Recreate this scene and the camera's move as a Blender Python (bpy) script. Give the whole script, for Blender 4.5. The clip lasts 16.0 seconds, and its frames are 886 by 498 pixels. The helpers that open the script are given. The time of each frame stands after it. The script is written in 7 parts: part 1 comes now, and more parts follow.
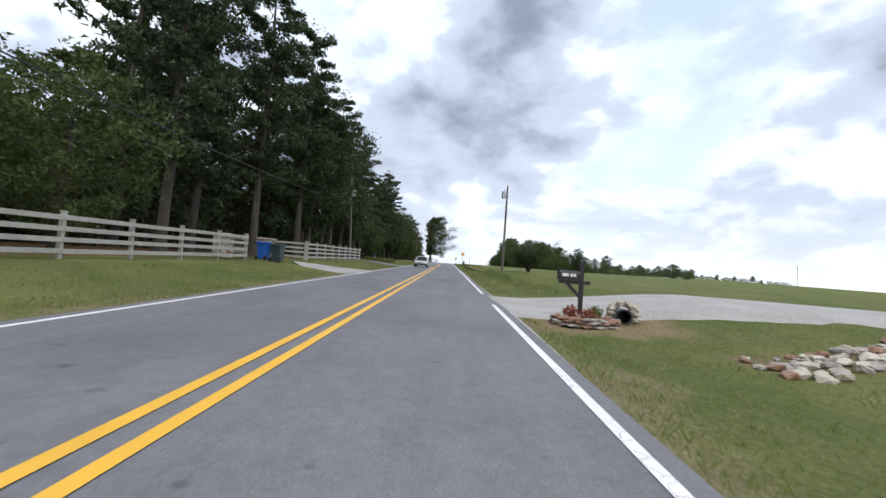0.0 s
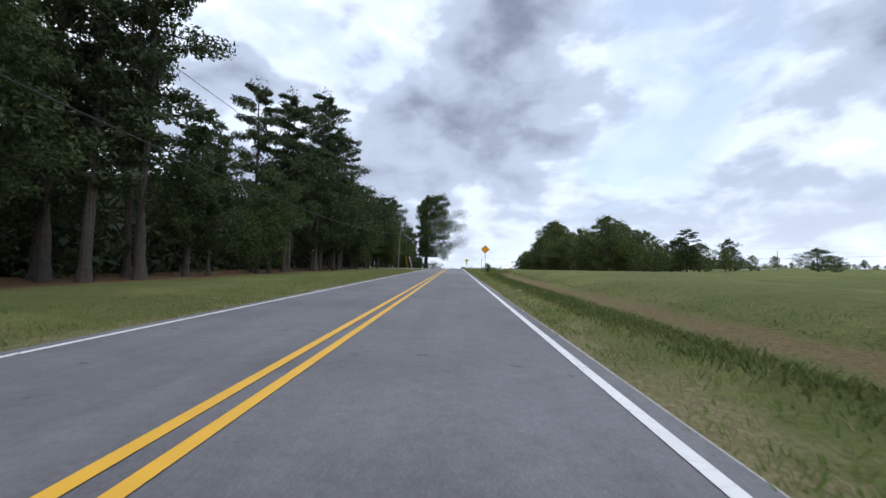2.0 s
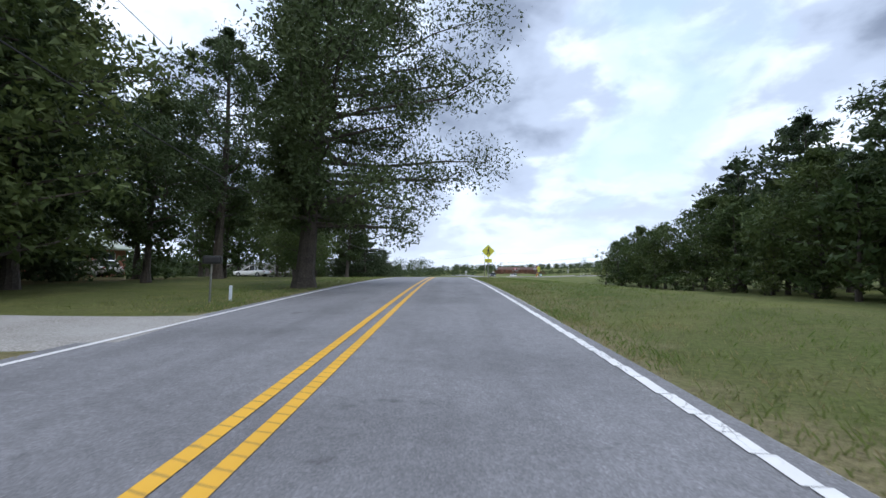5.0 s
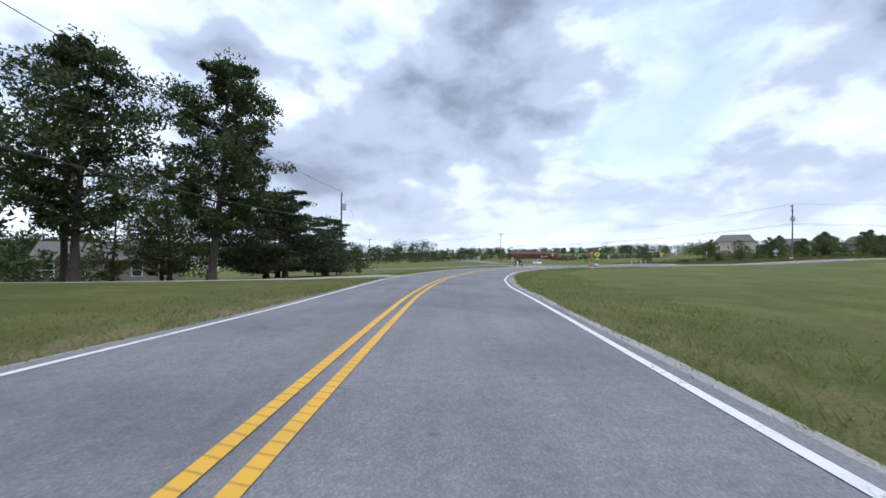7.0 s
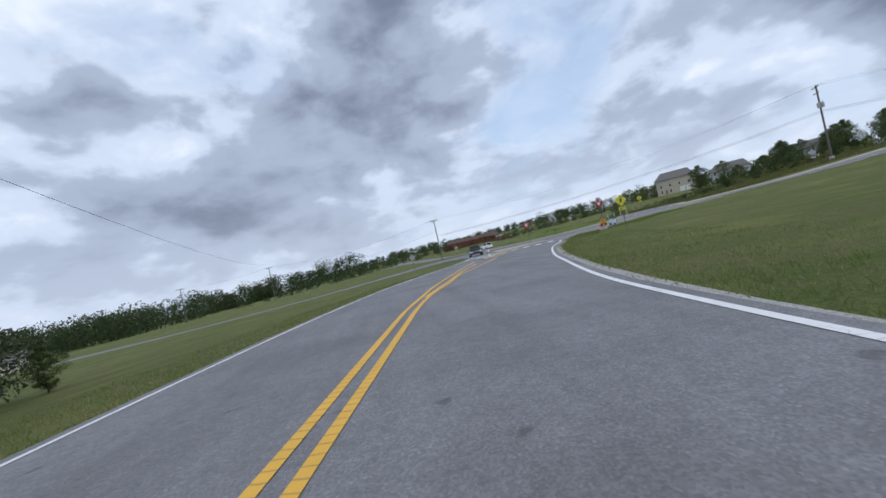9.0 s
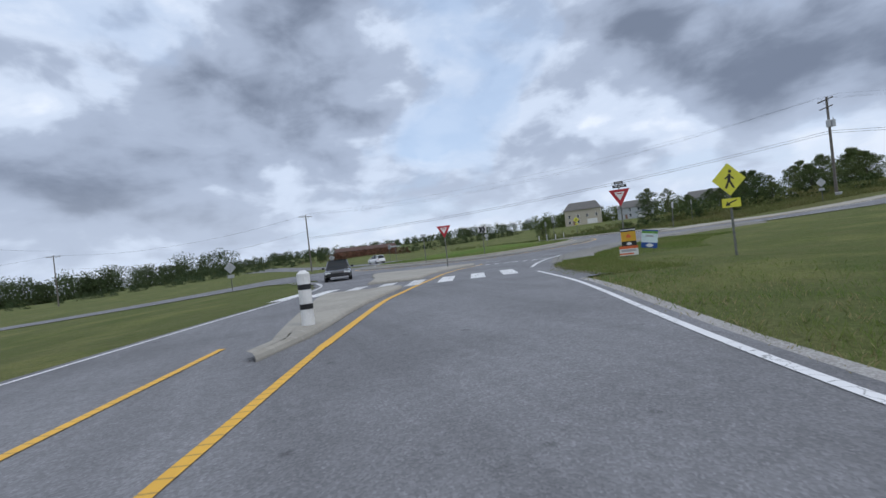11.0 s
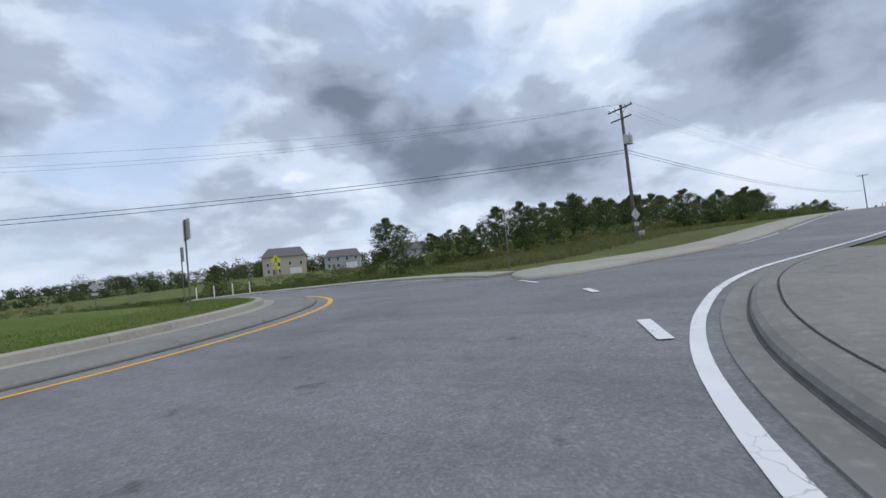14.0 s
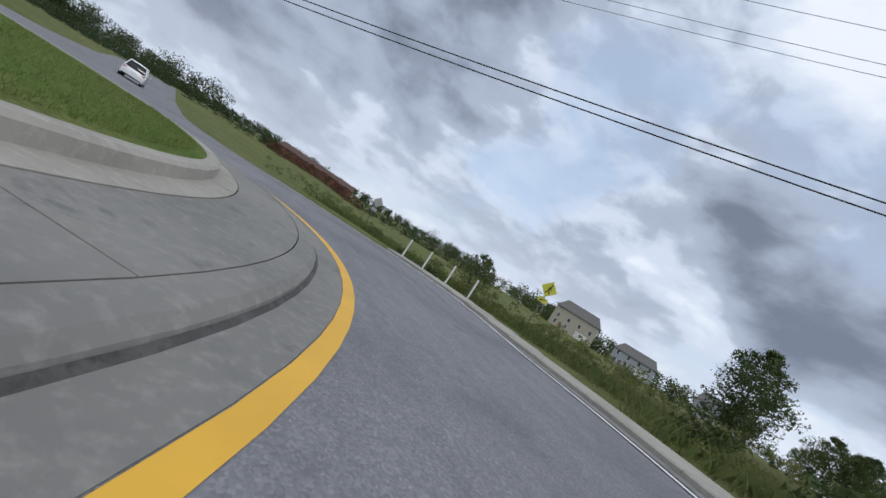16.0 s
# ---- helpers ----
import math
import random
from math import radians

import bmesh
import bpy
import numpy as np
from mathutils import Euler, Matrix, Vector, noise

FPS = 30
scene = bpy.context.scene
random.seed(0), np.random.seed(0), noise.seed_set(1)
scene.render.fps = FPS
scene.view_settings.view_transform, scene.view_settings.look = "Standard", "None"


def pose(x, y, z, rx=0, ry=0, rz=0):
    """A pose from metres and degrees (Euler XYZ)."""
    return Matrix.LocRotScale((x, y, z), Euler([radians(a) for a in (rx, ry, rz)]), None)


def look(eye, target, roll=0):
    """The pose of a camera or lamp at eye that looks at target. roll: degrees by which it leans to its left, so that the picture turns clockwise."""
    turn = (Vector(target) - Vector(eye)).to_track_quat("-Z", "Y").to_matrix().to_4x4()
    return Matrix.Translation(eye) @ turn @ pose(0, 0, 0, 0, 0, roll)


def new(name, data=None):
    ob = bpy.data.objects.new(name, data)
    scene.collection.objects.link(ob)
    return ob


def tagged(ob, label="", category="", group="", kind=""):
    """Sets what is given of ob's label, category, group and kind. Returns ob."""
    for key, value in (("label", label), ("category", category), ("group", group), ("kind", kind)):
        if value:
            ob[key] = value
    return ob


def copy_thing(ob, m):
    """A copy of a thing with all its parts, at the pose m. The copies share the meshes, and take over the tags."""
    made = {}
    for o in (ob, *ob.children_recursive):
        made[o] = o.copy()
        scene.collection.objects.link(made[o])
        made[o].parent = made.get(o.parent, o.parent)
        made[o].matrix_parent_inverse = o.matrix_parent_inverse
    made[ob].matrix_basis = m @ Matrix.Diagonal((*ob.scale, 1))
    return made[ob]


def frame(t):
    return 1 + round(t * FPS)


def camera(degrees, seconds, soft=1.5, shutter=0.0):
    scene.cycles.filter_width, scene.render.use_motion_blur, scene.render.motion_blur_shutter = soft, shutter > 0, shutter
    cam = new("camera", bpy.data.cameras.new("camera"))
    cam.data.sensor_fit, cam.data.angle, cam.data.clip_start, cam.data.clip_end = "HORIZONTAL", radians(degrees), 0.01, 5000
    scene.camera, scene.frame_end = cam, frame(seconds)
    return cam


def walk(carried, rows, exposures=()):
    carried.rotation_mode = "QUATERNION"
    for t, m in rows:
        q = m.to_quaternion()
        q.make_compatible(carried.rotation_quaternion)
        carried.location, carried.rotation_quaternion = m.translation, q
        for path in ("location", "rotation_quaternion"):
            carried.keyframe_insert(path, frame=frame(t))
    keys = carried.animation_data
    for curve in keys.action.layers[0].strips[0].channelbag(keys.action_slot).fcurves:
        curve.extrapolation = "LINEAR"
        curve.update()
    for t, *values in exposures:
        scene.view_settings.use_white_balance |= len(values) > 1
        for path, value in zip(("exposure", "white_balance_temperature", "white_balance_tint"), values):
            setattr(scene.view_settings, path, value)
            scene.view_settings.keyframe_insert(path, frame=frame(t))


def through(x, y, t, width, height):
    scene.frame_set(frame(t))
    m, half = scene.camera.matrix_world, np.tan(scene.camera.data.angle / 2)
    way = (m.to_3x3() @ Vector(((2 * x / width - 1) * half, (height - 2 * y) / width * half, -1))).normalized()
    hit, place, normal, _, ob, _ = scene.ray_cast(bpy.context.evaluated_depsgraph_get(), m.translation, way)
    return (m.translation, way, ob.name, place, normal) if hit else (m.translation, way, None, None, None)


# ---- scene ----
cam = camera(90.55, 16.0, 1.5, 0.03)
PATH = [  # t, x, y, z, pitch, roll, yaw
    (0.0, 1.907, 1.122, -5.321, 93.57, -4.35, 0.57),
    (0.5, 2.012, 16.717, -4.729, 93.57, -2.93, 1.06),
    (1.0, 2.012, 31.841, -4.151, 93.42, -1.94, 1.46),
    (1.5, 1.952, 46.722, -3.606, 93.85, -0.87, 1.60),
    (2.0, 1.838, 61.481, -3.041, 94.04, -0.92, 1.60),
    (2.5, 1.752, 75.854, -2.474, 93.89, -0.39, 1.77),
    (3.0, 1.616, 90.111, -1.894, 93.79, -0.24, 1.55),
    (3.5, 1.520, 103.435, -1.397, 94.21, 1.26, 1.38),
    (4.0, 1.473, 116.795, -0.902, 94.46, 0.09, 1.27),
    (4.5, 1.402, 129.302, -0.421, 93.93, -0.38, 1.07),
    (5.0, 1.390, 140.947, 0.008, 93.65, -0.24, 0.53),
    (5.6, 1.360, 154.491, 0.540, 93.10, -0.55, 0.65),
    (6.2, 1.299, 167.674, 0.943, 92.30, -0.80, 0.85),
    (6.8, 1.251, 180.325, 1.152, 91.58, -0.80, 1.05),
    (7.3, 1.264, 190.434, 1.200, 91.28, -0.43, 1.18),
    (7.5, 1.283, 194.397, 1.198, 91.22, 0.54, 0.70),
    (7.7, 1.345, 198.323, 1.199, 91.27, 2.03, 0.17),
    (7.9, 1.463, 202.176, 1.197, 91.42, 3.58, -0.27),
    (8.1, 1.656, 205.925, 1.193, 91.46, 5.71, -1.07),
    (8.3, 1.935, 209.555, 1.185, 91.41, 8.45, -2.20),
    (8.5, 2.300, 213.067, 1.177, 91.39, 10.97, -3.29),
    (8.7, 2.759, 216.465, 1.174, 91.21, 12.08, -5.03),
    (8.9, 3.293, 219.773, 1.175, 90.89, 12.82, -6.66),
    (9.1, 3.866, 223.014, 1.175, 90.67, 12.53, -8.39),
    (9.3, 4.480, 226.202, 1.179, 90.71, 11.40, -10.30),
    (9.5, 5.148, 229.340, 1.186, 90.79, 10.40, -12.08),
    (9.7, 5.856, 232.442, 1.187, 91.15, 9.61, -13.74),
    (10.4, 8.830, 242.414, 1.211, 90.90, 8.04, -16.97),
    (11.1, 12.424, 250.787, 1.244, 90.01, 6.30, -21.51),
    (11.8, 16.076, 257.821, 1.416, 89.35, 6.40, -24.85),
    (12.0, 17.124, 259.700, 1.308, 89.33, 8.61, -25.95),
    (12.2, 18.315, 261.672, 1.226, 89.74, 9.99, -28.46),
    (12.5, 20.253, 264.570, 1.136, 90.45, 11.86, -32.18),
    (12.8, 22.385, 267.311, 1.131, 90.17, 14.02, -35.85),
    (13.0, 23.926, 269.079, 1.133, 90.38, 16.11, -38.26),
    (13.2, 25.577, 270.770, 1.102, 90.45, 17.51, -41.87),
    (13.5, 28.323, 273.219, 1.037, 90.40, 18.21, -47.42),
    (13.8, 31.191, 275.471, 1.130, 91.75, 11.57, -54.42),
    (14.0, 33.193, 276.850, 1.171, 92.62, 5.97, -58.76),
    (14.2, 35.112, 278.150, 1.290, 92.81, -2.23, -59.67),
    (14.5, 37.925, 280.020, 1.385, 92.93, -14.50, -59.25),
    (14.8, 40.940, 282.090, 1.593, 93.33, -23.82, -54.70),
    (15.0, 42.772, 283.579, 1.711, 93.35, -29.05, -50.34),
    (15.2, 44.160, 285.226, 1.650, 93.17, -31.61, -44.87),
    (15.5, 45.948, 287.929, 1.583, 92.79, -34.30, -36.38),
    (15.8, 47.073, 290.230, 1.539, 92.40, -33.94, -27.01),
    (16.0, 47.640, 291.902, 1.515, 92.15, -33.32, -20.74),
]
walk(cam, [(t, pose(x, y, z, a, b, c)) for t, x, y, z, a, b, c in PATH],
     exposures=[(0.0, 0.56, 6700, 10), (1.0, 0.37, 6500, 10), (2.5, 0.32, 6400, 10), (3.5, 0.44, 6350, 10), (5.2, 0.5, 6150, 10), (7.4, 0.28, 6200, 10), (8.5, -0.05, 6180, 10), (9.5, -0.1, 6230, 10), (13.0, -0.1, 6250, 10), (16.0, -0.12, 6450, 10)])

# heavier cloud banks: heading, height, spread in degrees, weight
MASSES = [(6, 14, 13, 0.34), (19, 15, 14, 0.26), (31, 15, 14, 0.24), (0, 27, 13, 0.3), (-9, 24, 12, 0.24), (-58, 15, 12, 0.24),
          (-69, 17, 12, 0.28), (-79, 16, 10, 0.2), (-95, 16, 12, 0.2), (-106, 18, 13, 0.2), (-99, 26, 10, 0.12), (-38, 9, 9, 0.24), (-47, 20, 9, 0.16),
          (22, 26, 11, -0.1), (-4, 8, 6, -0.1), (-42, 15, 5, -0.1), (-47, 10, 5, -0.06), (-91, 31, 8, -0.1)]
# thinner places where the blue shows
THIN = [(-26, 18, 10, 0.2), (-22, 12.5, 6, 0.1), (-34, 20, 8, 0.13), (-30, 28, 9, 0.12), (-60, 26, 8, 0.08)]


scene.view_settings.exposure = 0.0


def calc(nt, op, a, b=None, c=None, clamp=False):
    n = nt.nodes.new("ShaderNodeMath")
    n.operation, n.use_clamp = op, clamp
    for i, v in enumerate((a, b, c)):
        if v is None:
            continue
        if isinstance(v, (int, float)):
            n.inputs[i].default_value = v
        else:
            nt.links.new(v, n.inputs[i])
    return n.outputs[0]


def ramp(nt, fac, stops, smooth=False):
    n = nt.nodes.new("ShaderNodeValToRGB")
    cr = n.color_ramp
    cr.interpolation = "EASE" if smooth else "LINEAR"
    while len(cr.elements) < len(stops):
        cr.elements.new(0.5)
    for e, (p, c) in zip(cr.elements, stops):
        e.position = p
        e.color = (c, c, c, 1) if isinstance(c, (int, float)) else (*c, 1)
    nt.links.new(fac, n.inputs[0])
    return n.outputs[0]


def mix(nt, fac, a, b, how="MIX"):
    n = nt.nodes.new("ShaderNodeMixRGB")
    n.blend_type = how
    for i, v in enumerate((fac, a, b)):
        if isinstance(v, (int, float)):
            n.inputs[i].default_value = v if i == 0 else (v, v, v, 1)
        elif isinstance(v, tuple):
            n.inputs[i].default_value = (*v, 1)
        else:
            nt.links.new(v, n.inputs[i])
    return n.outputs[0]


def noise_tex(nt, vec, scale, detail=4.0, rough=0.55, warp=0.0):
    n = nt.nodes.new("ShaderNodeTexNoise")
    n.inputs["Scale"].default_value = scale
    n.inputs["Detail"].default_value = detail
    n.inputs["Roughness"].default_value = rough
    n.inputs["Distortion"].default_value = warp
    if vec is not None:
        nt.links.new(vec, n.inputs["Vector"])
    return n.outputs[0]


# sky: broken cloud under a hazy blue, the sun veiled
SUN_AZ, SUN_EL = 150.0, 55.0
world = bpy.data.worlds.new("sky")
scene.world = world
world.use_nodes = True
nt = world.node_tree
nt.nodes.clear()
tc = nt.nodes.new("ShaderNodeTexCoord")
sep = nt.nodes.new("ShaderNodeSeparateXYZ")
nt.links.new(tc.outputs["Generated"], sep.inputs[0])
up = calc(nt, "ADD", calc(nt, "MAXIMUM", sep.outputs[2], 0.0), 0.16)
flat = nt.nodes.new("ShaderNodeCombineXYZ")
nt.links.new(calc(nt, "MULTIPLY", sep.outputs[0], 2.3), flat.inputs[0])
nt.links.new(calc(nt, "MULTIPLY", sep.outputs[1], 2.3), flat.inputs[1])
nt.links.new(calc(nt, "MULTIPLY", calc(nt, "POWER", up, 0.7), 5.0), flat.inputs[2])
cover = noise_tex(nt, flat.outputs[0], 1.4, 8.0, 0.5, 0.15)
shift = nt.nodes.new("ShaderNodeVectorMath")
shift.operation = "ADD"
nt.links.new(flat.outputs[0], shift.inputs[0])
shift.inputs[1].default_value = (4.1, -2.3, 1.9)
depth = noise_tex(nt, shift.outputs[0], 0.95, 7.0, 0.48, 0.1)


stir = nt.nodes.new("ShaderNodeTexNoise")
stir.inputs["Scale"].default_value = 4.5
stir.inputs["Detail"].default_value = 4.0
nt.links.new(tc.outputs["Generated"], stir.inputs["Vector"])
less = nt.nodes.new("ShaderNodeVectorMath")
less.operation = "SUBTRACT"
nt.links.new(stir.outputs["Color"], less.inputs[0])
less.inputs[1].default_value = (0.5, 0.5, 0.5)
torn = nt.nodes.new("ShaderNodeVectorMath")
torn.operation = "MULTIPLY_ADD"
nt.links.new(less.outputs[0], torn.inputs[0])
torn.inputs[1].default_value = (0.42, 0.42, 0.34)
nt.links.new(tc.outputs["Generated"], torn.inputs[2])
unit = nt.nodes.new("ShaderNodeVectorMath")
unit.operation = "NORMALIZE"
nt.links.new(torn.outputs[0], unit.inputs[0])


def cloud_mass(az, el, size, gain):
    """A heavier bank of cloud about one direction of the sky."""
    a, e = radians(az), radians(el)
    dot = nt.nodes.new("ShaderNodeVectorMath")
    dot.operation = "DOT_PRODUCT"
    nt.links.new(unit.outputs[0], dot.inputs[0])
    dot.inputs[1].default_value = (-math.sin(a) * math.cos(e), math.cos(a) * math.cos(e), math.sin(e))
    k = 1.0 / (1.0 - math.cos(radians(size)))
    far = calc(nt, "MULTIPLY", calc(nt, "SUBTRACT", 1.0, dot.outputs["Value"]), k)
    near = calc(nt, "SUBTRACT", 1.0, calc(nt, "MINIMUM", calc(nt, "MULTIPLY", far, 0.55), 1.0))
    return calc(nt, "MULTIPLY", calc(nt, "MULTIPLY", near, near), gain)


bank = None
for az, el, size, gain in MASSES:
    m = cloud_mass(az, el, size, gain)
    bank = m if bank is None else calc(nt, "ADD", bank, m)
thin = None
for az, el, size, gain in THIN:
    m = cloud_mass(az, el, size, gain)
    thin = m if thin is None else calc(nt, "ADD", thin, m)
cover2 = calc(nt, "SUBTRACT", calc(nt, "ADD", cover, calc(nt, "MULTIPLY_ADD", calc(nt, "MAXIMUM", bank, 0.0), 0.5, 0.03)), thin)
thick = calc(nt, "ADD", calc(nt, "MULTIPLY_ADD", calc(nt, "SUBTRACT", depth, 0.5), 1.15, 0.448), bank)
billow = noise_tex(nt, shift.outputs[0], 3.4, 6.0, 0.52, 0.3)
thick = calc(nt, "MULTIPLY_ADD", calc(nt, "SUBTRACT", billow, 0.5), 0.55, thick)
veil = ramp(nt, cover2, [(0.3, 0.25), (0.42, 0.65), (0.52, 1.0)], True)
grey = ramp(nt, thick, [(0.38, (0.93, 0.99, 1.09)), (0.52, (0.72, 0.81, 0.96)), (0.66, (0.46, 0.53, 0.665)), (0.97, (0.21, 0.25, 0.335))], True)
sky = nt.nodes.new("ShaderNodeTexSky")
sky.sky_type = "NISHITA"
sky.sun_disc = False
sky.sun_elevation = radians(SUN_EL)
sky.sun_rotation = radians(SUN_AZ)
blue = mix(nt, 1.0, sky.outputs[0], (0.15, 0.15, 0.15), "MULTIPLY")
blue = mix(nt, 0.6, blue, (0.62, 0.78, 1.02))
col = mix(nt, veil, blue, grey)
haze = ramp(nt, sep.outputs[2], [(0.0, 0.75), (0.07, 0.35), (0.22, 0.0)], True)
col = mix(nt, haze, col, (0.70, 0.77, 0.89))
bg = nt.nodes.new("ShaderNodeBackground")
bg.inputs["Strength"].default_value = 1.0
nt.links.new(col, bg.inputs["Color"])
wo = nt.nodes.new("ShaderNodeOutputWorld")
nt.links.new(bg.outputs[0], wo.inputs["Surface"])

lamp = bpy.data.lights.new("sun", "SUN")
lamp.energy, lamp.angle, lamp.color = 0.9, radians(14), (1.0, 0.96, 0.9)
sun = new("sun", lamp)
sun.matrix_world = look((0, 0, 80), (80 * math.sin(radians(-SUN_AZ)), -80 * math.cos(radians(SUN_AZ)) , 80 - 80 * math.tan(radians(SUN_EL))))


def material(name, base, rough=0.8, metal=0.0, vary=None, bump=0.0, bump_scale=30.0, spec=0.4):
    """A surface with colour varied at two scales. vary: list of (scale, detail, low, high, colour) layers over the base."""
    m = bpy.data.materials.new(name)
    m.use_nodes = True
    t = m.node_tree
    p = t.nodes["Principled BSDF"]
    g = t.nodes.new("ShaderNodeNewGeometry")
    c = None
    for scale, detail, lo, hi, colour in vary or ():
        f = ramp(t, noise_tex(t, g.outputs["Position"], scale, detail, 0.6), [(lo, 0.0), (hi, 1.0)])
        c = mix(t, f, c if c is not None else base, colour)
    if c is None:
        p.inputs["Base Color"].default_value = (*base, 1)
    else:
        t.links.new(c, p.inputs["Base Color"])
    p.inputs["Roughness"].default_value = rough
    p.inputs["Metallic"].default_value = metal
    p.inputs["Specular IOR Level"].default_value = spec
    if bump:
        b = t.nodes.new("ShaderNodeBump")
        b.inputs["Strength"].default_value = bump
        b.inputs["Distance"].default_value = 0.02
        t.links.new(noise_tex(t, g.outputs["Position"], bump_scale, 3.0, 0.6), b.inputs["Height"])
        t.links.new(b.outputs[0], p.inputs["Normal"])
    return m


def leaf_material(name, dark, light, yellow, through=0.25):
    """Foliage: each leaf a little different, some light passing through."""
    m = bpy.data.materials.new(name)
    m.use_nodes = True
    t = m.node_tree
    p = t.nodes["Principled BSDF"]
    g = t.nodes.new("ShaderNodeNewGeometry")
    o = t.nodes.new("ShaderNodeObjectInfo")
    c = mix(t, g.outputs["Random Per Island"], dark, light)
    c = mix(t, ramp(t, noise_tex(t, g.outputs["Position"], 0.35, 2.0), [(0.45, 0.0), (0.7, 0.7)]), c, yellow)
    c = mix(t, 0.35, c, mix(t, o.outputs["Random"], dark, yellow))
    t.links.new(c, p.inputs["Base Color"])
    p.inputs["Roughness"].default_value = 0.6
    p.inputs["Specular IOR Level"].default_value = 0.25
    tr = t.nodes.new("ShaderNodeBsdfTranslucent")
    t.links.new(c, tr.inputs["Color"])
    mx = t.nodes.new("ShaderNodeMixShader")
    mx.inputs[0].default_value = through
    t.links.new(p.outputs[0], mx.inputs[1])
    t.links.new(tr.outputs[0], mx.inputs[2])
    t.links.new(mx.outputs[0], t.nodes["Material Output"].inputs["Surface"])
    return m


def asphalt_material(name, base, coarse, rough=1.0):
    """Worn asphalt: pale stone chips in dark binder, wheel tracks, stains and seams at a larger scale."""
    m = bpy.data.materials.new(name)
    m.use_nodes = True
    t = m.node_tree
    p = t.nodes["Principled BSDF"]
    g = t.nodes.new("ShaderNodeNewGeometry")
    pos = g.outputs["Position"]
    v = t.nodes.new("ShaderNodeTexVoronoi")
    v.inputs["Scale"].default_value = coarse
    t.links.new(pos, v.inputs["Vector"])
    chip = ramp(t, v.outputs["Color"], [(0.2, 1 - 0.28 * rough), (0.55, 0.98), (0.85, 1 + 0.25 * rough), (1.0, 1 + 0.6 * rough)])
    c = mix(t, 1.0, base, chip, "MULTIPLY")
    big = ramp(t, noise_tex(t, pos, 0.35, 5.0, 0.6), [(0.35, 0.82), (0.5, 1.0), (0.68, 1.12)])
    c = mix(t, 1.0, c, big, "MULTIPLY")
    st = t.nodes.new("ShaderNodeMapping")
    st.inputs["Scale"].default_value = (1.6, 0.09, 1.0)
    t.links.new(pos, st.inputs["Vector"])
    streak = ramp(t, noise_tex(t, st.outputs[0], 1.0, 6.0, 0.6), [(0.3, 0.86), (0.5, 1.0), (0.7, 1.1)])
    c = mix(t, 1.0, c, streak, "MULTIPLY")
    mid = ramp(t, noise_tex(t, pos, 6.0, 5.0, 0.7), [(0.3, 0.86), (0.5, 1.0), (0.7, 1.12)])
    c = mix(t, 1.0, c, mid, "MULTIPLY")
    spot = ramp(t, noise_tex(t, pos, 2.3, 2.0, 0.5), [(0.7, 1.0), (0.76, 0.6)])
    c = mix(t, 1.0, c, spot, "MULTIPLY")
    t.links.new(c, p.inputs["Base Color"])
    p.inputs["Roughness"].default_value = 0.75
    p.inputs["Specular IOR Level"].default_value = 0.35
    b = t.nodes.new("ShaderNodeBump")
    b.inputs["Strength"].default_value = 0.5
    b.inputs["Distance"].default_value = 0.006
    t.links.new(v.outputs["Distance"], b.inputs["Height"])
    t.links.new(b.outputs[0], p.inputs["Normal"])
    return m


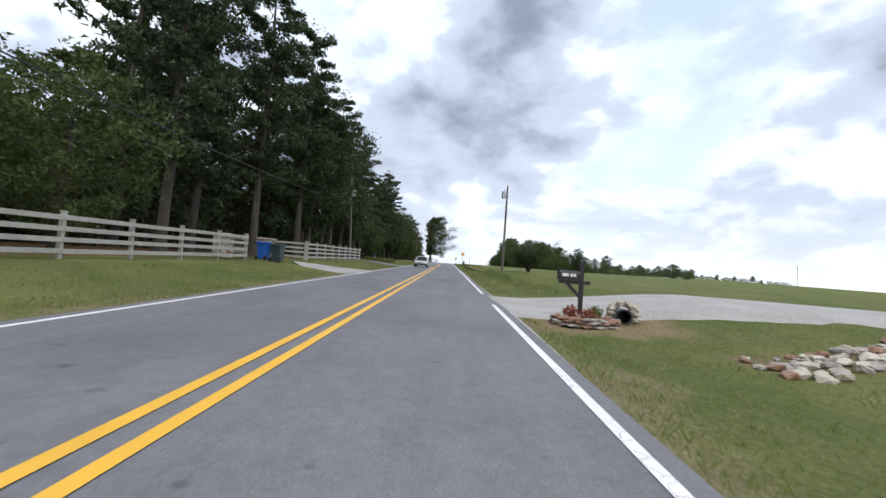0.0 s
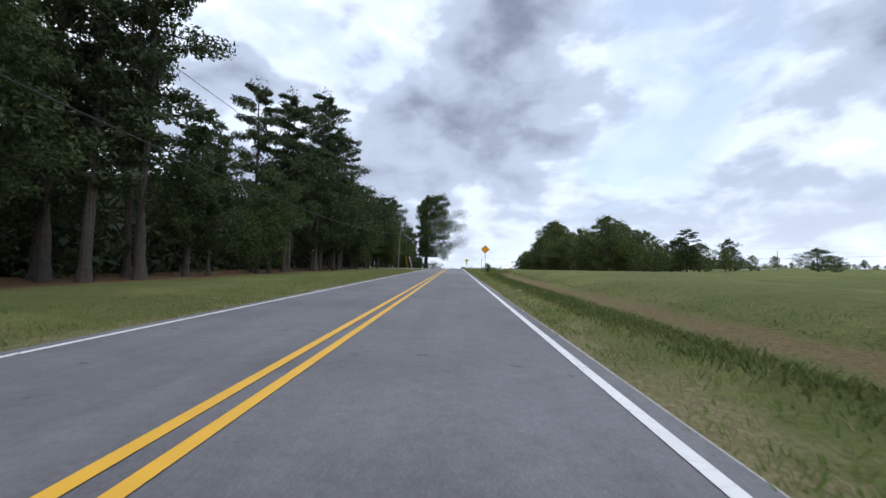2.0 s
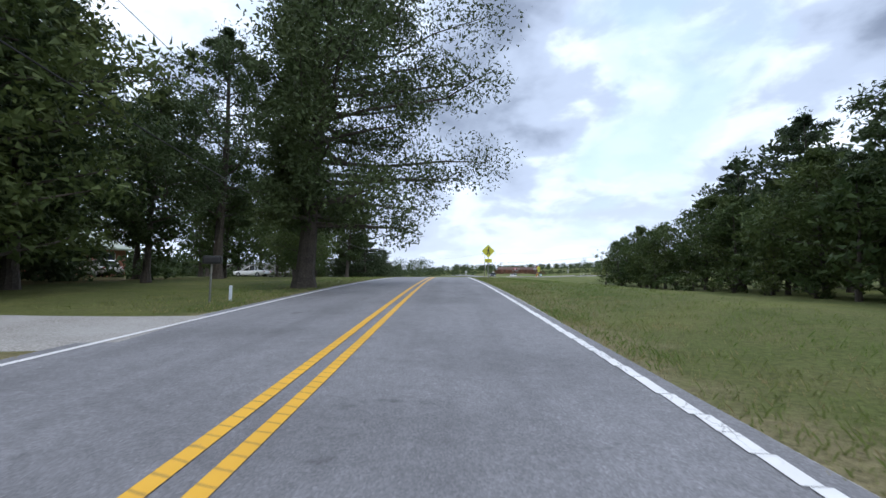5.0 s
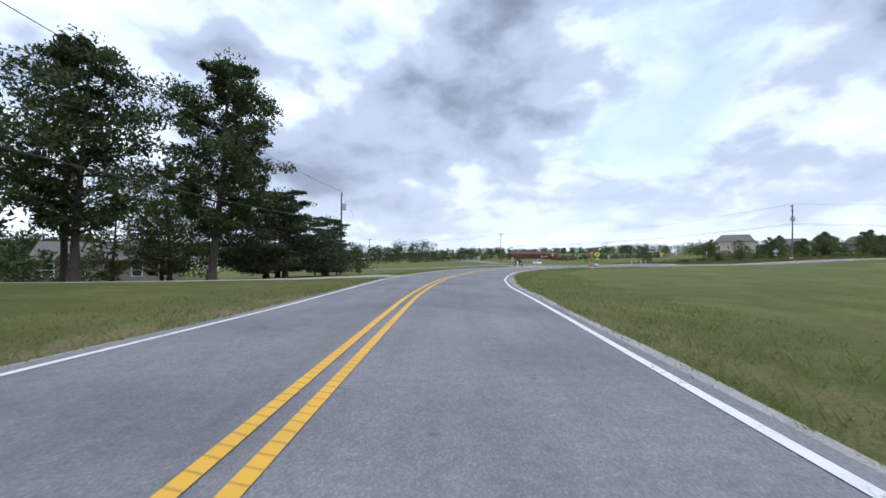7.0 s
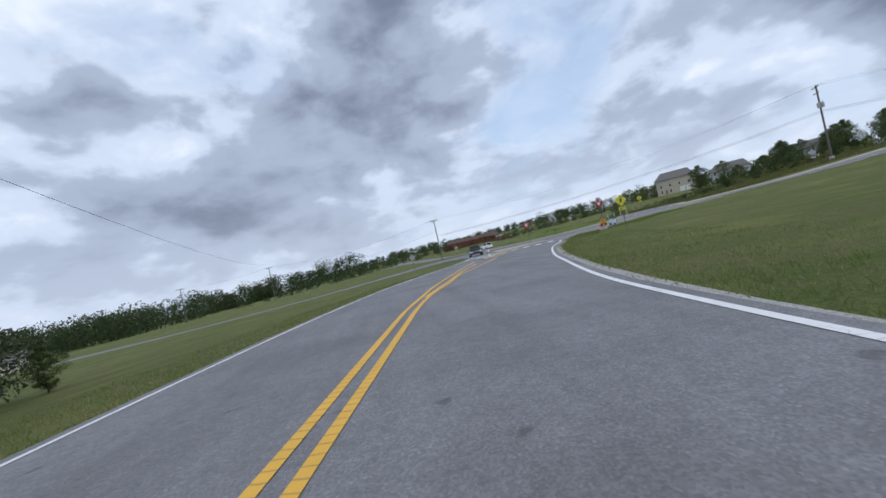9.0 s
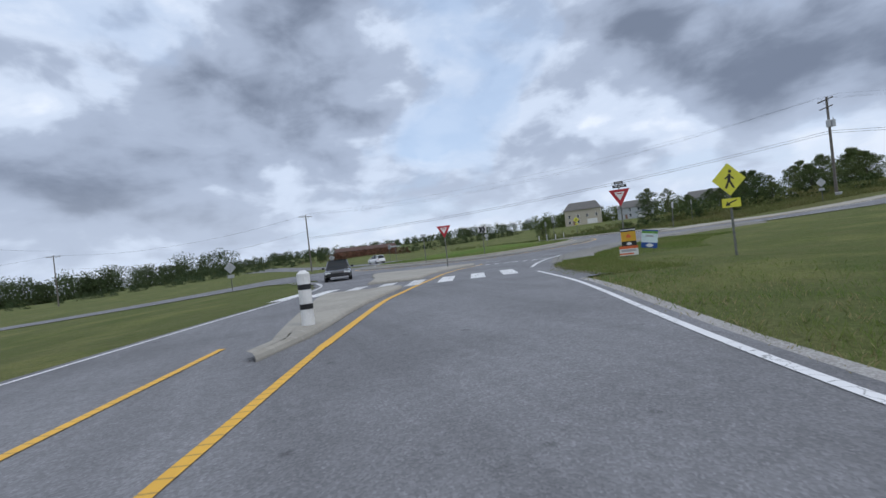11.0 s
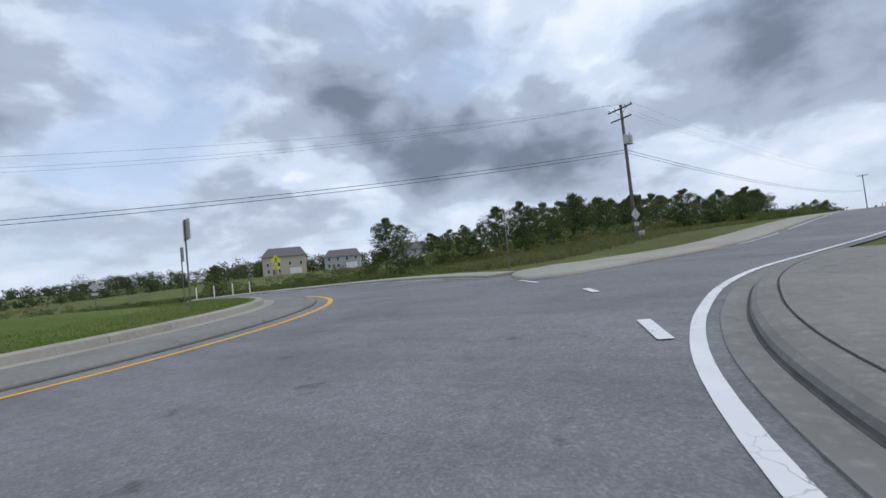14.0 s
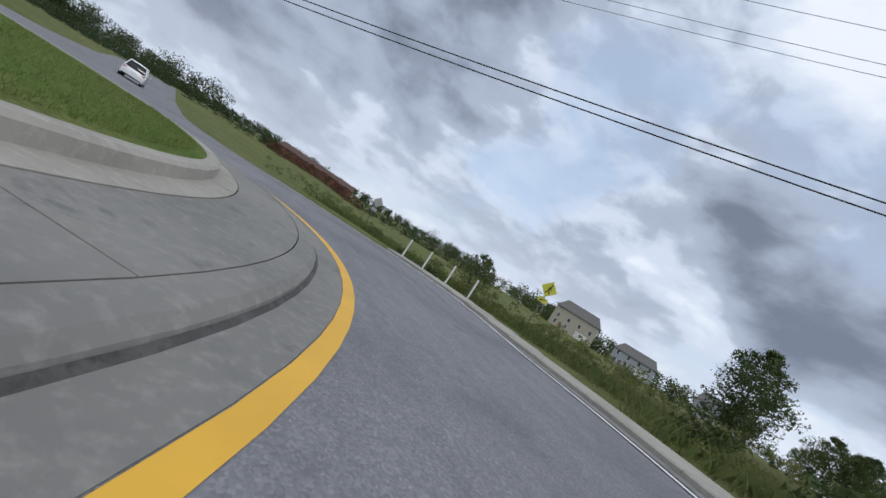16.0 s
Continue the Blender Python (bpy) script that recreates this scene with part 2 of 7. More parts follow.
def paint_material(name, base, worn, cracked=1.0, grooved=False):
    """Road paint, cracked and rubbed through in places to the asphalt; grooved: notched across by the rumble strip."""
    m = bpy.data.materials.new(name)
    m.use_nodes = True
    t = m.node_tree
    p = t.nodes["Principled BSDF"]
    g = t.nodes.new("ShaderNodeNewGeometry")
    pos = g.outputs["Position"]
    wear = ramp(t, noise_tex(t, pos, 9.0, 8.0, 0.7), [(worn, 0.0), (worn + 0.06, 1.0)])
    v = t.nodes.new("ShaderNodeTexVoronoi")
    v.feature = "DISTANCE_TO_EDGE"
    v.inputs["Scale"].default_value = 5.5 if cracked <= 1 else 6.5
    bend = t.nodes.new("ShaderNodeVectorMath")
    bend.operation = "MULTIPLY_ADD"
    wander = t.nodes.new("ShaderNodeTexNoise")
    wander.inputs["Scale"].default_value = 3.0
    wander.inputs["Detail"].default_value = 4.0
    t.links.new(pos, wander.inputs["Vector"])
    t.links.new(wander.outputs["Color"], bend.inputs[0])
    bend.inputs[1].default_value = (0.35, 0.35, 0.0)
    t.links.new(pos, bend.inputs[2])
    t.links.new(bend.outputs[0], v.inputs["Vector"])
    crack = ramp(t, v.outputs["Distance"], [(0.0, min(cracked, 1.0)), (0.03 * max(cracked, 1.0), 0.0)])
    crack = mix(t, 1.0, crack, ramp(t, noise_tex(t, pos, 0.8, 2.0), [(0.45 - 0.07 * (cracked > 1), 0.0), (0.6 - 0.07 * (cracked > 1), 1.0)]), "MULTIPLY")
    c = mix(t, ramp(t, noise_tex(t, pos, 1.7, 4.0), [(0.3, 0.0), (0.8, 0.35)]), base, tuple(0.55 * a for a in base))
    c = mix(t, wear, c, (0.12, 0.12, 0.125))
    c = mix(t, crack, c, (0.1, 0.1, 0.1))
    if grooved:
        turn = t.nodes.new("ShaderNodeMapping")
        turn.inputs["Rotation"].default_value = (0, 0, radians(20))
        t.links.new(pos, turn.inputs["Vector"])
        w = t.nodes.new("ShaderNodeTexWave")
        w.bands_direction = "Y"
        w.inputs["Scale"].default_value = 1.9
        w.inputs["Distortion"].default_value = 1.2
        w.inputs["Detail"].default_value = 3.0
        w.inputs["Detail Scale"].default_value = 2.0
        t.links.new(turn.outputs[0], w.inputs["Vector"])
        c = mix(t, ramp(t, w.outputs[0], [(0.93, 0.0), (0.995, 0.6)]), c, (0.17, 0.12, 0.05))
    t.links.new(c, p.inputs["Base Color"])
    p.inputs["Roughness"].default_value = 0.6
    return m


def grass_material(name, green, pale, straw, patches=()):
    """Turf: green and straw patches; bare or littered ground in ragged fields. patches: (x0, x1, y0, y1, edge, weight, colour, colour)."""
    m = bpy.data.materials.new(name)
    m.use_nodes = True
    t = m.node_tree
    p = t.nodes["Principled BSDF"]
    g = t.nodes.new("ShaderNodeNewGeometry")
    pos = g.outputs["Position"]
    c = mix(t, ramp(t, noise_tex(t, pos, 0.11, 5.0, 0.6), [(0.35, 0.0), (0.65, 1.0)]), green, pale)
    c = mix(t, ramp(t, noise_tex(t, pos, 0.7, 5.0, 0.65), [(0.4, 0.0), (0.7, 0.65)]), c, straw)
    c = mix(t, ramp(t, noise_tex(t, pos, 0.24, 3.0, 0.5), [(0.5, 0.0), (0.72, 0.55)]), c, (0.2, 0.2, 0.07))
    c = mix(t, ramp(t, noise_tex(t, pos, 2.6, 4.0, 0.6), [(0.55, 0.0), (0.75, 0.55)]), c, tuple(0.55 * v for v in green))
    if patches:
        xyz = t.nodes.new("ShaderNodeSeparateXYZ")
        t.links.new(pos, xyz.inputs[0])
        r1 = calc(t, "SUBTRACT", noise_tex(t, pos, 0.5, 6.0, 0.65), 0.5)
        r2 = calc(t, "SUBTRACT", noise_tex(t, pos, 3.1, 4.0, 0.6), 0.5)
        fine = noise_tex(t, pos, 11.0, 5.0, 0.7)
    for x0, x1, y0, y1, edge, weight, ca, cb in patches:
        rag = calc(t, "ADD", calc(t, "MULTIPLY", r1, 4.5 * edge), calc(t, "MULTIPLY", r2, 2.0 * edge))
        px, py = calc(t, "ADD", xyz.outputs[0], rag), calc(t, "ADD", xyz.outputs[1], rag)
        f = weight
        for v, lo, sign in ((px, x0, 1), (px, x1, -1), (py, y0, 1), (py, y1, -1)):
            f = calc(t, "MULTIPLY", calc(t, "DIVIDE", calc(t, "SUBTRACT", v, lo), sign * edge, None, True), f)
        c = mix(t, f, c, mix(t, ramp(t, fine, [(0.35, 0.0), (0.65, 1.0)]), ca, cb))
    c = mix(t, 1.0, c, ramp(t, noise_tex(t, pos, 14.0, 4.0, 0.7), [(0.25, 0.5), (0.5, 1.0), (0.8, 1.5)]), "MULTIPLY")
    t.links.new(c, p.inputs["Base Color"])
    p.inputs["Roughness"].default_value = 0.95
    p.inputs["Specular IOR Level"].default_value = 0.1
    b = t.nodes.new("ShaderNodeBump")
    b.inputs["Strength"].default_value = 0.9
    b.inputs["Distance"].default_value = 0.06
    t.links.new(noise_tex(t, pos, 22.0, 4.0, 0.7), b.inputs["Height"])
    t.links.new(b.outputs[0], p.inputs["Normal"])
    return m


STRAW, DUST = (0.25, 0.21, 0.125), (0.19, 0.165, 0.095)
LITTER, NEEDLES = (0.17, 0.095, 0.055), (0.1, 0.06, 0.038)
ASPHALT = asphalt_material("asphalt", (0.185, 0.185, 0.2), 75.0, 0.8)
ASPHALT_DARK = asphalt_material("dark asphalt", (0.142, 0.142, 0.155), 90.0, 0.6)
ASPHALT_OLD = asphalt_material("asphalt coarse", (0.172, 0.172, 0.182), 55.0, 0.7)
YELLOW = paint_material("yellow paint", (0.72, 0.4, 0.035), 0.68, 0.0)
YELLOW_CUT = paint_material("grooved yellow paint", (0.72, 0.4, 0.035), 0.66, 0.0, True)
WHITE = paint_material("white paint", (0.72, 0.72, 0.73), 0.66)
WHITE_CRACKED = paint_material("cracked white paint", (0.72, 0.72, 0.72), 0.64, 1.3)
WHITE_OLD = paint_material("worn white paint", (0.6, 0.6, 0.6), 0.55)
GRASS = grass_material("turf", (0.082, 0.11, 0.03), (0.118, 0.132, 0.048), (0.15, 0.145, 0.064), (
    (2.6, 4.5, -60, 150, 0.7, 0.75, STRAW, DUST), (-4.6, -2.6, -60, 200, 0.6, 0.7, STRAW, DUST), (4.0, 5.2, 150, 235, 0.6, 0.4, STRAW, DUST),
    (-80, -10.4, -40, 53, 1.2, 0.85, LITTER, NEEDLES), (-80, -13.6, 60, 139, 1.2, 0.9, LITTER, NEEDLES), (-14, -5, 51, 57, 1.0, 0.7, LITTER, NEEDLES), (-80, -17, 139, 176, 2.0, 0.5, LITTER, NEEDLES),
    (6.1, 7.8, 64, 116, 0.6, 0.85, (0.2, 0.14, 0.08), (0.12, 0.095, 0.05)), (3.7, 7.6, 10.4, 13.6, 0.5, 0.9, (0.27, 0.2, 0.12), (0.19, 0.14, 0.085)),
    (59, 150, 284, 330, 1.5, 0.75, (0.085, 0.095, 0.032), (0.13, 0.115, 0.05)), (64, 150, 276, 286, 1.5, 0.7, (0.085, 0.095, 0.032), (0.13, 0.115, 0.05)),
    (7.0, 12.4, 8.2, 9.9, 0.4, 0.8, (0.24, 0.18, 0.11), (0.15, 0.12, 0.075))))
LAWN = grass_material("lawn", (0.08, 0.14, 0.022), (0.11, 0.165, 0.034), (0.14, 0.145, 0.055))
CONCRETE = material("concrete", (0.33, 0.31, 0.27), 0.9, vary=[(0.6, 6, 0.4, 0.7, (0.25, 0.235, 0.205)), (8, 5, 0.5, 0.75, (0.38, 0.36, 0.32))], bump=0.25, bump_scale=60)
CONCRETE_DARK = material("grey concrete", (0.215, 0.208, 0.19), 0.9, vary=[(0.5, 6, 0.4, 0.7, (0.155, 0.152, 0.142)), (9, 5, 0.5, 0.8, (0.265, 0.255, 0.235)), (2.2, 6, 0.6, 0.72, (0.12, 0.118, 0.112))], bump=0.25, bump_scale=60)
GRAVEL = material("gravel", (0.3, 0.29, 0.28), 0.95, vary=[(0.7, 5, 0.4, 0.65, (0.2, 0.185, 0.165)), (35, 4, 0.4, 0.65, (0.42, 0.41, 0.4))], bump=0.8, bump_scale=45)
MULCH = material("pine straw", (0.16, 0.07, 0.035), 0.95, vary=[(0.9, 5, 0.4, 0.7, (0.1, 0.055, 0.03)), (25, 4, 0.5, 0.7, (0.24, 0.12, 0.06))], bump=0.8, bump_scale=30)
BARK = material("bark", (0.062, 0.052, 0.043), 0.95, vary=[(2.5, 6, 0.4, 0.7, (0.035, 0.03, 0.026)), (18, 4, 0.5, 0.7, (0.1, 0.085, 0.07))], bump=1.0, bump_scale=14)
POLE_WOOD = material("weathered pole", (0.14, 0.125, 0.11), 0.9, vary=[(1.5, 6, 0.4, 0.7, (0.09, 0.08, 0.072)), (20, 4, 0.5, 0.7, (0.19, 0.17, 0.15))], bump=0.5, bump_scale=25)
FENCE_WOOD = material("grey weathered boards", (0.36, 0.35, 0.32), 0.9, vary=[(2, 6, 0.4, 0.7, (0.26, 0.25, 0.225)), (24, 5, 0.5, 0.7, (0.43, 0.42, 0.39))], bump=0.5, bump_scale=30)
STEEL = material("galvanised steel", (0.42, 0.43, 0.44), 0.5, 0.7, vary=[(6, 4, 0.4, 0.7, (0.3, 0.31, 0.32))])
STEEL_DARK = material("dull steel post", (0.13, 0.14, 0.13), 0.6, 0.4, vary=[(9, 4, 0.4, 0.7, (0.2, 0.19, 0.17))])
WIRE = material("wire", (0.03, 0.03, 0.032), 0.6)
BLACK = material("black paint", (0.012, 0.012, 0.013), 0.5, vary=[(6, 4, 0.45, 0.7, (0.025, 0.025, 0.026))])
PINE = leaf_material("pine needles", (0.024, 0.04, 0.02), (0.055, 0.082, 0.036), (0.064, 0.08, 0.03), 0.2)
OAK = leaf_material("oak leaves", (0.028, 0.048, 0.02), (0.06, 0.095, 0.035), (0.072, 0.092, 0.03), 0.25)
BROAD = leaf_material("mixed leaves", (0.035, 0.062, 0.02), (0.085, 0.125, 0.04), (0.12, 0.14, 0.04), 0.3)
WEED = leaf_material("weeds", (0.09, 0.13, 0.035), (0.17, 0.21, 0.07), (0.24, 0.21, 0.09), 0.5)
BLADE = leaf_material("grass blades", (0.12, 0.19, 0.04), (0.2, 0.26, 0.07), (0.26, 0.25, 0.1), 0.5)
THATCH = leaf_material("mown thatch", (0.15, 0.1, 0.055), (0.26, 0.19, 0.11), (0.2, 0.15, 0.07), 0.3)
DRYBLADE = leaf_material("dry grass", (0.28, 0.24, 0.12), (0.42, 0.36, 0.2), (0.34, 0.3, 0.14), 0.5)


def smooth(u):
    u = min(1.0, max(0.0, u))
    return u * u * (3 - 2 * u)


def road_z(y):
    """The road climbs to a crest, then lies level as far as the roundabout."""
    k = 0.0385 / 38.0
    if y >= 190:
        return 0.0
    if y >= 152:
        return -0.5 * k * (190 - y) ** 2
    return -0.5 * k * 38.0 ** 2 - 0.0385 * (152 - y)


CENTRE = [(0, -90), (0, 60), (0, 185), (-0.02, 194), (0.0, 198.5), (0.14, 202.5), (0.345, 206.5), (0.56, 209), (0.78, 212), (1.28, 215.8), (1.62, 218.2), (1.95, 220.2), (2.46, 223.4), (2.95, 226.4), (3.45, 229.5), (3.95, 232.5), (4.6, 235.5), (6.6, 243), (9.6, 251), (13.8, 262), (17, 269)]
RING = Vector((34.6, 298.9))


def centre_x(y):
    for (xa, ya), (xb, yb) in zip(CENTRE, CENTRE[1:]):
        if ya <= y <= yb:
            return xa + (xb - xa) * (y - ya) / (yb - ya)
    return 0.0 if y < 0 else 17.0


def land(x, y):
    """Height of the ground."""
    z = road_z(max(y, -400.0)) - 0.06
    fade = 1 - smooth((y - 140) / 50)
    if x > 0:
        z += 0.6 * smooth((x - 4.3) / 6.0) * fade
    else:
        z += (0.07 + 0.4 * (1 - smooth((y - 50) / 30))) * smooth((-x - 4.3) / 5.0) * fade
    if x > 4:  # roadside ditch, culvert swale, and the low ground before the wood
        z -= 0.34 * math.exp(-((x - 7.2) / 1.3) ** 2) * smooth((y - 54) / 12) * (1 - smooth((y - 98) / 16))
        z -= 0.55 * math.exp(-((x - 8.6) / 3.2) ** 2) * smooth((12.8 - y) / 2.5) * smooth((y + 30) / 20)
        z -= 0.95 * smooth((x - 5) / 13) * smooth((y - 112) / 30) * (1 - smooth((y - 188) / 22)) * (1 - smooth((x - 32) / 26))
    away = math.hypot(x - 35, y - 299)
    if y > 299 and x > -120:
        z += 0.03 * max(0.0, min(away, 420) - 70) * smooth((x + 120) / 140) * smooth((y - 299) / 60) * (1 - smooth((x - 200) / 90))
    out = centre_x(y) - 6.0 - x
    if y > 195 and out > 0:
        z -= 3.5 * (1 - math.exp(-out * 0.02)) * smooth((y - 195) / 35)
    if x > 28 and y > 190:
        rise = 0.032 * (x - 28) ** 2 / 8 if x < 32 else 0.032 * (min(x, 150) - 30)
        rise += 0.75 * smooth((x - 58) / 22) - 1.9 * smooth((y - 312) / 38) * smooth((x - 50) / 20) - 0.002 * min(max(0, y - 276), 40) * smooth((x - 28) / 8)
        z += rise * smooth((y - 212) / 45)
    return z


def link(name, bm, mats, parent=None, label="", flat=False):
    me = bpy.data.meshes.new(name)
    bm.to_mesh(me)
    bm.free()
    for m in mats if isinstance(mats, (list, tuple)) else (mats,):
        me.materials.append(m)
    ob = new(name, me)
    if parent is not None:
        ob.parent = parent
    return tagged(ob, label) if label else ob


def part(name, bm, mat, parent, label=""):
    return link(name, bm, mat, parent, label)


def raw(name, verts, faces, mat, parent=None):
    """A mesh from arrays."""
    me = bpy.data.meshes.new(name)
    me.from_pydata(verts, [], faces)
    me.materials.append(mat)
    ob = new(name, me)
    if parent is not None:
        ob.parent = parent
    return ob


def spread(points, step):
    """Points at even steps along a smooth curve through the given ones."""
    pts = [Vector(p).to_3d() if len(p) == 2 else Vector(p) for p in points]
    out = []
    for i in range(len(pts) - 1):
        a, b, c, d = pts[max(i - 1, 0)], pts[i], pts[i + 1], pts[min(i + 2, len(pts) - 1)]
        run = (c - b).length
        ma = (c - a) * (run / (run + (b - a).length))
        mb = (d - b) * (run / (run + (d - c).length))
        n = max(1, int(run / step))
        for k in range(n):
            s = k / n
            out.append((2 * s ** 3 - 3 * s * s + 1) * b + (s ** 3 - 2 * s * s + s) * ma + (3 * s * s - 2 * s ** 3) * c + (s ** 3 - s * s) * mb)
    out.append(pts[-1])
    return out


def aside(line, off):
    """The line moved sideways, to the right of its run."""
    out = []
    for i, p in enumerate(line):
        d = line[min(i + 1, len(line) - 1)] - line[max(i - 1, 0)]
        d.normalize()
        out.append(p + Vector((d.y, -d.x, 0)) * off)
    return out


def ribbon(name, left, right, lift, mat, cols=1, dip=(0.0, 0.0)):
    """A strip between two lines with as many points, laid over the ground; dip sinks its two edges."""
    verts, faces = [], []
    w = cols + 1
    for a, b in zip(left, right):
        for k in range(w):
            p = a.lerp(b, k / cols)
            verts.append((p.x, p.y, land(p.x, p.y) + lift - (dip[0] if k == 0 else dip[1] if k == cols else 0)))
    for i in range(len(left) - 1):
        for k in range(cols):
            j = i * w + k
            faces.append((j, j + 1, j + w + 1, j + w))
    return raw(name, verts, faces, mat)


def stripe(name, line, width, mat, lift, parent=None):
    a, b = aside(line, -width / 2), aside(line, width / 2)
    return ribbon(name, a, b, lift, mat)


def flat_z(name, outline, lift, mat, label=""):
    """A level patch with the given outline, fitted to the ground."""
    bm = bmesh.new()
    vs = [bm.verts.new((x, y, land(x, y) + lift)) for x, y in outline]
    f = bm.faces.new(vs)
    bmesh.ops.triangulate(bm, faces=[f])
    return link(name, bm, mat)


# ---- the ground, one sheet to the horizon
def steps():
    def line(*runs):
        out = []
        for a, b, s in runs:
            n = max(1, round((b - a) / s))
            out += [a + (b - a) * i / n for i in range(n)]
        return out
    xs = line((-3000, -600, 400), (-600, -160, 40), (-160, -40, 8), (-40, 70, 1.6), (70, 170, 6), (170, 600, 40), (600, 3000, 400)) + [3000]
    ys = line((-3000, -600, 400), (-600, -90, 40), (-90, -12, 5), (-12, 335, 2.0), (335, 460, 8), (460, 900, 40), (900, 3000, 300)) + [3000]
    return xs, ys


xs, ys = steps()
verts = [(x, y, land(x, y) + (0.02 * noise.noise((x * 0.5, y * 0.5, 0)) if abs(x) < 60 else 0)) for y in ys for x in xs]
n = len(xs)
faces = [(j * n + i, j * n + i + 1, (j + 1) * n + i + 1, (j + 1) * n + i) for j in range(len(ys) - 1) for i in range(n - 1)]
ground = tagged(raw("ground", verts, faces, GRASS), "mown green and straw-coloured grass over gently rolling land", "ground", kind="structure")
for p in ground.data.polygons:
    p.use_smooth = True

# ---- carriageways
EDGE_L = [(-3.48, -90), (-3.48, 100), (-3.48, 150), (-3.3, 185), (-2.9, 195), (-2.8, 206), (-2.6, 213), (-1.4, 224), (0.3, 234.5), (2.0, 242), (3.6, 247.5), (6.6, 255), (10, 263), (12.5, 268.7), (14, 274), (14.2, 279), (13.0, 284)]
EDGE_R = [(3.32, -90), (3.32, 50), (3.32, 100), (3.32, 175), (3.5, 187), (3.75, 195), (3.86, 199), (3.97, 204.5), (4.15, 207), (4.36, 209.4), (4.56, 211.6), (4.95, 214.2), (5.33, 216.6), (5.68, 219), (6.55, 223.4), (6.95, 225.6), (7.65, 229), (8.4, 231.8), (9.65, 235.8), (11.6, 241.8), (15.4, 251.5), (19.3, 259.3), (21.33, 264.36)]
EDGE_R2 = [(22.75, 267.0), (23.55, 268.05), (25.1, 269.95), (26.14, 271.05), (27.05, 271.95), (28.2, 272.97), (29.72, 274.1), (31.0, 274.87), (31.75, 275.2), (33.0, 275.78), (34.2, 276.28), (35.33, 276.65), (36.8, 276.93), (38.04, 277.03), (39.65, 277.0), (42.2, 276.7), (44.9, 275.98), (48.3, 274.5), (54, 272.0), (60, 269.6), (72, 265.6), (95, 258), (130, 246)]


def match(line, count):
    """The line again with the given number of points at even steps."""
    acc = [0.0]
    for a, b in zip(line, line[1:]):
        acc.append(acc[-1] + (b - a).length)
    out, k = [], 0
    for i in range(count):
        d = acc[-1] * i / (count - 1)
        while k < len(line) - 2 and acc[k + 1] < d:
            k += 1
        s = (d - acc[k]) / max(acc[k + 1] - acc[k], 1e-6)
        out.append(line[k].lerp(line[k + 1], min(1, max(0, s))))
    return out


left_edge = aside(spread(EDGE_L, 1.5), -0.3)
right_edge = aside(spread(EDGE_R + EDGE_R2[:5], 1.5), 0.25)
la, rb = match(left_edge, 240), match(right_edge, 240)
cut1 = next(i for i, p in enumerate(rb) if p.y > 108)
cut2 = next(i for i, p in enumerate(rb) if p.y > 192)
for name, i, j, mat, label in (("road_1", 0, cut1 + 1, ASPHALT_DARK, "smooth dark grey asphalt country road with two lanes"), ("road_2", cut1, cut2 + 1, ASPHALT, "worn pale grey asphalt country road with two lanes"), ("road_3", cut2, 240, ASPHALT_OLD, "coarse speckled grey asphalt road curving to the roundabout")):
    tagged(ribbon(name, la[i:j], rb[i:j], 0.05, mat, 6), label, "road", kind="structure")


def ring(name, inner, outer, lift, mat, n=120, a0=0.0, a1=360.0):
    verts, faces = [], []
    for i in range(n + 1):
        a = radians(a0 + (a1 - a0) * i / n)
        for r in (inner, (inner + outer) / 2, outer):
            x, y = RING.x + r * math.cos(a), RING.y + r * math.sin(a)
            verts.append((x, y, land(x, y) + lift))
    for i in range(n):
        for k in range(2):
            j = i * 3 + k
            faces.append((j, j + 1, j + 4, j + 3))
    return raw(name, verts, faces, mat)


tagged(ring("road_roundabout", 13.9, 22.4, 0.055, ASPHALT_OLD), "coarse grey asphalt roundabout carriageway", "road", kind="structure")


def leg(name, left, right, lift):
    a, b = spread(left, 2), spread(right, 2)
    n = max(len(a), len(b))
    return tagged(ribbon(name, match(a, n), match(b, n), lift, ASPHALT_OLD, 4), "grey asphalt side road leaving the roundabout", "road", kind="structure")


tagged(flat_z("road_entry", [(14.5, 267.5), (21.6, 265.6), (23.0, 267.4), (24.3, 268.6), (25.7, 270.2), (27.4, 271.8), (29.8, 273.7), (32, 275.0), (32, 279), (26, 280), (20, 283), (17.3, 281), (15.5, 274)], 0.0525, ASPHALT_OLD), "coarse grey asphalt where the road meets the ring", "road", kind="structure")
leg("road_east", [(45, 284), (52, 281.5), (60, 278), (72, 273), (95, 264.5), (135, 251)], [(36, 276.2), (40, 276.8), (46.5, 274.9), (52.8, 272.0), (60, 269.3), (72, 265.3), (95, 257.7), (130, 245.7)], 0.046)
tagged(ribbon("shoulder_4", match(spread([(19.6, 260), (20.6, 262.2), (21.4, 264.4), (22.6, 266.6), (24.0, 268.4), (25.3, 269.9)], 0.5), 24), match(spread([(20.9, 260.2), (21.5, 262.0), (22.3, 264.0), (23.2, 265.8), (24.4, 267.4), (26.2, 269.0)], 0.5), 24), 0.046, ASPHALT_OLD, 6, (0, 0.09)), "crumbling grey asphalt shoulder at the entry corner", "road", kind="structure")
corner_line = spread(EDGE_R2[1:18], 0.5)
tagged(ribbon("road_corner", aside(corner_line, -1.8), aside(corner_line, 1.1), 0.0505, ASPHALT_OLD, 4), "coarse grey asphalt along the entry corner", "road", kind="structure")
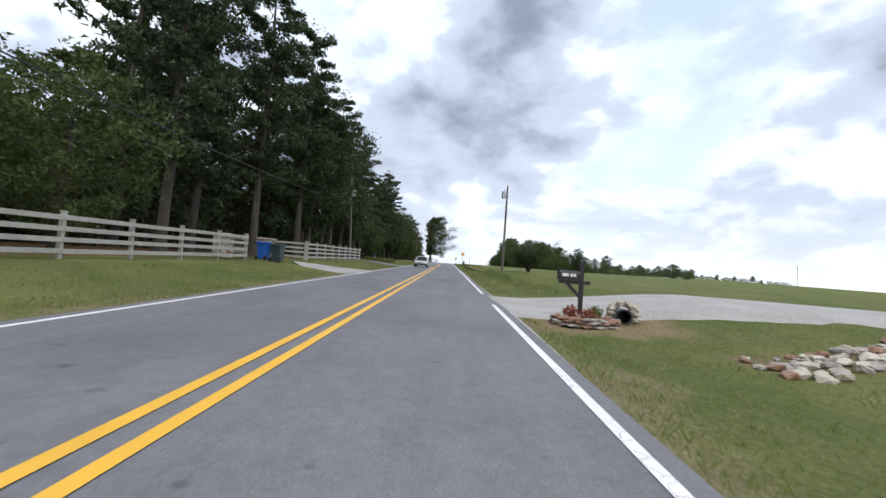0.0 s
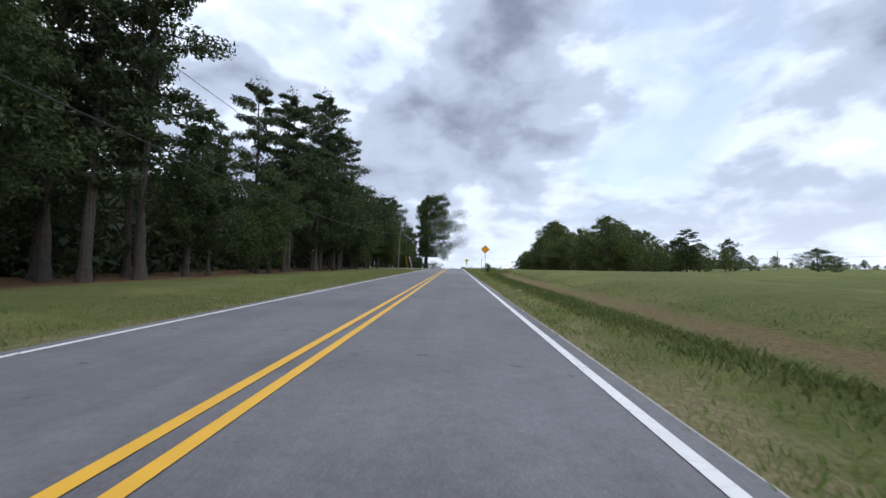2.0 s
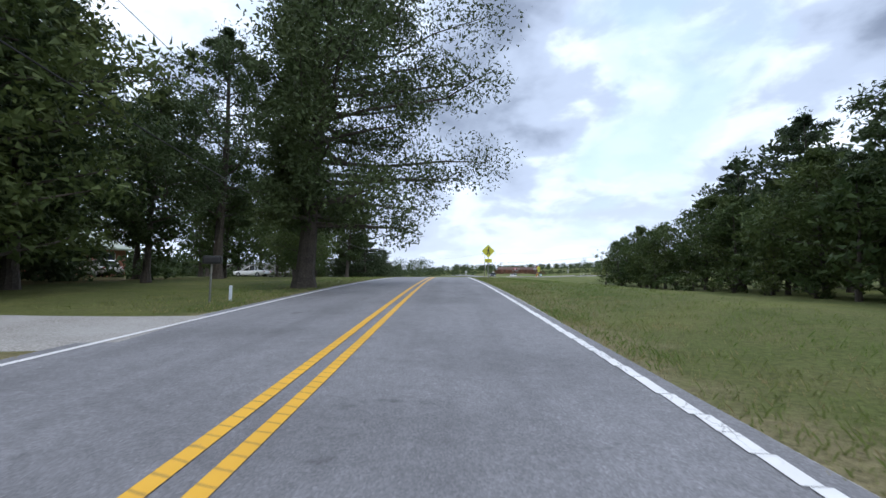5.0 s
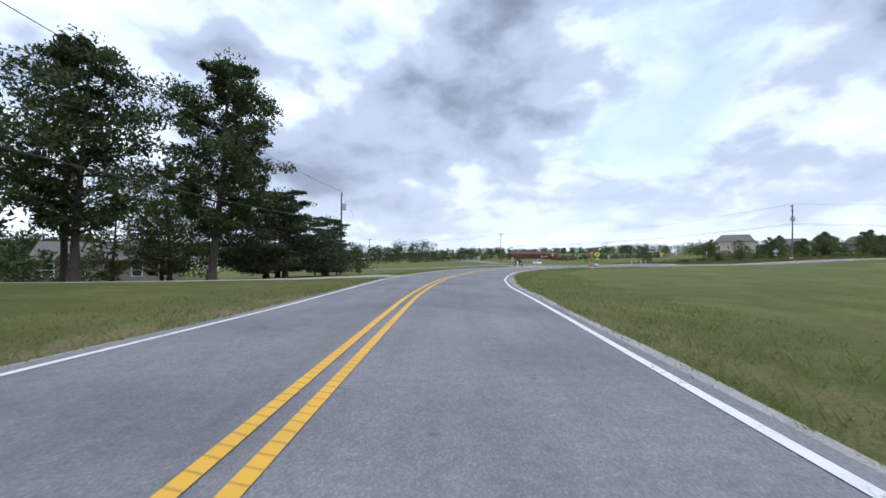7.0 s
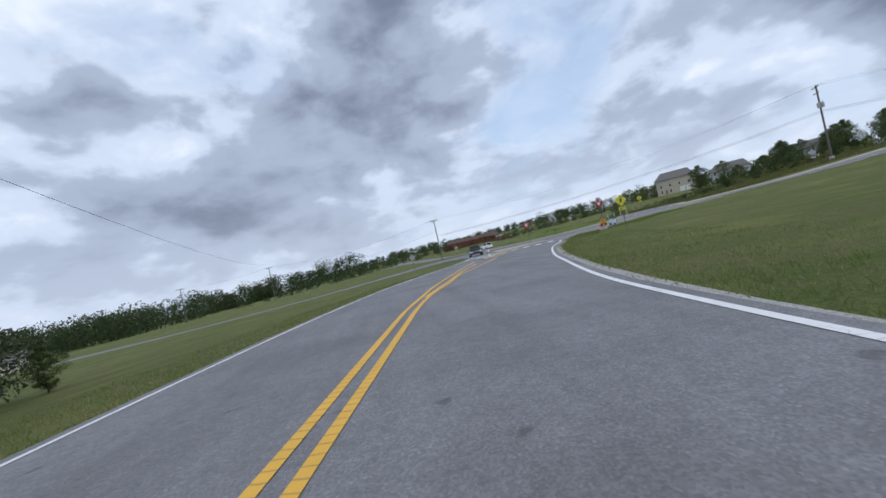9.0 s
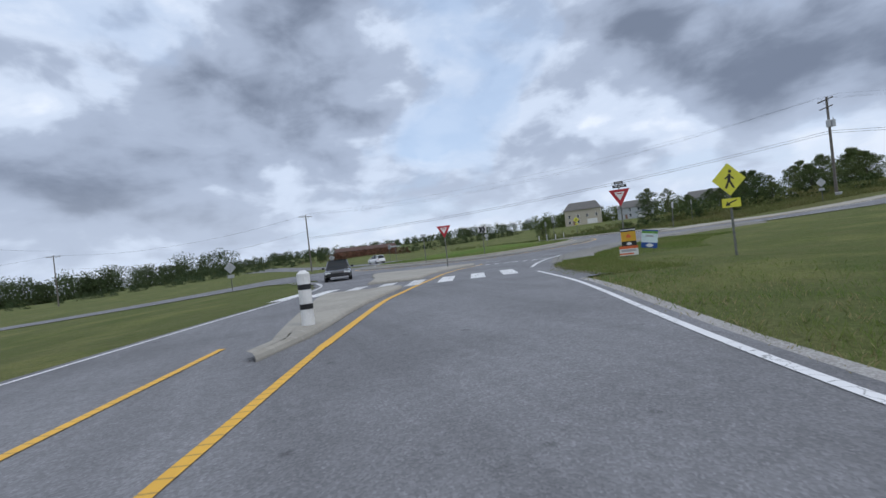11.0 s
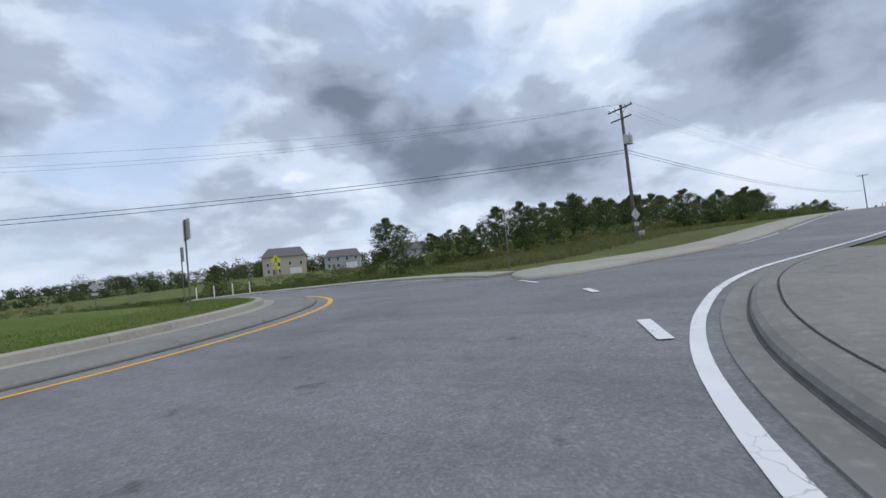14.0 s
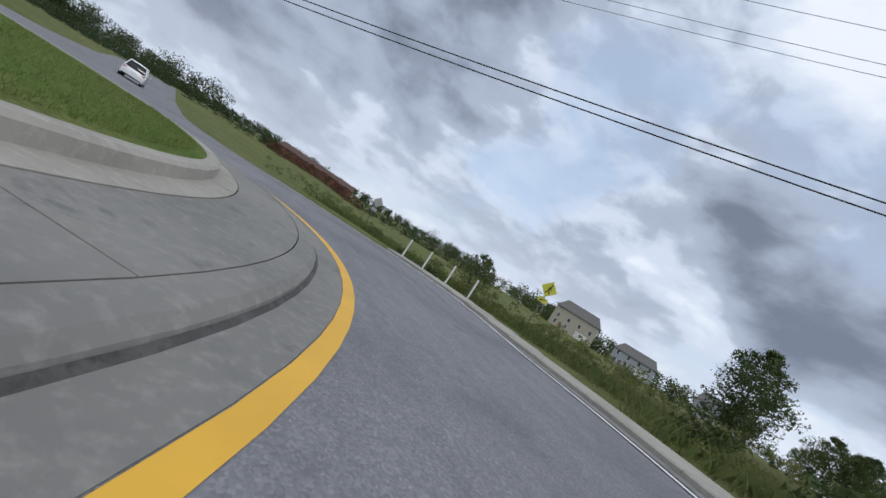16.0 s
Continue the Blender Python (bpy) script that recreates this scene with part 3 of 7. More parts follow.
tagged(ribbon("road_throat", match(spread([(13.6, 275.5), (14.2, 279), (14.6, 283), (15.0, 290)], 0.8), 16), match(spread([(17.6, 275.5), (18.2, 279), (19.4, 282), (20.0, 288)], 0.8), 16), 0.036, ASPHALT_OLD, 4), "coarse grey asphalt beside the splitter island", "road", kind="structure")
leg("road_west", [(17, 283), (9, 290), (-10, 297), (-60, 310)], [(16, 312), (8, 305), (-10, 305), (-60, 318)], 0.046)
leg("road_north", [(28, 320), (27, 332), (22, 350), (0, 420)], [(52, 312), (41, 324), (34, 345), (10, 425)], 0.042)


# gravel and soil shoulders
shoulder_line = spread(EDGE_R[3:], 1.5)
tagged(ribbon("shoulder_1", aside(shoulder_line, 0.1), [p + (q - p) * (0.55 + 0.45 * noise.noise((i * 0.21, 3.1, 0))) for i, (p, q) in enumerate(zip(aside(shoulder_line, 0.2), aside(shoulder_line, 1.0)))], 0.038, GRAVEL, 3, (0, 0.07)), "thin grey gravel shoulder beside the road", "ground", kind="structure")
low = spread(EDGE_R[:4], 1.5)
tagged(ribbon("shoulder_2", aside(low, 0.1), [p + (q - p) * (0.6 + 0.5 * noise.noise((i * 0.17, 7.7, 0))) for i, (p, q) in enumerate(zip(aside(low, 0.2), aside(low, 0.5)))], 0.034, GRAVEL, 3, (0, 0.07)), "crumbled grey gravel edge beside the road", "ground", kind="structure")
lowl = spread(EDGE_L[:9], 1.5)
tagged(ribbon("shoulder_3", aside(lowl, -0.1), [p + (q - p) * (0.5 + 0.5 * noise.noise((i * 0.2, 1.7, 0))) for i, (p, q) in enumerate(zip(aside(lowl, -0.25), aside(lowl, -0.7)))], 0.034, GRAVEL, 3, (0, 0.07)), "thin grey gravel shoulder beside the road", "ground", kind="structure")

# ---- markings
def marking(name, pts, width, mat, lift, label):
    return tagged(stripe(name, spread(pts, 0.4), width, mat, lift), label, "road marking", kind="structure")


def shift_pts(pts, off):
    return [(p.x, p.y) for p in aside([Vector((*q, 0)) for q in pts], off)]


marking("marking_edge_1", EDGE_L[:-1], 0.11, WHITE, 0.057, "white edge line along the road")
marking("marking_edge_2", [(3.32, 173.6)] + EDGE_R[3:], 0.12, WHITE, 0.057, "white edge line along the road")
marking("marking_entry", EDGE_R2, 0.145, WHITE, 0.062, "broad white line round the entry corner")
double = [p for p in CENTRE if p[1] < 97] + [(0, 97)]
grooved = [(0, 97)] + [p for p in CENTRE if 97 < p[1] < 236.5]
WORN_LINE = "one of two yellow centre lines, slightly worn"
CUT_LINE = "one of two yellow centre lines, notched by rumble grooves"
marking("marking_yellow_1", shift_pts(double, -0.16), 0.13, YELLOW, 0.059, WORN_LINE)
marking("marking_yellow_2", shift_pts(double, 0.16), 0.13, YELLOW, 0.059, WORN_LINE)
marking("marking_yellow_3", shift_pts(grooved, -0.155) + [(5.36, 239.5), (8.45, 250.2), (10.9, 258)], 0.13, YELLOW_CUT, 0.059, CUT_LINE)
marking("marking_yellow_4", shift_pts(grooved, 0.155) + [(5.8, 238.8), (7.2, 243.6), (9.9, 249.8), (12.4, 256.5)], 0.13, YELLOW_CUT, 0.059, CUT_LINE)
marking("marking_yellow_5", [(12.4, 256.5), (14.65, 261.9), (15.6, 263.6), (16.85, 265.8), (18.3, 268.2), (20.0, 271.0), (22.0, 273.5), (23.2, 274.4), (24.6, 275.9)], 0.17, YELLOW, 0.059, "yellow line along the splitter island, slightly worn")
marking("marking_yellow_6", [(4.55, 235.2), (6.1, 240.5), (7.8, 246.5), (9.9, 252.5)], 0.12, YELLOW, 0.0585, "inner yellow line of the painted nose before the island")
tagged(ring("marking_ring", 14.26, 14.43, 0.061, YELLOW), "broad yellow line round the central island", "road marking", kind="structure")
marking("marking_edge_3", [(3.32, -90), (3.32, 14.2)], 0.12, WHITE, 0.057, "white edge line ending at the gravel driveway")
marking("marking_edge_4", [(3.32, 18.3), (3.32, 50), (3.32, 97)], 0.12, WHITE, 0.057, "white edge line along the road")
rnd = random.Random(40)
y = 97.0
while y < 174:  # broken by the rumble grooves
    n = rnd.uniform(0.32, 0.62)
    x = 3.32 + rnd.uniform(-0.012, 0.012)
    gap = 0.06 if y < 122 else 0.012
    stripe_ = stripe("edge_dash", [Vector((x - 0.012, y, 0)), Vector((x + 0.012, min(y + n, 175) - gap, 0))], 0.12, WHITE, 0.057)
    tagged(stripe_, "short piece of white edge line between rumble grooves", "road marking", "edge line pieces", kind="structure")
    y += n


# ---- shaping helpers
def box(bm, cx, cy, cz, sx, sy, sz, bev=0.0, m=None):
    """A box of that size about a centre, with its edges rounded."""
    r = bmesh.ops.create_cube(bm, size=1.0, matrix=(m or Matrix()) @ Matrix.Translation((cx, cy, cz)) @ Matrix.Diagonal((sx, sy, sz, 1)))
    if bev:
        es = {e for v in r["verts"] for e in v.link_edges}
        bmesh.ops.bevel(bm, geom=list(es), offset=bev, segments=2, affect="EDGES", profile=0.6)
    return r["verts"]


def rod(bm, a, b, ra, rb=None, n=8, cap=True):
    """A round bar between two points."""
    a, b = Vector(a), Vector(b)
    d = b - a
    m = Matrix.Translation((a + b) / 2) @ d.to_track_quat("Z", "Y").to_matrix().to_4x4()
    return bmesh.ops.create_cone(bm, segments=n, radius1=ra, radius2=ra if rb is None else rb, depth=d.length, cap_ends=cap, matrix=m)["verts"]


def slab(bm, outline, z0, z1, bev=0.0):
    """A flat body with the given outline, from height z0 to z1."""
    lo = [bm.verts.new((x, y, z0)) for x, y in outline]
    hi = [bm.verts.new((x, y, z1)) for x, y in outline]
    k = len(outline)
    fs = [bm.faces.new(hi)]
    if k > 4:
        bmesh.ops.triangulate(bm, faces=fs)
    for i in range(k):
        bm.faces.new((lo[i], lo[(i + 1) % k], hi[(i + 1) % k], hi[i]))
    return lo + hi


def plate(bm, outline, thick, m=None):
    """A plate in the x-z plane, its face towards -y."""
    k = len(outline)
    f = [bm.verts.new((x, -thick / 2, z)) for x, z in outline]
    b = [bm.verts.new((x, thick / 2, z)) for x, z in outline]
    fs = [bm.faces.new(f), bm.faces.new(b[::-1])]
    for i in range(k):
        bm.faces.new((f[(i + 1) % k], f[i], b[i], b[(i + 1) % k]))
    return f + b


def empty(name, m, label, category, group="", kind=""):
    ob = new(name)
    ob.empty_display_size = 0.3
    ob.matrix_world = m
    return tagged(ob, label, category, group, kind)


def on_land(x, y, turn=0.0, dz=0.0):
    return pose(x, y, land(x, y) + dz, 0, 0, turn)


def plain(name, c, rough=0.5, metal=0.0, spec=0.5):
    return material(name, c, rough, metal, vary=[(3, 5, 0.4, 0.75, tuple(0.82 * v for v in c)), (25, 4, 0.5, 0.8, tuple(min(1, 1.12 * v) for v in c))], spec=spec)


SIGN_WHITE = plain("sign white", (0.7, 0.7, 0.69), 0.4)
SIGN_RED = plain("sign red", (0.42, 0.025, 0.035), 0.4)
SIGN_AMBER = plain("sign amber", (0.72, 0.33, 0.015), 0.4)
SIGN_LIME = plain("sign yellow-green", (0.62, 0.6, 0.05), 0.4)
SIGN_BLACK = plain("sign black", (0.012, 0.012, 0.013), 0.4)
SIGN_BACK = plain("sign back", (0.4, 0.41, 0.42), 0.45, 0.5)
RUBBER = plain("rubber", (0.015, 0.015, 0.016), 0.8)


# ---- the roundabout
APRON = 12.36  # inner radius of the apron


def ring_pt(r, deg):
    a = radians(deg)
    return RING.x + r * math.cos(a), RING.y + r * math.sin(a)


def tilt(x, y):
    """The ring lies on a gentle slope."""
    return land(x, y) + 0.06


def sweep(name, profile, a0, a1, n, mat, parent, label="", gap=0.0):
    """A body of rotation about the ring's centre: profile of (radius, height)."""
    bm = bmesh.new()
    rows = []
    for i in range(n + 1):
        a = a0 + (a1 - a0) * i / n
        if i == 0:
            a += gap
        if i == n:
            a -= gap
        rows.append([bm.verts.new((*ring_pt(r, a), z + tilt(*ring_pt(r, a)))) for r, z in profile])
    for p, q in zip(rows, rows[1:]):
        for k in range(len(profile) - 1):
            bm.faces.new((p[k], p[k + 1], q[k + 1], q[k]))
    if a1 - a0 < 359:
        for e in (rows[0], rows[-1]):
            bm.faces.new(e if e is rows[0] else e[::-1])
    bmesh.ops.recalc_face_normals(bm, faces=bm.faces)
    return part(name, bm, mat, parent, label)


island = empty("central_island", pose(0, 0, 0), "round grassed island ringed by grey concrete apron and kerbs", "traffic island", kind="structure")
sweep("gutter", [(13.83, -0.2), (13.83, 0.012), (14.25, 0.004), (14.25, -0.2)], 0, 360, 120, CONCRETE_DARK, island)
SLABS = 14
RUBBER_STAIN = material("scuffed rubber stain", (0.13, 0.127, 0.12), 0.9, vary=[(5, 6, 0.45, 0.6, (0.2, 0.195, 0.18)), (30, 4, 0.5, 0.7, (0.17, 0.165, 0.155))])
# near-black colour carries the kerb crease's shade as well as silt
SILT_SHADE = material("dark silt and crease shade", (0.06, 0.058, 0.055), 0.95, vary=[(3, 5, 0.4, 0.7, (0.1, 0.098, 0.092)), (14, 4, 0.5, 0.7, (0.04, 0.04, 0.038))])
sweep("silt", [(13.8, 0.0), (13.815, 0.035), (13.85, 0.02), (13.875, 0.005)], 0, 360, 120, SILT_SHADE, island, "dark line of silt and painted crease shade along the kerb's foot")
for i in range(SLABS):
    a0, a1 = 360 * i / SLABS, 360 * (i + 1) / SLABS
    sweep("kerb", [(13.47, -0.1), (13.47, 0.132), (13.6, 0.13), (13.72, 0.115), (13.8, 0.06), (13.82, 0.0), (13.82, -0.1)], a0, a1, 9, CONCRETE_DARK, island, gap=0.02)
    sweep("apron_slab", [(APRON, -0.1), (APRON, 0.155), (13.452, 0.13), (13.452, -0.1)], a0 + 6, a1 + 6, 9, CONCRETE_DARK, island, gap=0.03)
    sweep("inner_slab", [(APRON - 0.42, -0.1), (APRON - 0.42, 0.175), (APRON - 0.02, 0.16), (APRON - 0.02, -0.1)], a0 + 3, a1 + 3, 7, CONCRETE, island, gap=0.03)
    sweep("inner_kerb", [(APRON - 0.72, 0.0), (APRON - 0.72, 0.33), (APRON - 0.68, 0.36), (APRON - 0.5, 0.36), (APRON - 0.44, 0.32), (APRON - 0.41, 0.17), (APRON - 0.41, 0.0)], a0, a1, 9, CONCRETE, island, gap=0.03)
bm = bmesh.new()
hub = bm.verts.new((RING.x, RING.y, 0.85 + tilt(*RING)))
last = [hub] * 72
for r, z in ((3, 0.82), (6, 0.68), (8, 0.52), (9.4, 0.42), (APRON - 0.7, 0.34)):
    row = [bm.verts.new((*ring_pt(r, 5 * i), z + tilt(*ring_pt(r, 5 * i)))) for i in range(72)]
    for i in range(72):
        j = (i + 1) % 72
        if last[i] is hub:
            bm.faces.new((hub, row[i], row[j]))
        else:
            bm.faces.new((last[i], row[i], row[j], last[j]))
    last = row
part("lawn", bm, LAWN, island, "mown green grass mound")


def kerbed(name, outline, h, mat, label):
    """A raised concrete island with a rolled edge."""
    ob = empty(name, pose(0, 0, 0), label, "traffic island", kind="structure")
    c = sum((Vector(p) for p in outline), Vector((0, 0))) / len(outline)
    pts = [Vector((p.x, p.y)) for p in spread([(*p,) for p in outline] + [outline[0]], 0.9)[:-1]]
    bm = bmesh.new()
    rows = []
    for inset, dz in ((0.0, -0.1), (0.0, 0.03), (0.03, h * 0.7), (0.1, h), (0.3, h + 0.012)):
        row = []
        for i, p in enumerate(pts):
            d = pts[(i + 1) % len(pts)] - pts[i - 1]
            nrm = Vector((d.y, -d.x)).normalized()
            if nrm.dot(c - p) < 0:
                nrm = -nrm
            q = p + nrm * inset
            row.append(bm.verts.new((q.x, q.y, land(q.x, q.y) + 0.05 + dz)))
        rows.append(row)
    k = len(pts)
    for a, b in zip(rows, rows[1:]):
        for i in range(k):
            bm.faces.new((a[i], a[(i + 1) % k], b[(i + 1) % k], b[i]))
    f = bm.faces.new(rows[-1])
    bmesh.ops.triangulate(bm, faces=[f])
    bmesh.ops.recalc_face_normals(bm, faces=bm.faces)
    part("kerb_body", bm, mat, ob)
    return ob


kerbed("splitter_south", [(11.5, 256.3), (12.3, 257.6), (13.75, 261.0), (14.9, 263.2), (15.9, 265.0), (16.2, 265.6), (15.9, 266.4), (15.0, 266.1), (13.6, 266.9), (12.6, 263), (11.9, 259.2)], 0.12, CONCRETE, "pale concrete splitter island with a rounded nose")
kerbed("splitter_north", [(18.0, 269.0), (19.4, 271.5), (21.2, 273.6), (22.8, 275.0), (24.3, 276.5), (22.6, 277.7), (20.5, 279.1), (18.6, 280.9), (17.7, 278.5), (17.2, 275.3), (16.3, 271.9), (15.8, 270.3)], 0.12, CONCRETE, "pale concrete splitter island, dusty and stained")
kerbed("splitter_east", [(46.6, 281.9), (46.9, 281.0), (48.5, 280.1), (50, 279.2), (56, 276.6), (70, 271.6), (92, 263.4), (92, 264.6), (72, 273.4), (60, 278.6), (54, 282.2), (51.6, 283.9), (49.4, 283.6)], 0.12, CONCRETE, "pale concrete splitter island beside the side road")

# entry corner: gutter, kerb and paved apron
base = spread(EDGE_R2[1:18], 0.35)
corner = [p + (q - p) * 0.5 * (1 - smooth((p.x - 24.6) / 3.4)) for p, q in zip(base, aside(base, 1.0))]


def set_back(off):
    """How many points of the corner line the apron's end falls back at that distance from the kerb."""
    return int(max(0.0, off - 0.8) * 3.4)


def lane_body(name, line, profile, mat, parent, skew=False):
    bm = bmesh.new()
    rows = []
    k = len(line)
    for off, z in profile:
        rows.append([bm.verts.new((p.x, p.y, land(p.x, p.y) - 0.02 + (z + 0.02) * smooth(min(i, k - 1 - i) / 4 + 0.45))) for i, p in enumerate(match(aside(line, off)[set_back(off):], k) if skew else aside(line, off))])
    for a, b in zip(rows, rows[1:]):
        for i in range(len(line) - 1):
            bm.faces.new((a[i], a[i + 1], b[i + 1], b[i]))
    bm.faces.new([r[0] for r in rows])
    bm.faces.new([r[-1] for r in rows][::-1])
    bmesh.ops.recalc_face_normals(bm, faces=bm.faces)
    return part(name, bm, mat, parent)


ent = empty("entry_corner", pose(0, 0, 0), "curved concrete kerb and grey apron at the entry corner", "kerb", kind="structure")
lane_body("gutter", corner, [(0.2, 0.0), (0.21, 0.068), (0.48, 0.062), (0.48, 0)], CONCRETE_DARK, ent)
# thin dark strip: dirt plus the crease's shade, put in as colour
lane_body("silt", corner, [(0.455, 0.04), (0.462, 0.066), (0.48, 0.07), (0.497, 0.09), (0.505, 0.0)], SILT_SHADE, ent)
lane_body("kerb", corner, [(0.488, 0.0), (0.49, 0.075), (0.52, 0.13), (0.58, 0.165), (0.67, 0.18), (0.8, 0.185), (0.8, 0)], CONCRETE_DARK, ent)
lane_body("apron", corner, [(0.83, 0.0), (0.83, 0.186), (1.6, 0.19), (2.3, 0.16), (2.6, -0.03)], CONCRETE_DARK, ent, True)
lane_body("joint", corner, [(0.801, 0.1), (0.803, 0.172), (0.827, 0.172), (0.829, 0.1)], SILT_SHADE, ent)
mark = match(spread([(34.2, 274.72), (33.6, 274.5), (33.0, 274.27), (32.2, 273.8), (31.4, 273.4), (30.6, 273.1)], 0.2), 24)
verts, faces = [], []
for i, (p, q) in enumerate(zip(aside(mark, -0.13), aside(mark, 0.2))):
    for e in (p, q):
        verts.append((e.x, e.y, land(e.x, e.y) + 0.2))
    if i:
        faces.append((2 * i - 2, 2 * i - 1, 2 * i + 1, 2 * i))
raw("tyre_mark", verts, faces, RUBBER_STAIN, ent)
# outer pavement beyond the ring, north-east
pave = empty("pavement", pose(0, 0, 0), "pale concrete pavement strip along the ring", "pavement", kind="structure")
for i in range(19):
    a = -44 + 4.3 * i
    r = 20.6 + 2.2 * smooth((a - 4) / 26)
    sweep("slab", [(r, -0.05), (r, 0.09), (r + 0.06, 0.12), (r + 1.3, 0.13), (r + 1.35, -0.05)], a, a + 4.3, 4, CONCRETE, pave, gap=0.02)
    sweep("gutter", [(r - 0.45, -0.05), (r - 0.45, 0.012), (r - 0.01, 0.006), (r - 0.01, -0.05)], a, a + 4.3, 4, CONCRETE_DARK, pave, gap=0.02)

# crosswalk bars, yield teeth and dashes
BAR_DIR, BAR_STEP = Vector((0.42, 0.907)), Vector((-1.24, 0.42))
p0 = Vector((20.38, 264.76))
for k in range(8):
    a = p0 + BAR_STEP * k
    tagged(stripe("crosswalk_bar", [Vector((*(a + BAR_DIR * s), 0)) for s in (0, 1, 2, 3.0)], 0.6, WHITE_CRACKED if k < 3 or k > 5 else WHITE_OLD, 0.061), "white painted crosswalk bar, cracked", "road marking", kind="structure")
for i in range(8):
    c = Vector((23.75, 274.75)).lerp(Vector((27.1, 272.45)), i / 7)
    along = Vector((0.825, -0.566))
    fwd = Vector((-0.5, -0.6)).normalized()
    pts = [c + along * 0.24, c - along * 0.24, c + fwd * 0.62]
    tagged(raw("yield_tooth", [(p.x, p.y, land(p.x, p.y) + 0.063) for p in pts], [(0, 1, 2)], WHITE), "white yield triangle painted on the asphalt", "road marking", kind="structure")
for pts, w in (([(29.5, 276.36), (30.65, 276.28)], 0.12), ([(33.9, 276.57), (35.05, 276.55)], 0.12), ([(25.2, 277.6), (26.4, 276.9)], 0.14), ([(38.0, 277.3), (39.1, 277.63)], 0.16), ([(42.3, 278.85), (43.1, 279.25)], 0.16), ([(45.6, 281.2), (46.9, 282.25)], 0.14), ([(57.5, 275.7), (64, 273.4)], 0.12), ([(66, 272.7), (80, 267.5)], 0.12)):
    marking("marking_dash", pts, w, WHITE, 0.071, "short white dash on the roundabout")
marking("marking_outer", [ring_pt(19.9 + 2.2 * smooth((a - 4) / 26), a) for a in range(-34, 62, 4)], 0.14, WHITE, 0.073, "white edge line round the outside of the ring")
marking("marking_exit", [(13.2, 270.7), (14, 274), (14.25, 279), (13.2, 284.5), (10, 289.5), (2, 293.5), (-20, 300)], 0.12, WHITE_OLD, 0.072, "white edge line round the exit corner")
for a_, b_ in (((47.3, 281.0), (50.5, 279.0)), ((50.5, 279.0), (56.5, 276.3))):
    marking("marking_splitter", [a_, b_], 0.11, YELLOW, 0.064, "yellow line beside the splitter island")


# ---- trees and plants
def leaf_cloud(name, centres, spreads, counts, size, mat, parent, rng, droop=0.0, narrow=0.55):
    """Many small leaves gathered round the given points: one mesh."""
    C = np.repeat(np.asarray(centres, float), counts, axis=0)
    S = np.repeat(np.asarray(spreads, float), counts, axis=0)
    n = len(C)
    d = rng.normal(size=(n, 3))
    d /= np.linalg.norm(d, axis=1)[:, None]
    rad = rng.random(n) ** 0.45
    P = C + d * rad[:, None] * S
    a = rng.normal(size=(n, 3)) + d * 0.6
    a[:, 2] -= droop
    a /= np.linalg.norm(a, axis=1)[:, None]
    b = np.cross(a, rng.normal(size=(n, 3)))
    b /= np.linalg.norm(b, axis=1)[:, None]
    s = size * (0.6 + 0.8 * rng.random(n))[:, None]
    a, b = a * s, b * s * narrow
    V = np.stack([P - a * 0.5 - b * 0.5, P - a * 0.5 + b * 0.5, P + a * 0.55], 1).reshape(-1, 3)
    me = bpy.data.meshes.new(name)
    me.vertices.add(n * 3)
    me.vertices.foreach_set("co", V.astype(np.float32).ravel())
    me.loops.add(n * 3)
    me.loops.foreach_set("vertex_index", np.arange(n * 3, dtype=np.int32))
    me.polygons.add(n)
    me.polygons.foreach_set("loop_start", np.arange(0, n * 3, 3, dtype=np.int32))
    me.polygons.foreach_set("loop_total", np.full(n, 3, dtype=np.int32))
    me.update(calc_edges=True)
    me.materials.append(mat)
    ob = new(name, me)
    if parent is not None:
        ob.parent = parent
    return ob


def limb(bm, pts, ra, rb, n=7):
    """A tapered, bending limb through the points."""
    rows = []
    k = len(pts)
    for i, p in enumerate(pts):
        d = (pts[min(i + 1, k - 1)] - pts[max(i - 1, 0)]).normalized()
        q = d.to_track_quat("Z", "Y")
        r = ra + (rb - ra) * i / (k - 1)
        rows.append([bm.verts.new(p + q @ Vector((r * math.cos(2 * math.pi * j / n), r * math.sin(2 * math.pi * j / n), 0))) for j in range(n)])
    for a, b in zip(rows, rows[1:]):
        for j in range(n):
            bm.faces.new((a[j], a[(j + 1) % n], b[(j + 1) % n], b[j]))
    bm.faces.new(rows[-1])


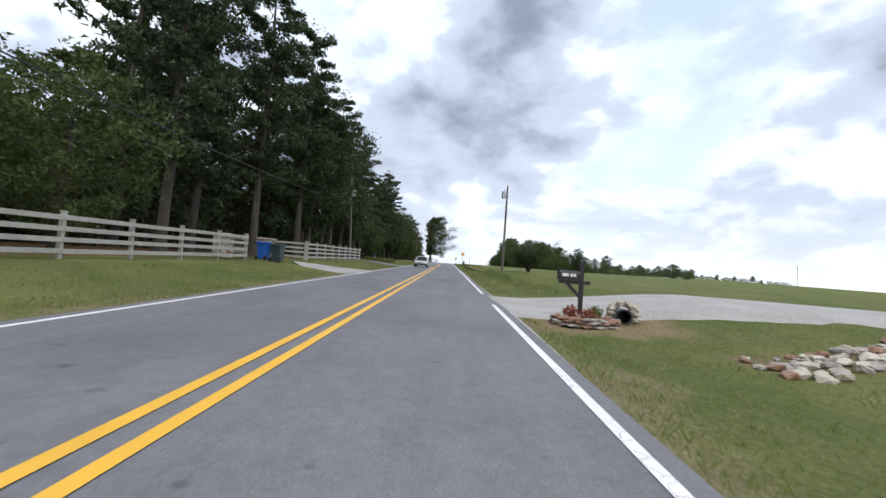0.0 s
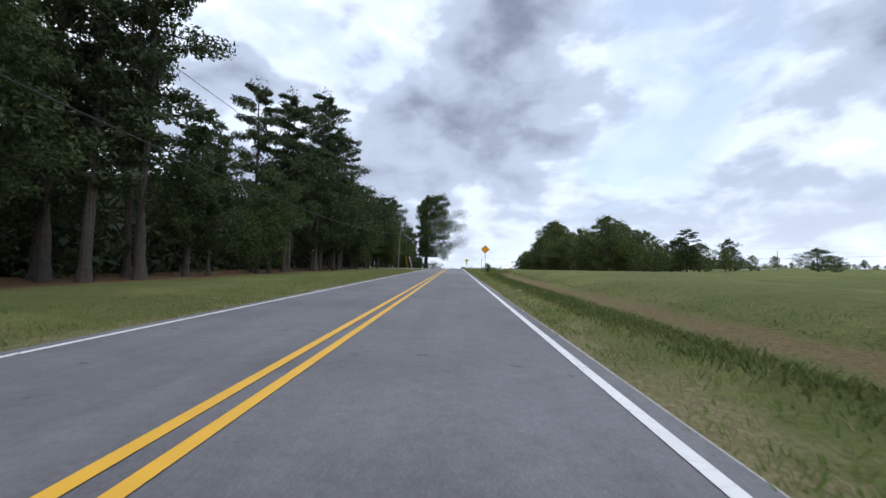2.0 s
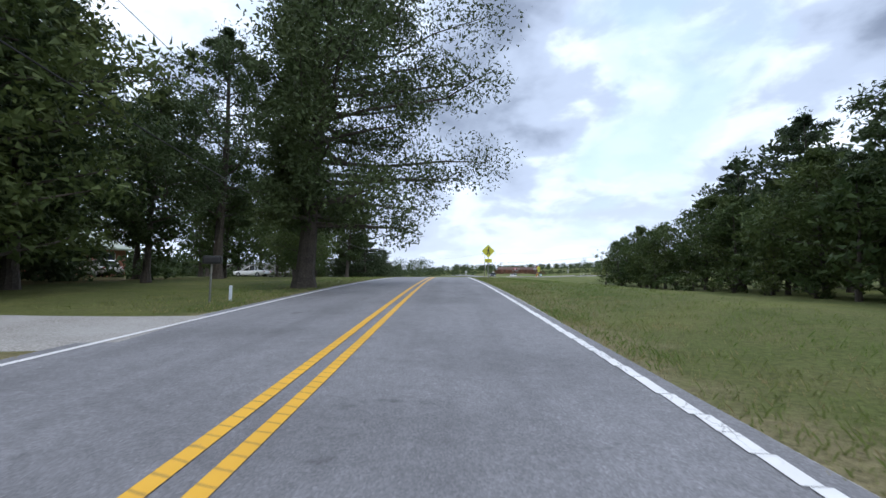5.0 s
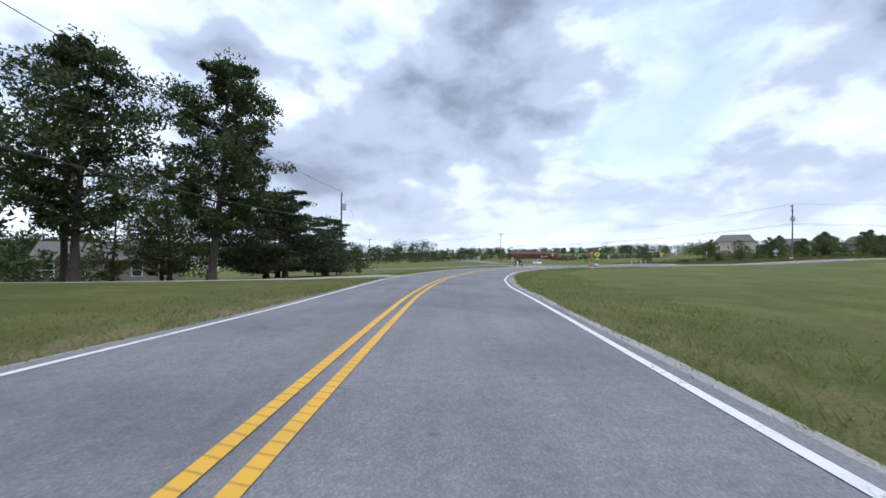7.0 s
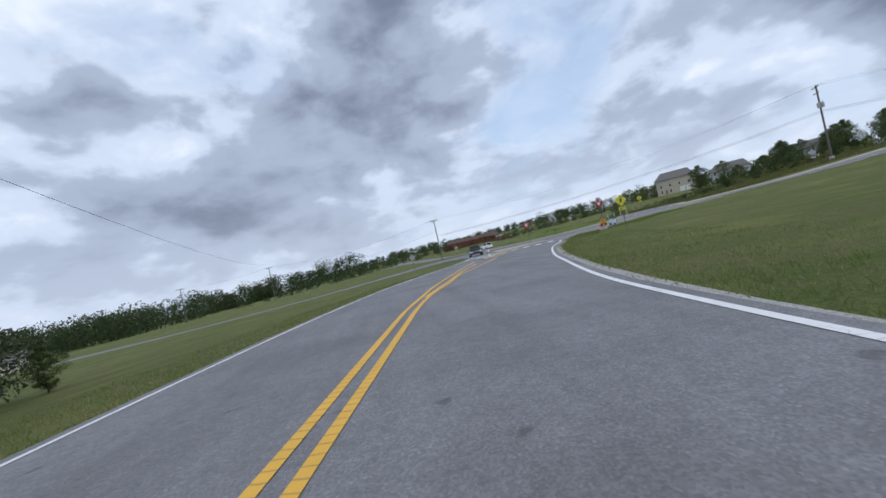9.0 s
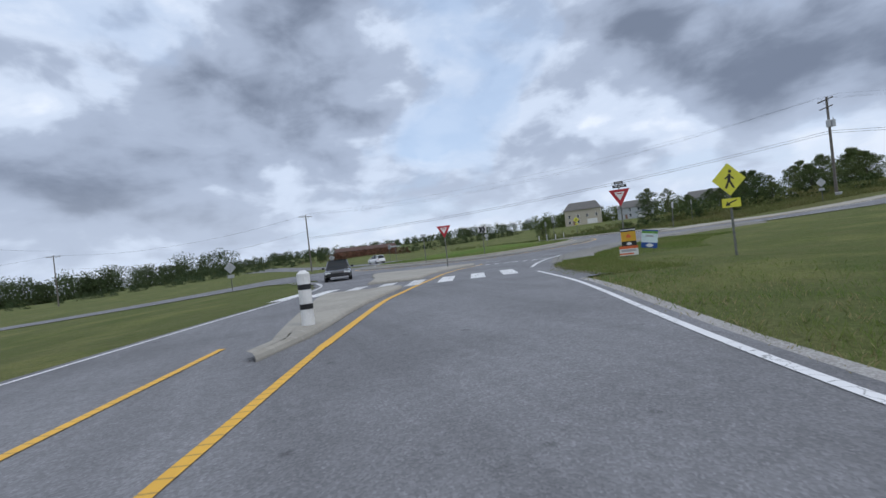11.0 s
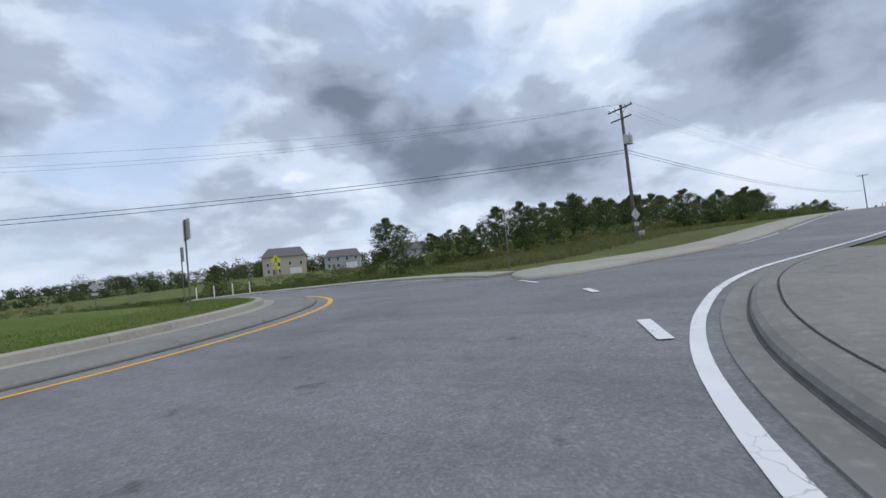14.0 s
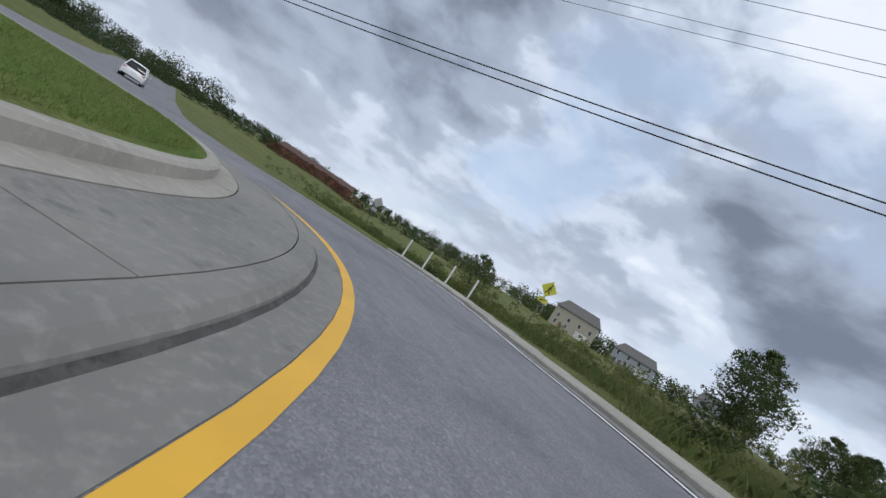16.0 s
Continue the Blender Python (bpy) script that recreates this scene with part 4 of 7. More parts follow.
def tree(label, height, trunk, crown_from, reach, limbs, leaves, size, mat, seed, shape="round", spread_k=0.3, category="tree", lean=0.0, trunks=1, droop=0.0, narrow=0.55, lop=0.0):
    """A tree standing at the origin: tapered trunk with limbs, and a crown of leaf clumps at the limbs' ends."""
    rng = np.random.default_rng(seed)
    rnd = random.Random(seed)
    ob = empty("tree" if category == "tree" else category, pose(0, 0, -50), label, category)
    bm = bmesh.new()
    centres, spreads = [], []
    for s in range(trunks):
        tilt = Vector((rnd.uniform(-1, 1), rnd.uniform(-1, 1), 0)) * (0.05 if trunks == 1 else 0.4)
        top = height * (0.93 if trunks == 1 else rnd.uniform(0.5, 0.75))
        ax = [Vector((lean * z / height, 0, 0)) + tilt * z + Vector((0.07 * math.sin(z * 0.45 + seed), 0.07 * math.cos(z * 0.4 + seed), 0)) * min(1, z / 4) + Vector((0, 0, z - 0.15)) for z in [top * i / 8 for i in range(9)]]
        limb(bm, ax, trunk, trunk * 0.12, 9)
        if s == 0:
            rows = [Vector((0, 0, -0.2)), Vector((0, 0, 0.25)), Vector((0, 0, 0.8))]
            limb(bm, rows, trunk * 1.5, trunk * 0.98, 9)
        for i in range(limbs // trunks):
            f = (i + rnd.random()) / (limbs // trunks)
            z = crown_from + (top - crown_from) * f
            u = z / top * 8
            base = ax[min(int(u), 7)].lerp(ax[min(int(u) + 1, 8)], u - int(u))
            ang = i * 2.4 + rnd.uniform(-0.5, 0.5)
            if shape == "cone":
                r = reach * (1.05 - f) * rnd.uniform(0.7, 1.1)
                rise = 0.05
            elif shape == "pine":
                r = reach * math.sqrt(max(0.05, 1 - (2 * f - 0.85) ** 2 * 0.75)) * rnd.uniform(0.45, 1.05)
                rise = 0.18
            elif shape == "vase":
                r = reach * (0.5 + 0.55 * f) * rnd.uniform(0.55, 1.05)
                rise = 0.55
            elif shape == "tier":
                r = reach * math.sqrt(max(0.06, 1.02 - f)) * rnd.uniform(0.65, 1.1)
                rise = 0.06
            elif shape == "oak":
                r = reach * math.sqrt(max(0.1, 1 - (1.55 * f - 0.62) ** 2)) * rnd.uniform(0.55, 1.06)
                rise = -0.05 + 0.5 * f
            elif shape == "broad":
                r = reach * (1.08 - 0.55 * f) * rnd.uniform(0.5, 1.08)
                rise = 0.22 + 0.35 * f
            else:
                r = reach * math.sqrt(max(0.08, 1 - (2 * f - 0.9) ** 2)) * rnd.uniform(0.6, 1.08)
                rise = 0.35 * (1.2 - f)
            r *= 1 + lop * math.cos(ang) * (1.15 - 0.75 * f)  # fuller towards one side, more so low down
            out = Vector((math.cos(ang), math.sin(ang), 0))
            pts = [base]
            for q in (0.35, 0.7, 1.0):
                pts.append(base + out * r * q + Vector((rnd.uniform(-0.1, 0.1) * r, rnd.uniform(-0.1, 0.1) * r, r * rise * q ** 1.3)))
            limb(bm, pts, max(0.02, trunk * 0.32 * (1.15 - f)), 0.012, 5)
            for q in (0.34, 0.54, 0.72, 0.87, 1.0):
                c = base.lerp(pts[-1], q) if q < 1 else pts[-1]
                w = (r * spread_k * (0.6 + 0.6 * rnd.random()) + 0.22) * 0.82
                centres.append(c + Vector((rnd.uniform(-w, w) * 0.5, rnd.uniform(-w, w) * 0.5, rnd.uniform(-0.2, 0.4) * w)))
                if shape == "tier":
                    w *= 1.25
                spreads.append((w, w, w * (0.28 if shape == "tier" else 0.62 if shape in ("pine", "cone", "tier") else 0.7)))
        centres.append(ax[-1])
        spreads.append((reach * 0.28, reach * 0.28, height * 0.06))
    part("trunk", bm, BARK, ob)
    per = max(4, leaves // len(centres))
    leaf_cloud("crown", centres, spreads, per, size, mat, ob, rng, droop, narrow)
    return ob


def put(ob, x, y, turn=0.0, k=1.0, kz=None, dz=0.0, label="", group=""):
    c = copy_thing(ob, on_land(x, y, turn, dz) )
    c.matrix_basis = on_land(x, y, turn, dz) @ Matrix.Diagonal((k, k, kz or k, 1))
    if label:
        tagged(c, label)
    if group:
        tagged(c, group=group)
    return c


def retire(obs):
    """Takes away the patterns after which the copies were made."""
    for ob in obs:
        for c in (*ob.children_recursive, ob):
            bpy.data.objects.remove(c)


def kinds(label, height, trunk, crown_from, reach, limbs, leaves, size, mat, seed, shape, spread_k, **k):
    return (tree(label, height, trunk, crown_from, reach, limbs, leaves, size, mat, seed, shape, spread_k, **k),
            tree(label, height, trunk, crown_from, reach, limbs, leaves // 6, size * 2.0, mat, seed, shape, spread_k, **k))


pine_a, pine_af = kinds("tall dark green pine with a bare lower trunk", 20, 0.26, 4.2, 3.6, 38, 16500, 0.23, PINE, 11, "pine", 0.26)
pine_b, pine_bf = kinds("tall dark pine with a ragged open crown", 22, 0.28, 6.5, 3.6, 34, 14000, 0.23, PINE, 12, "pine", 0.24)
wood_a, wood_af = kinds("dense dark green broadleaf tree", 14, 0.26, 2.4, 4.6, 38, 17500, 0.23, OAK, 13, "round", 0.32)
wood_b, wood_bf = kinds("leafy dark green tree branching low", 11, 0.2, 0.7, 4.2, 40, 12000, 0.22, BROAD, 14, "round", 0.34)
pine_c, pine_cf = kinds("very tall pine with a bare trunk and open airy crown", 25, 0.3, 13.5, 3.9, 26, 7500, 0.24, PINE, 18, "pine", 0.2)
young, youngf = kinds("young broadleaf tree with light green leaves", 7, 0.12, 0.4, 2.7, 32, 7500, 0.19, BROAD, 15, "round", 0.34)
cedar, cedarf = kinds("spreading dark green cedar with flat tiers of branches", 7.2, 0.2, 0.5, 4.8, 34, 15000, 0.19, PINE, 16, "tier", 0.24)
shrub, shrubf = kinds("bushy green roadside shrub", 2.4, 0.05, 0.1, 1.5, 18, 2600, 0.14, BROAD, 17, "round", 0.4, category="shrub", trunks=3)
patterns = [pine_a, pine_b, wood_a, wood_b, young, cedar, shrub, pine_af, pine_bf, wood_af, wood_bf, youngf, cedarf, shrubf, pine_c, pine_cf]
FAR = {pine_a: pine_af, pine_b: pine_bf, wood_a: wood_af, wood_b: wood_bf, young: youngf}
rnd = random.Random(4)
G1 = "trees along the roadside wood"
# wood west of the road
y = -26.0
while y < 150:
    front = -17.0 if y > 56 else -14.5
    for row, x0 in enumerate((front, front - 6.5, front - 14, front - 23, front - 33)):
        if y > 128 and row == 0:
            continue
        x, yy = x0 + rnd.uniform(-1.8, 1.8), y + rnd.uniform(-2, 2)
        if row < 2 and 91 < yy < 101:
            continue
        if -48 < x < -24 and (140 < yy < 180 or 62 < yy < 84):
            continue
        if y < 56:
            kind = rnd.choice((wood_a, pine_a)) if row == 0 else rnd.choice((pine_a, pine_b))
            k = rnd.uniform(1.08, 1.28)
            if yy < -1.35 * x:
                k *= 0.5
                if row < 3 and yy < 26:
                    kind, k = wood_b, rnd.uniform(0.7, 0.86)
        else:
            kind = rnd.choice((pine_a, pine_b, wood_a, pine_a)) if row != 1 else rnd.choice((wood_a, wood_b, pine_b))
            k = rnd.uniform(1.05, 1.3) * (0.8 if y > 118 else 0.88 if y > 77 else 1.0) * (0.75 if kind in (wood_a, wood_b) else 1.0)
        put(kind if row == 0 else FAR[kind], x, yy, rnd.uniform(0, 360), k, group=G1)
    y += 5.6
for x, yy, kind, k in ((-16, 66, pine_b, 1.2), (-15.4, 73, wood_a, 0.92), (-15.9, 82, pine_a, 1.05), (-19, 82.7, wood_a, 0.92), (-15.9, 92.5, wood_a, 0.62), (-15.3, 99, wood_b, 0.75), (-16.4, 107.5, pine_b, 0.95), (-14.6, 112.5, wood_a, 1.1), (-17.5, 123.3, pine_c, 1.05), (-15.5, 126, wood_a, 1.05), (-14.2, 118.5, wood_a, 0.95), (-16, 135, wood_b, 1.1), (-17, 142.5, wood_b, 1.0), (-13.9, 131, wood_b, 1.0), (-18.5, 61, pine_a, 1.35), (-15.2, 69.5, pine_a, 1.2), (-17.6, 77.5, pine_b, 1.05), (-18.4, 88, pine_c, 0.85), (-15.4, 116.5, pine_b, 1.12), (-17.8, 103.5, pine_a, 1.0), (-18.3, 136.7, pine_c, 1.06), (-14.6, 130, wood_a, 1.02), (-17.6, 129, wood_a, 1.1), (-13.5, 147, wood_a, 1.08), (-13.0, 136.1, pine_b, 0.62), (-14.9, 142.8, pine_a, 0.82)):
    put(kind, x, yy, rnd.uniform(0, 360), k, group=G1)
for i in range(26):
    put(shrubf, -17 - rnd.uniform(0, 9), -14 + 3.0 * i + rnd.uniform(-1, 1), rnd.uniform(0, 360), rnd.uniform(0.7, 1.3), group="undergrowth in the roadside wood")
# wood east of the road
G2 = "trees of the wood beyond the field"
for i in range(52):
    x = 25 + 32 * rnd.random() ** 1.25
    yy = 150 + rnd.uniform(-2, 46) - 0.1 * (x - 24)
    put(rnd.choice((wood_bf, wood_af, wood_bf, wood_bf)), x, yy, rnd.uniform(0, 360), rnd.uniform(0.62, 0.86) * (1.12 if x < 28 else 0.55 if x > 45 else 1.0), group=G2)
for yy in range(146, 196, 4):
    put(rnd.choice((young, wood_b, young)), 22.4 + rnd.uniform(-0.8, 1.2), yy + rnd.uniform(-1.5, 1.5), rnd.uniform(0, 360), rnd.uniform(1.0, 1.25) if yy < 182 else rnd.uniform(0.8, 1.1), group=G2)
for i in range(22):
    put(rnd.choice((shrubf, youngf)), 20.6 + rnd.uniform(-0.6, 1.2), 147 + 2.2 * i + rnd.uniform(-0.8, 0.8), rnd.uniform(0, 360), rnd.uniform(0.7, 1.1) if i % 3 else 0.5, group=G2)
for x, yy, kind, k, kz in ((25.2, 129.8, wood_b, 1.0, 0.86), (27.6, 131.5, wood_b, 0.85, 0.82), (31, 133, wood_b, 0.75, 0.7), (22.6, 132.6, wood_b, 0.6, 0.55), (28, 128.6, wood_b, 0.6, 0.5), (35, 135.5, wood_b, 0.62, 0.5),
                           (42, 139, pine_a, 0.8, 0.42), (40, 140, wood_b, 0.65, 0.58), (44.5, 139.5, wood_b, 0.7, 0.52), (23, 158, wood_a, 0.95, 0.86), (24.5, 163, pine_b, 0.7, 0.55), (85, 164.5, wood_b, 1.0, 0.55), (92, 168, wood_b, 0.6, 0.4)):
    put(kind, x, yy, rnd.uniform(0, 360), k, kz, group=G2)
for i in range(14):
    put(rnd.choice((youngf, shrubf)), 25 + 2.6 * i + rnd.uniform(-1, 1), 144.5 + rnd.uniform(-1, 1.5), rnd.uniform(0, 360), rnd.uniform(0.5, 0.75), group=G2)
for x, yy, k in ((24.5, 169, 0.62), (26, 178, 0.6)):
    put(pine_a, x, yy, rnd.uniform(0, 360), k, group=G2)
for x, yy, k in ((26, 148, 0.85), (45, 147, 0.65)):
    put(wood_b, x, yy, rnd.uniform(0, 360), k, group=G2)

# the great oak at the roadside and its neighbours
oak = tree("great roadside oak with a thick trunk and open spreading crown", 16.8, 0.44, 2.9, 5.4, 90, 100000, 0.165, OAK, 21, "oak", 0.27, lean=1.7, lop=0.62)
oak.matrix_basis = on_land(-4.97, 160.4)
oak2 = tree("tall broadleaf tree with a rounded open crown", 19.2, 0.36, 3.6, 5.6, 50, 26000, 0.22, OAK, 22, "round", 0.25)
oak2.matrix_basis = on_land(-15.2, 172.5)
oak3 = tree("large dark oak shading the lawn", 17, 0.3, 3.0, 4.5, 60, 32000, 0.24, OAK, 23, "round", 0.25)
oak3.matrix_basis = on_land(-15.5, 214.8)
G3 = "lawn trees near the houses"
for x, yy, kind, k in ((-22, 211, wood_a, 1.15), (-22.5, 221, wood_b, 0.95), (-26.5, 226, wood_b, 0.8), (-26, 205, wood_a, 1.1), (-23.5, 212, pine_a, 0.85), (-16.5, 176, wood_b, 0.95), (-24, 186, wood_bf, 1.0), (-13, 186, wood_b, 0.8), (-31, 200, wood_af, 1.0), (-34, 215, wood_af, 1.05), (-20, 196, wood_b, 0.8), (-22, 163, wood_b, 1.0), (-17, 155, wood_b, 1.05), (-14.5, 164, wood_a, 0.8), (-41, 190, pine_af, 0.85), (-46, 175, wood_af, 1.0), (-29, 223, wood_bf, 0.8), (-52, 160, wood_af, 1.0), (-50, 205, wood_af, 1.0), (-20, 171, wood_a, 0.9), (-20, 150, wood_b, 0.9), (-26, 157, wood_b, 0.95), (-25, 165, wood_b, 0.9), (-28, 172, wood_b, 0.8), (-30, 150, wood_af, 1.0), (-15.5, 153, wood_a, 1.05), (-19, 148.5, wood_a, 1.15), (-23, 153, wood_a, 1.2), (-12.6, 153.5, wood_b, 1.15), (-15.2, 157.5, wood_a, 0.95), (-18.5, 160.5, wood_b, 1.2), (-10.8, 178, wood_b, 0.75), (-12.5, 182.5, wood_b, 0.8), (-14.5, 190, wood_b, 0.85)):
    put(kind, x, yy, rnd.uniform(0, 360), k, group=G3)
for x, yy, k in ((-14.6, 226, 1.25), (-17.5, 228.5, 1.35), (-13.0, 234.5, 1.0), (-15.2, 240.5, 0.9), (-18.5, 234, 1.25)):
    put(cedar, x, yy, rnd.uniform(0, 360), k, group=G3)
for x, yy, k in ((-12.2, 235.6, 0.52), (-10.9, 241.5, 0.3), (-15.5, 238, 0.6)):
    put(young, x, yy, rnd.uniform(0, 360), k, group=G3)

# crape myrtle in the field
myrtle = tree("wide vase-shaped shrub tree with many thin stems and dark leaves", 3.7, 0.08, 0.6, 2.5, 66, 13000, 0.12, OAK, 36, "vase", 0.2, trunks=6)
myrtle.matrix_basis = on_land(10.41, 48.0, 100) @ Matrix.Diagonal((1, 1, 0.86, 1))

# scrub and trees east of the roundabout
G4 = "scrub on the bank by the roundabout"
put(young, 73.9, 309.2, 20, 0.85, 0.92, label="leafy light green tree standing above the scrub", group=G4)
for i in range(44):
    t = rnd.random()
    x = 62 + 95 * t + rnd.uniform(-4, 4)
    yy = 308 - 26 * t + rnd.uniform(0, 22) + 3
    kind = rnd.choice((shrubf, shrubf, youngf, wood_bf))
    if 0.5 < (x - 47) / (yy - 291) < 1.15:  # open slope below the houses
        kind = shrubf
    put(kind, x, yy, rnd.uniform(0, 360), rnd.uniform(0.22, 0.42) * (1.0 if x < 76 else 1.7), group=G4)
for x, yy, k in ((67, 294, 0.36), (70.5, 291, 0.4), (77, 290, 0.5), (80, 294, 0.85), (84, 289, 0.75), (90, 291, 1.0), (98, 289, 0.95), (103, 286, 0.95), (108, 287, 0.95), (120, 284, 1.1), (86, 300, 0.95), (80, 306, 0.5), (84, 309, 0.6), (88, 306, 0.65), (92, 311, 0.7), (78, 303, 0.4), (97, 308, 0.75), (95, 297, 1.0), (104, 294, 1.05), (113, 290, 1.05), (126, 288, 1.2), (136, 284, 1.2), (118, 300, 1.3), (130, 296, 1.3), (150, 259, 0.4), (157, 256, 0.5), (165, 253, 0.45), (174, 251, 0.6), (114, 280, 0.7), (92, 279, 0.75), (99, 276, 0.6), (107, 275, 0.8), (113, 272, 0.7), (121, 271, 0.9), (128, 272, 0.8), (134, 268, 0.9), (127, 277, 0.9), (140, 270, 1.0), (148, 266, 0.9)):
    put(young, x, yy, rnd.uniform(0, 360), k, group=G4)
for i in range(40):
    t = i / 39
    put(shrubf, 60 + 80 * t + rnd.uniform(-1.5, 1.5), 298 - 22 * t + rnd.uniform(-1, 5), rnd.uniform(0, 360), rnd.uniform(0.5, 1.0), group=G4)
for i in range(8):
    put(shrubf, 58 + rnd.uniform(-4, 20) - 0.8 * i * 0.5, 312 + i * 2.2 + rnd.uniform(-3, 3), rnd.uniform(0, 360), rnd.uniform(0.2, 0.4), group=G4)
put(shrub, 5.85, 116.5, 40, 0.26, 0.7, label="slim light green sapling beside the warning sign")
retire(patterns)


def woods(name, a, b, depth, count, height, seed, mat, dz=0.0):
    """A far belt of trees: clumps of foliage over a line, one mesh."""
    rng = np.random.default_rng(seed)
    t = rng.random(count)
    px = a[0] + (b[0] - a[0]) * t + rng.normal(size=count) * depth
    py = a[1] + (b[1] - a[1]) * t + rng.normal(size=count) * depth
    hh = height * (0.62 + 0.36 * rng.random(count) ** 1.3 + 0.2 * (rng.random(count) > 0.93))
    cs, ss = [], []
    for x, yy, h in zip(px, py, hh):
        g = land(x, yy) + dz
        for q, w in ((0.15, 0.5), (0.45, 0.52), (0.78, 0.34)):
            cs.append((x + rng.normal() * 0.6, yy + rng.normal() * 0.6, g + h * q))
            ss.append((h * w, h * w, h * 0.25))
    ob = leaf_cloud(name, cs, ss, (100 if count > 230 else 60) if height > 7 else 36, height * ((0.05 if count > 230 else 0.07) if height > 7 else 0.1), mat, None, rng, 0, 0.8)
    return tagged(ob, "far belt of dark green trees on the horizon", "woods", kind="stuff")


woods("woods", (-420, 430), (-30, 620), 10, 380, 18, 51, OAK)
woods("woods", (-60, 600), (160, 620), 10, 300, 7.0, 52, OAK)
woods("woods", (140, 560), (300, 480), 12, 240, 9, 53, OAK)
woods("woods", (150, 452), (235, 405), 8, 110, 9, 54, BROAD)
woods("woods", (-300, 330), (-90, 430), 9, 240, 14, 55, OAK)
woods("woods", (-60, 395), (20, 420), 5, 70, 2.8, 56, OAK)
woods("woods", (300, 150), (420, 290), 14, 120, 11, 57, OAK)
woods("woods", (-52, -60), (-58, 160), 7, 200, 17, 58, PINE)
woods("woods", (-40, -40), (-42, 60), 4, 150, 5, 59, OAK)
woods("woods", (-47, 40), (-50, 150), 4, 170, 6, 60, OAK)
woods("woods", (-62, 150), (-70, 265), 5, 150, 9, 61, OAK)
woods("woods", (-34, 190), (-46, 262), 4, 60, 4, 62, OAK)
woods("undergrowth", (-19, 166), (-34, 158), 1.5, 34, 3.4, 65, OAK)
woods("undergrowth", (-22, 176), (-38, 166), 1.5, 30, 3.4, 66, OAK)
woods("undergrowth", (-27, 58), (-28, 140), 2.2, 190, 7.5, 63, PINE)
woods("undergrowth", (-25, -10), (-26, 56), 2.2, 150, 7.0, 64, PINE)
woods("undergrowth", (-33, -10), (-34, 62), 2.5, 150, 13, 67, PINE)
for a, b, n_, h_, mat_ in (((63, 297), (132, 268), 120, 2.0, WEED), ((68, 300), (135, 272), 130, 3.0, BROAD), ((57, 318), (75, 300), 50, 1.5, WEED), ((46, 330), (72, 372), 60, 1.1, WEED), ((58, 291), (60, 300), 26, 0.7, WEED), ((126, 270), (190, 246), 110, 2.3, BROAD), ((108, 274), (150, 259), 70, 1.8, WEED)):
    tagged(woods("scrub", a, b, 1.6, n_, h_, 80 + n_, mat_), "tangled green and brown scrub on the bank", "scrub", kind="stuff")


# ---- utility poles and wires
def pole(x, y, height, label, lean=(0, 0), arm=0.0, arm_turn=0.0, can=None, cans=1, radius=0.14):
    """A timber pole with what it carries. can: height and turn of a transformer drum."""
    ob = empty("utility_pole", on_land(x, y), label, "utility pole", "utility poles")
    top = Vector((lean[0], lean[1], height))
    bm = bmesh.new()
    limb(bm, [Vector((0, 0, -0.4)), top * 0.33, top * 0.66, top], radius, radius * 0.68, 12)
    part("shaft", bm, POLE_WOOD, ob)
    if arm:
        bm = bmesh.new()
        m = Matrix.Translation(top * 0.97) @ pose(0, 0, 0, 0, 0, arm_turn)
        box(bm, 0, 0.16, 0, arm, 0.1, 0.12, 0.01, m)
        part("crossarm", bm, POLE_WOOD, ob)
        for s in (-0.46, -0.2, 0.2, 0.46):
            bm = bmesh.new()
            p = m @ Vector((arm * s, 0.16, 0.06))
            rod(bm, p, p + Vector((0, 0, 0.1)), 0.02)
            rod(bm, p + Vector((0, 0, 0.08)), p + Vector((0, 0, 0.2)), 0.055, 0.035)
            part("insulator", bm, SIGN_BACK, ob)
        for s in (-1, 1):
            bm = bmesh.new()
            rod(bm, m @ Vector((arm * 0.3 * s, 0.16, 0)), m @ Vector((0, 0.12, -0.6)), 0.02)
            part("brace", bm, STEEL, ob)
    else:
        bm = bmesh.new()
        rod(bm, top, top + Vector((0, 0, 0.16)), 0.02)
        rod(bm, top + Vector((0, 0, 0.1)), top + Vector((0, 0, 0.26)), 0.06, 0.035)
        part("insulator", bm, SIGN_BACK, ob)
    if can:
        for k in range(cans):
            z, turn = can[0], radians(can[1] + 70 * k)
            d = Vector((math.cos(turn), math.sin(turn), 0))
            c = top * (z / height) + d * 0.42
            bm = bmesh.new()
            rod(bm, c + Vector((0, 0, -0.42)), c + Vector((0, 0, 0.36)), 0.24, n=16)
            rod(bm, c + Vector((0, 0, 0.36)), c + Vector((0, 0, 0.45)), 0.24, 0.1, n=16)
            drum = part("transformer", bm, SIGN_BACK, ob, "grey steel transformer drum")
            bm = bmesh.new()
            rod(bm, c + Vector((0.08, 0, 0.44)), c + Vector((0.1, 0, 0.72)), 0.045, 0.025)
            part("bushing", bm, CONCRETE_DARK, drum)
            bm = bmesh.new()
            box(bm, *(c - d * 0.22), 0.2, 0.2, 0.5)
            part("bracket", bm, STEEL, drum)
    return ob, Vector((x, y, land(x, y))) + top


def wire(a, b, sag, label="thin black overhead wire", r=0.014):
    """A wire hanging between two points."""
    pts = []
    for i in range(25):
        t = i / 24
        p = Vector(a).lerp(Vector(b), t)
        p.z -= sag * 4 * t * (1 - t)
        pts.append(p)
    bm = bmesh.new()
    limb(bm, pts, r, r, 5)
    return tagged(link("wire", bm, WIRE), label, "wire", "overhead wires")


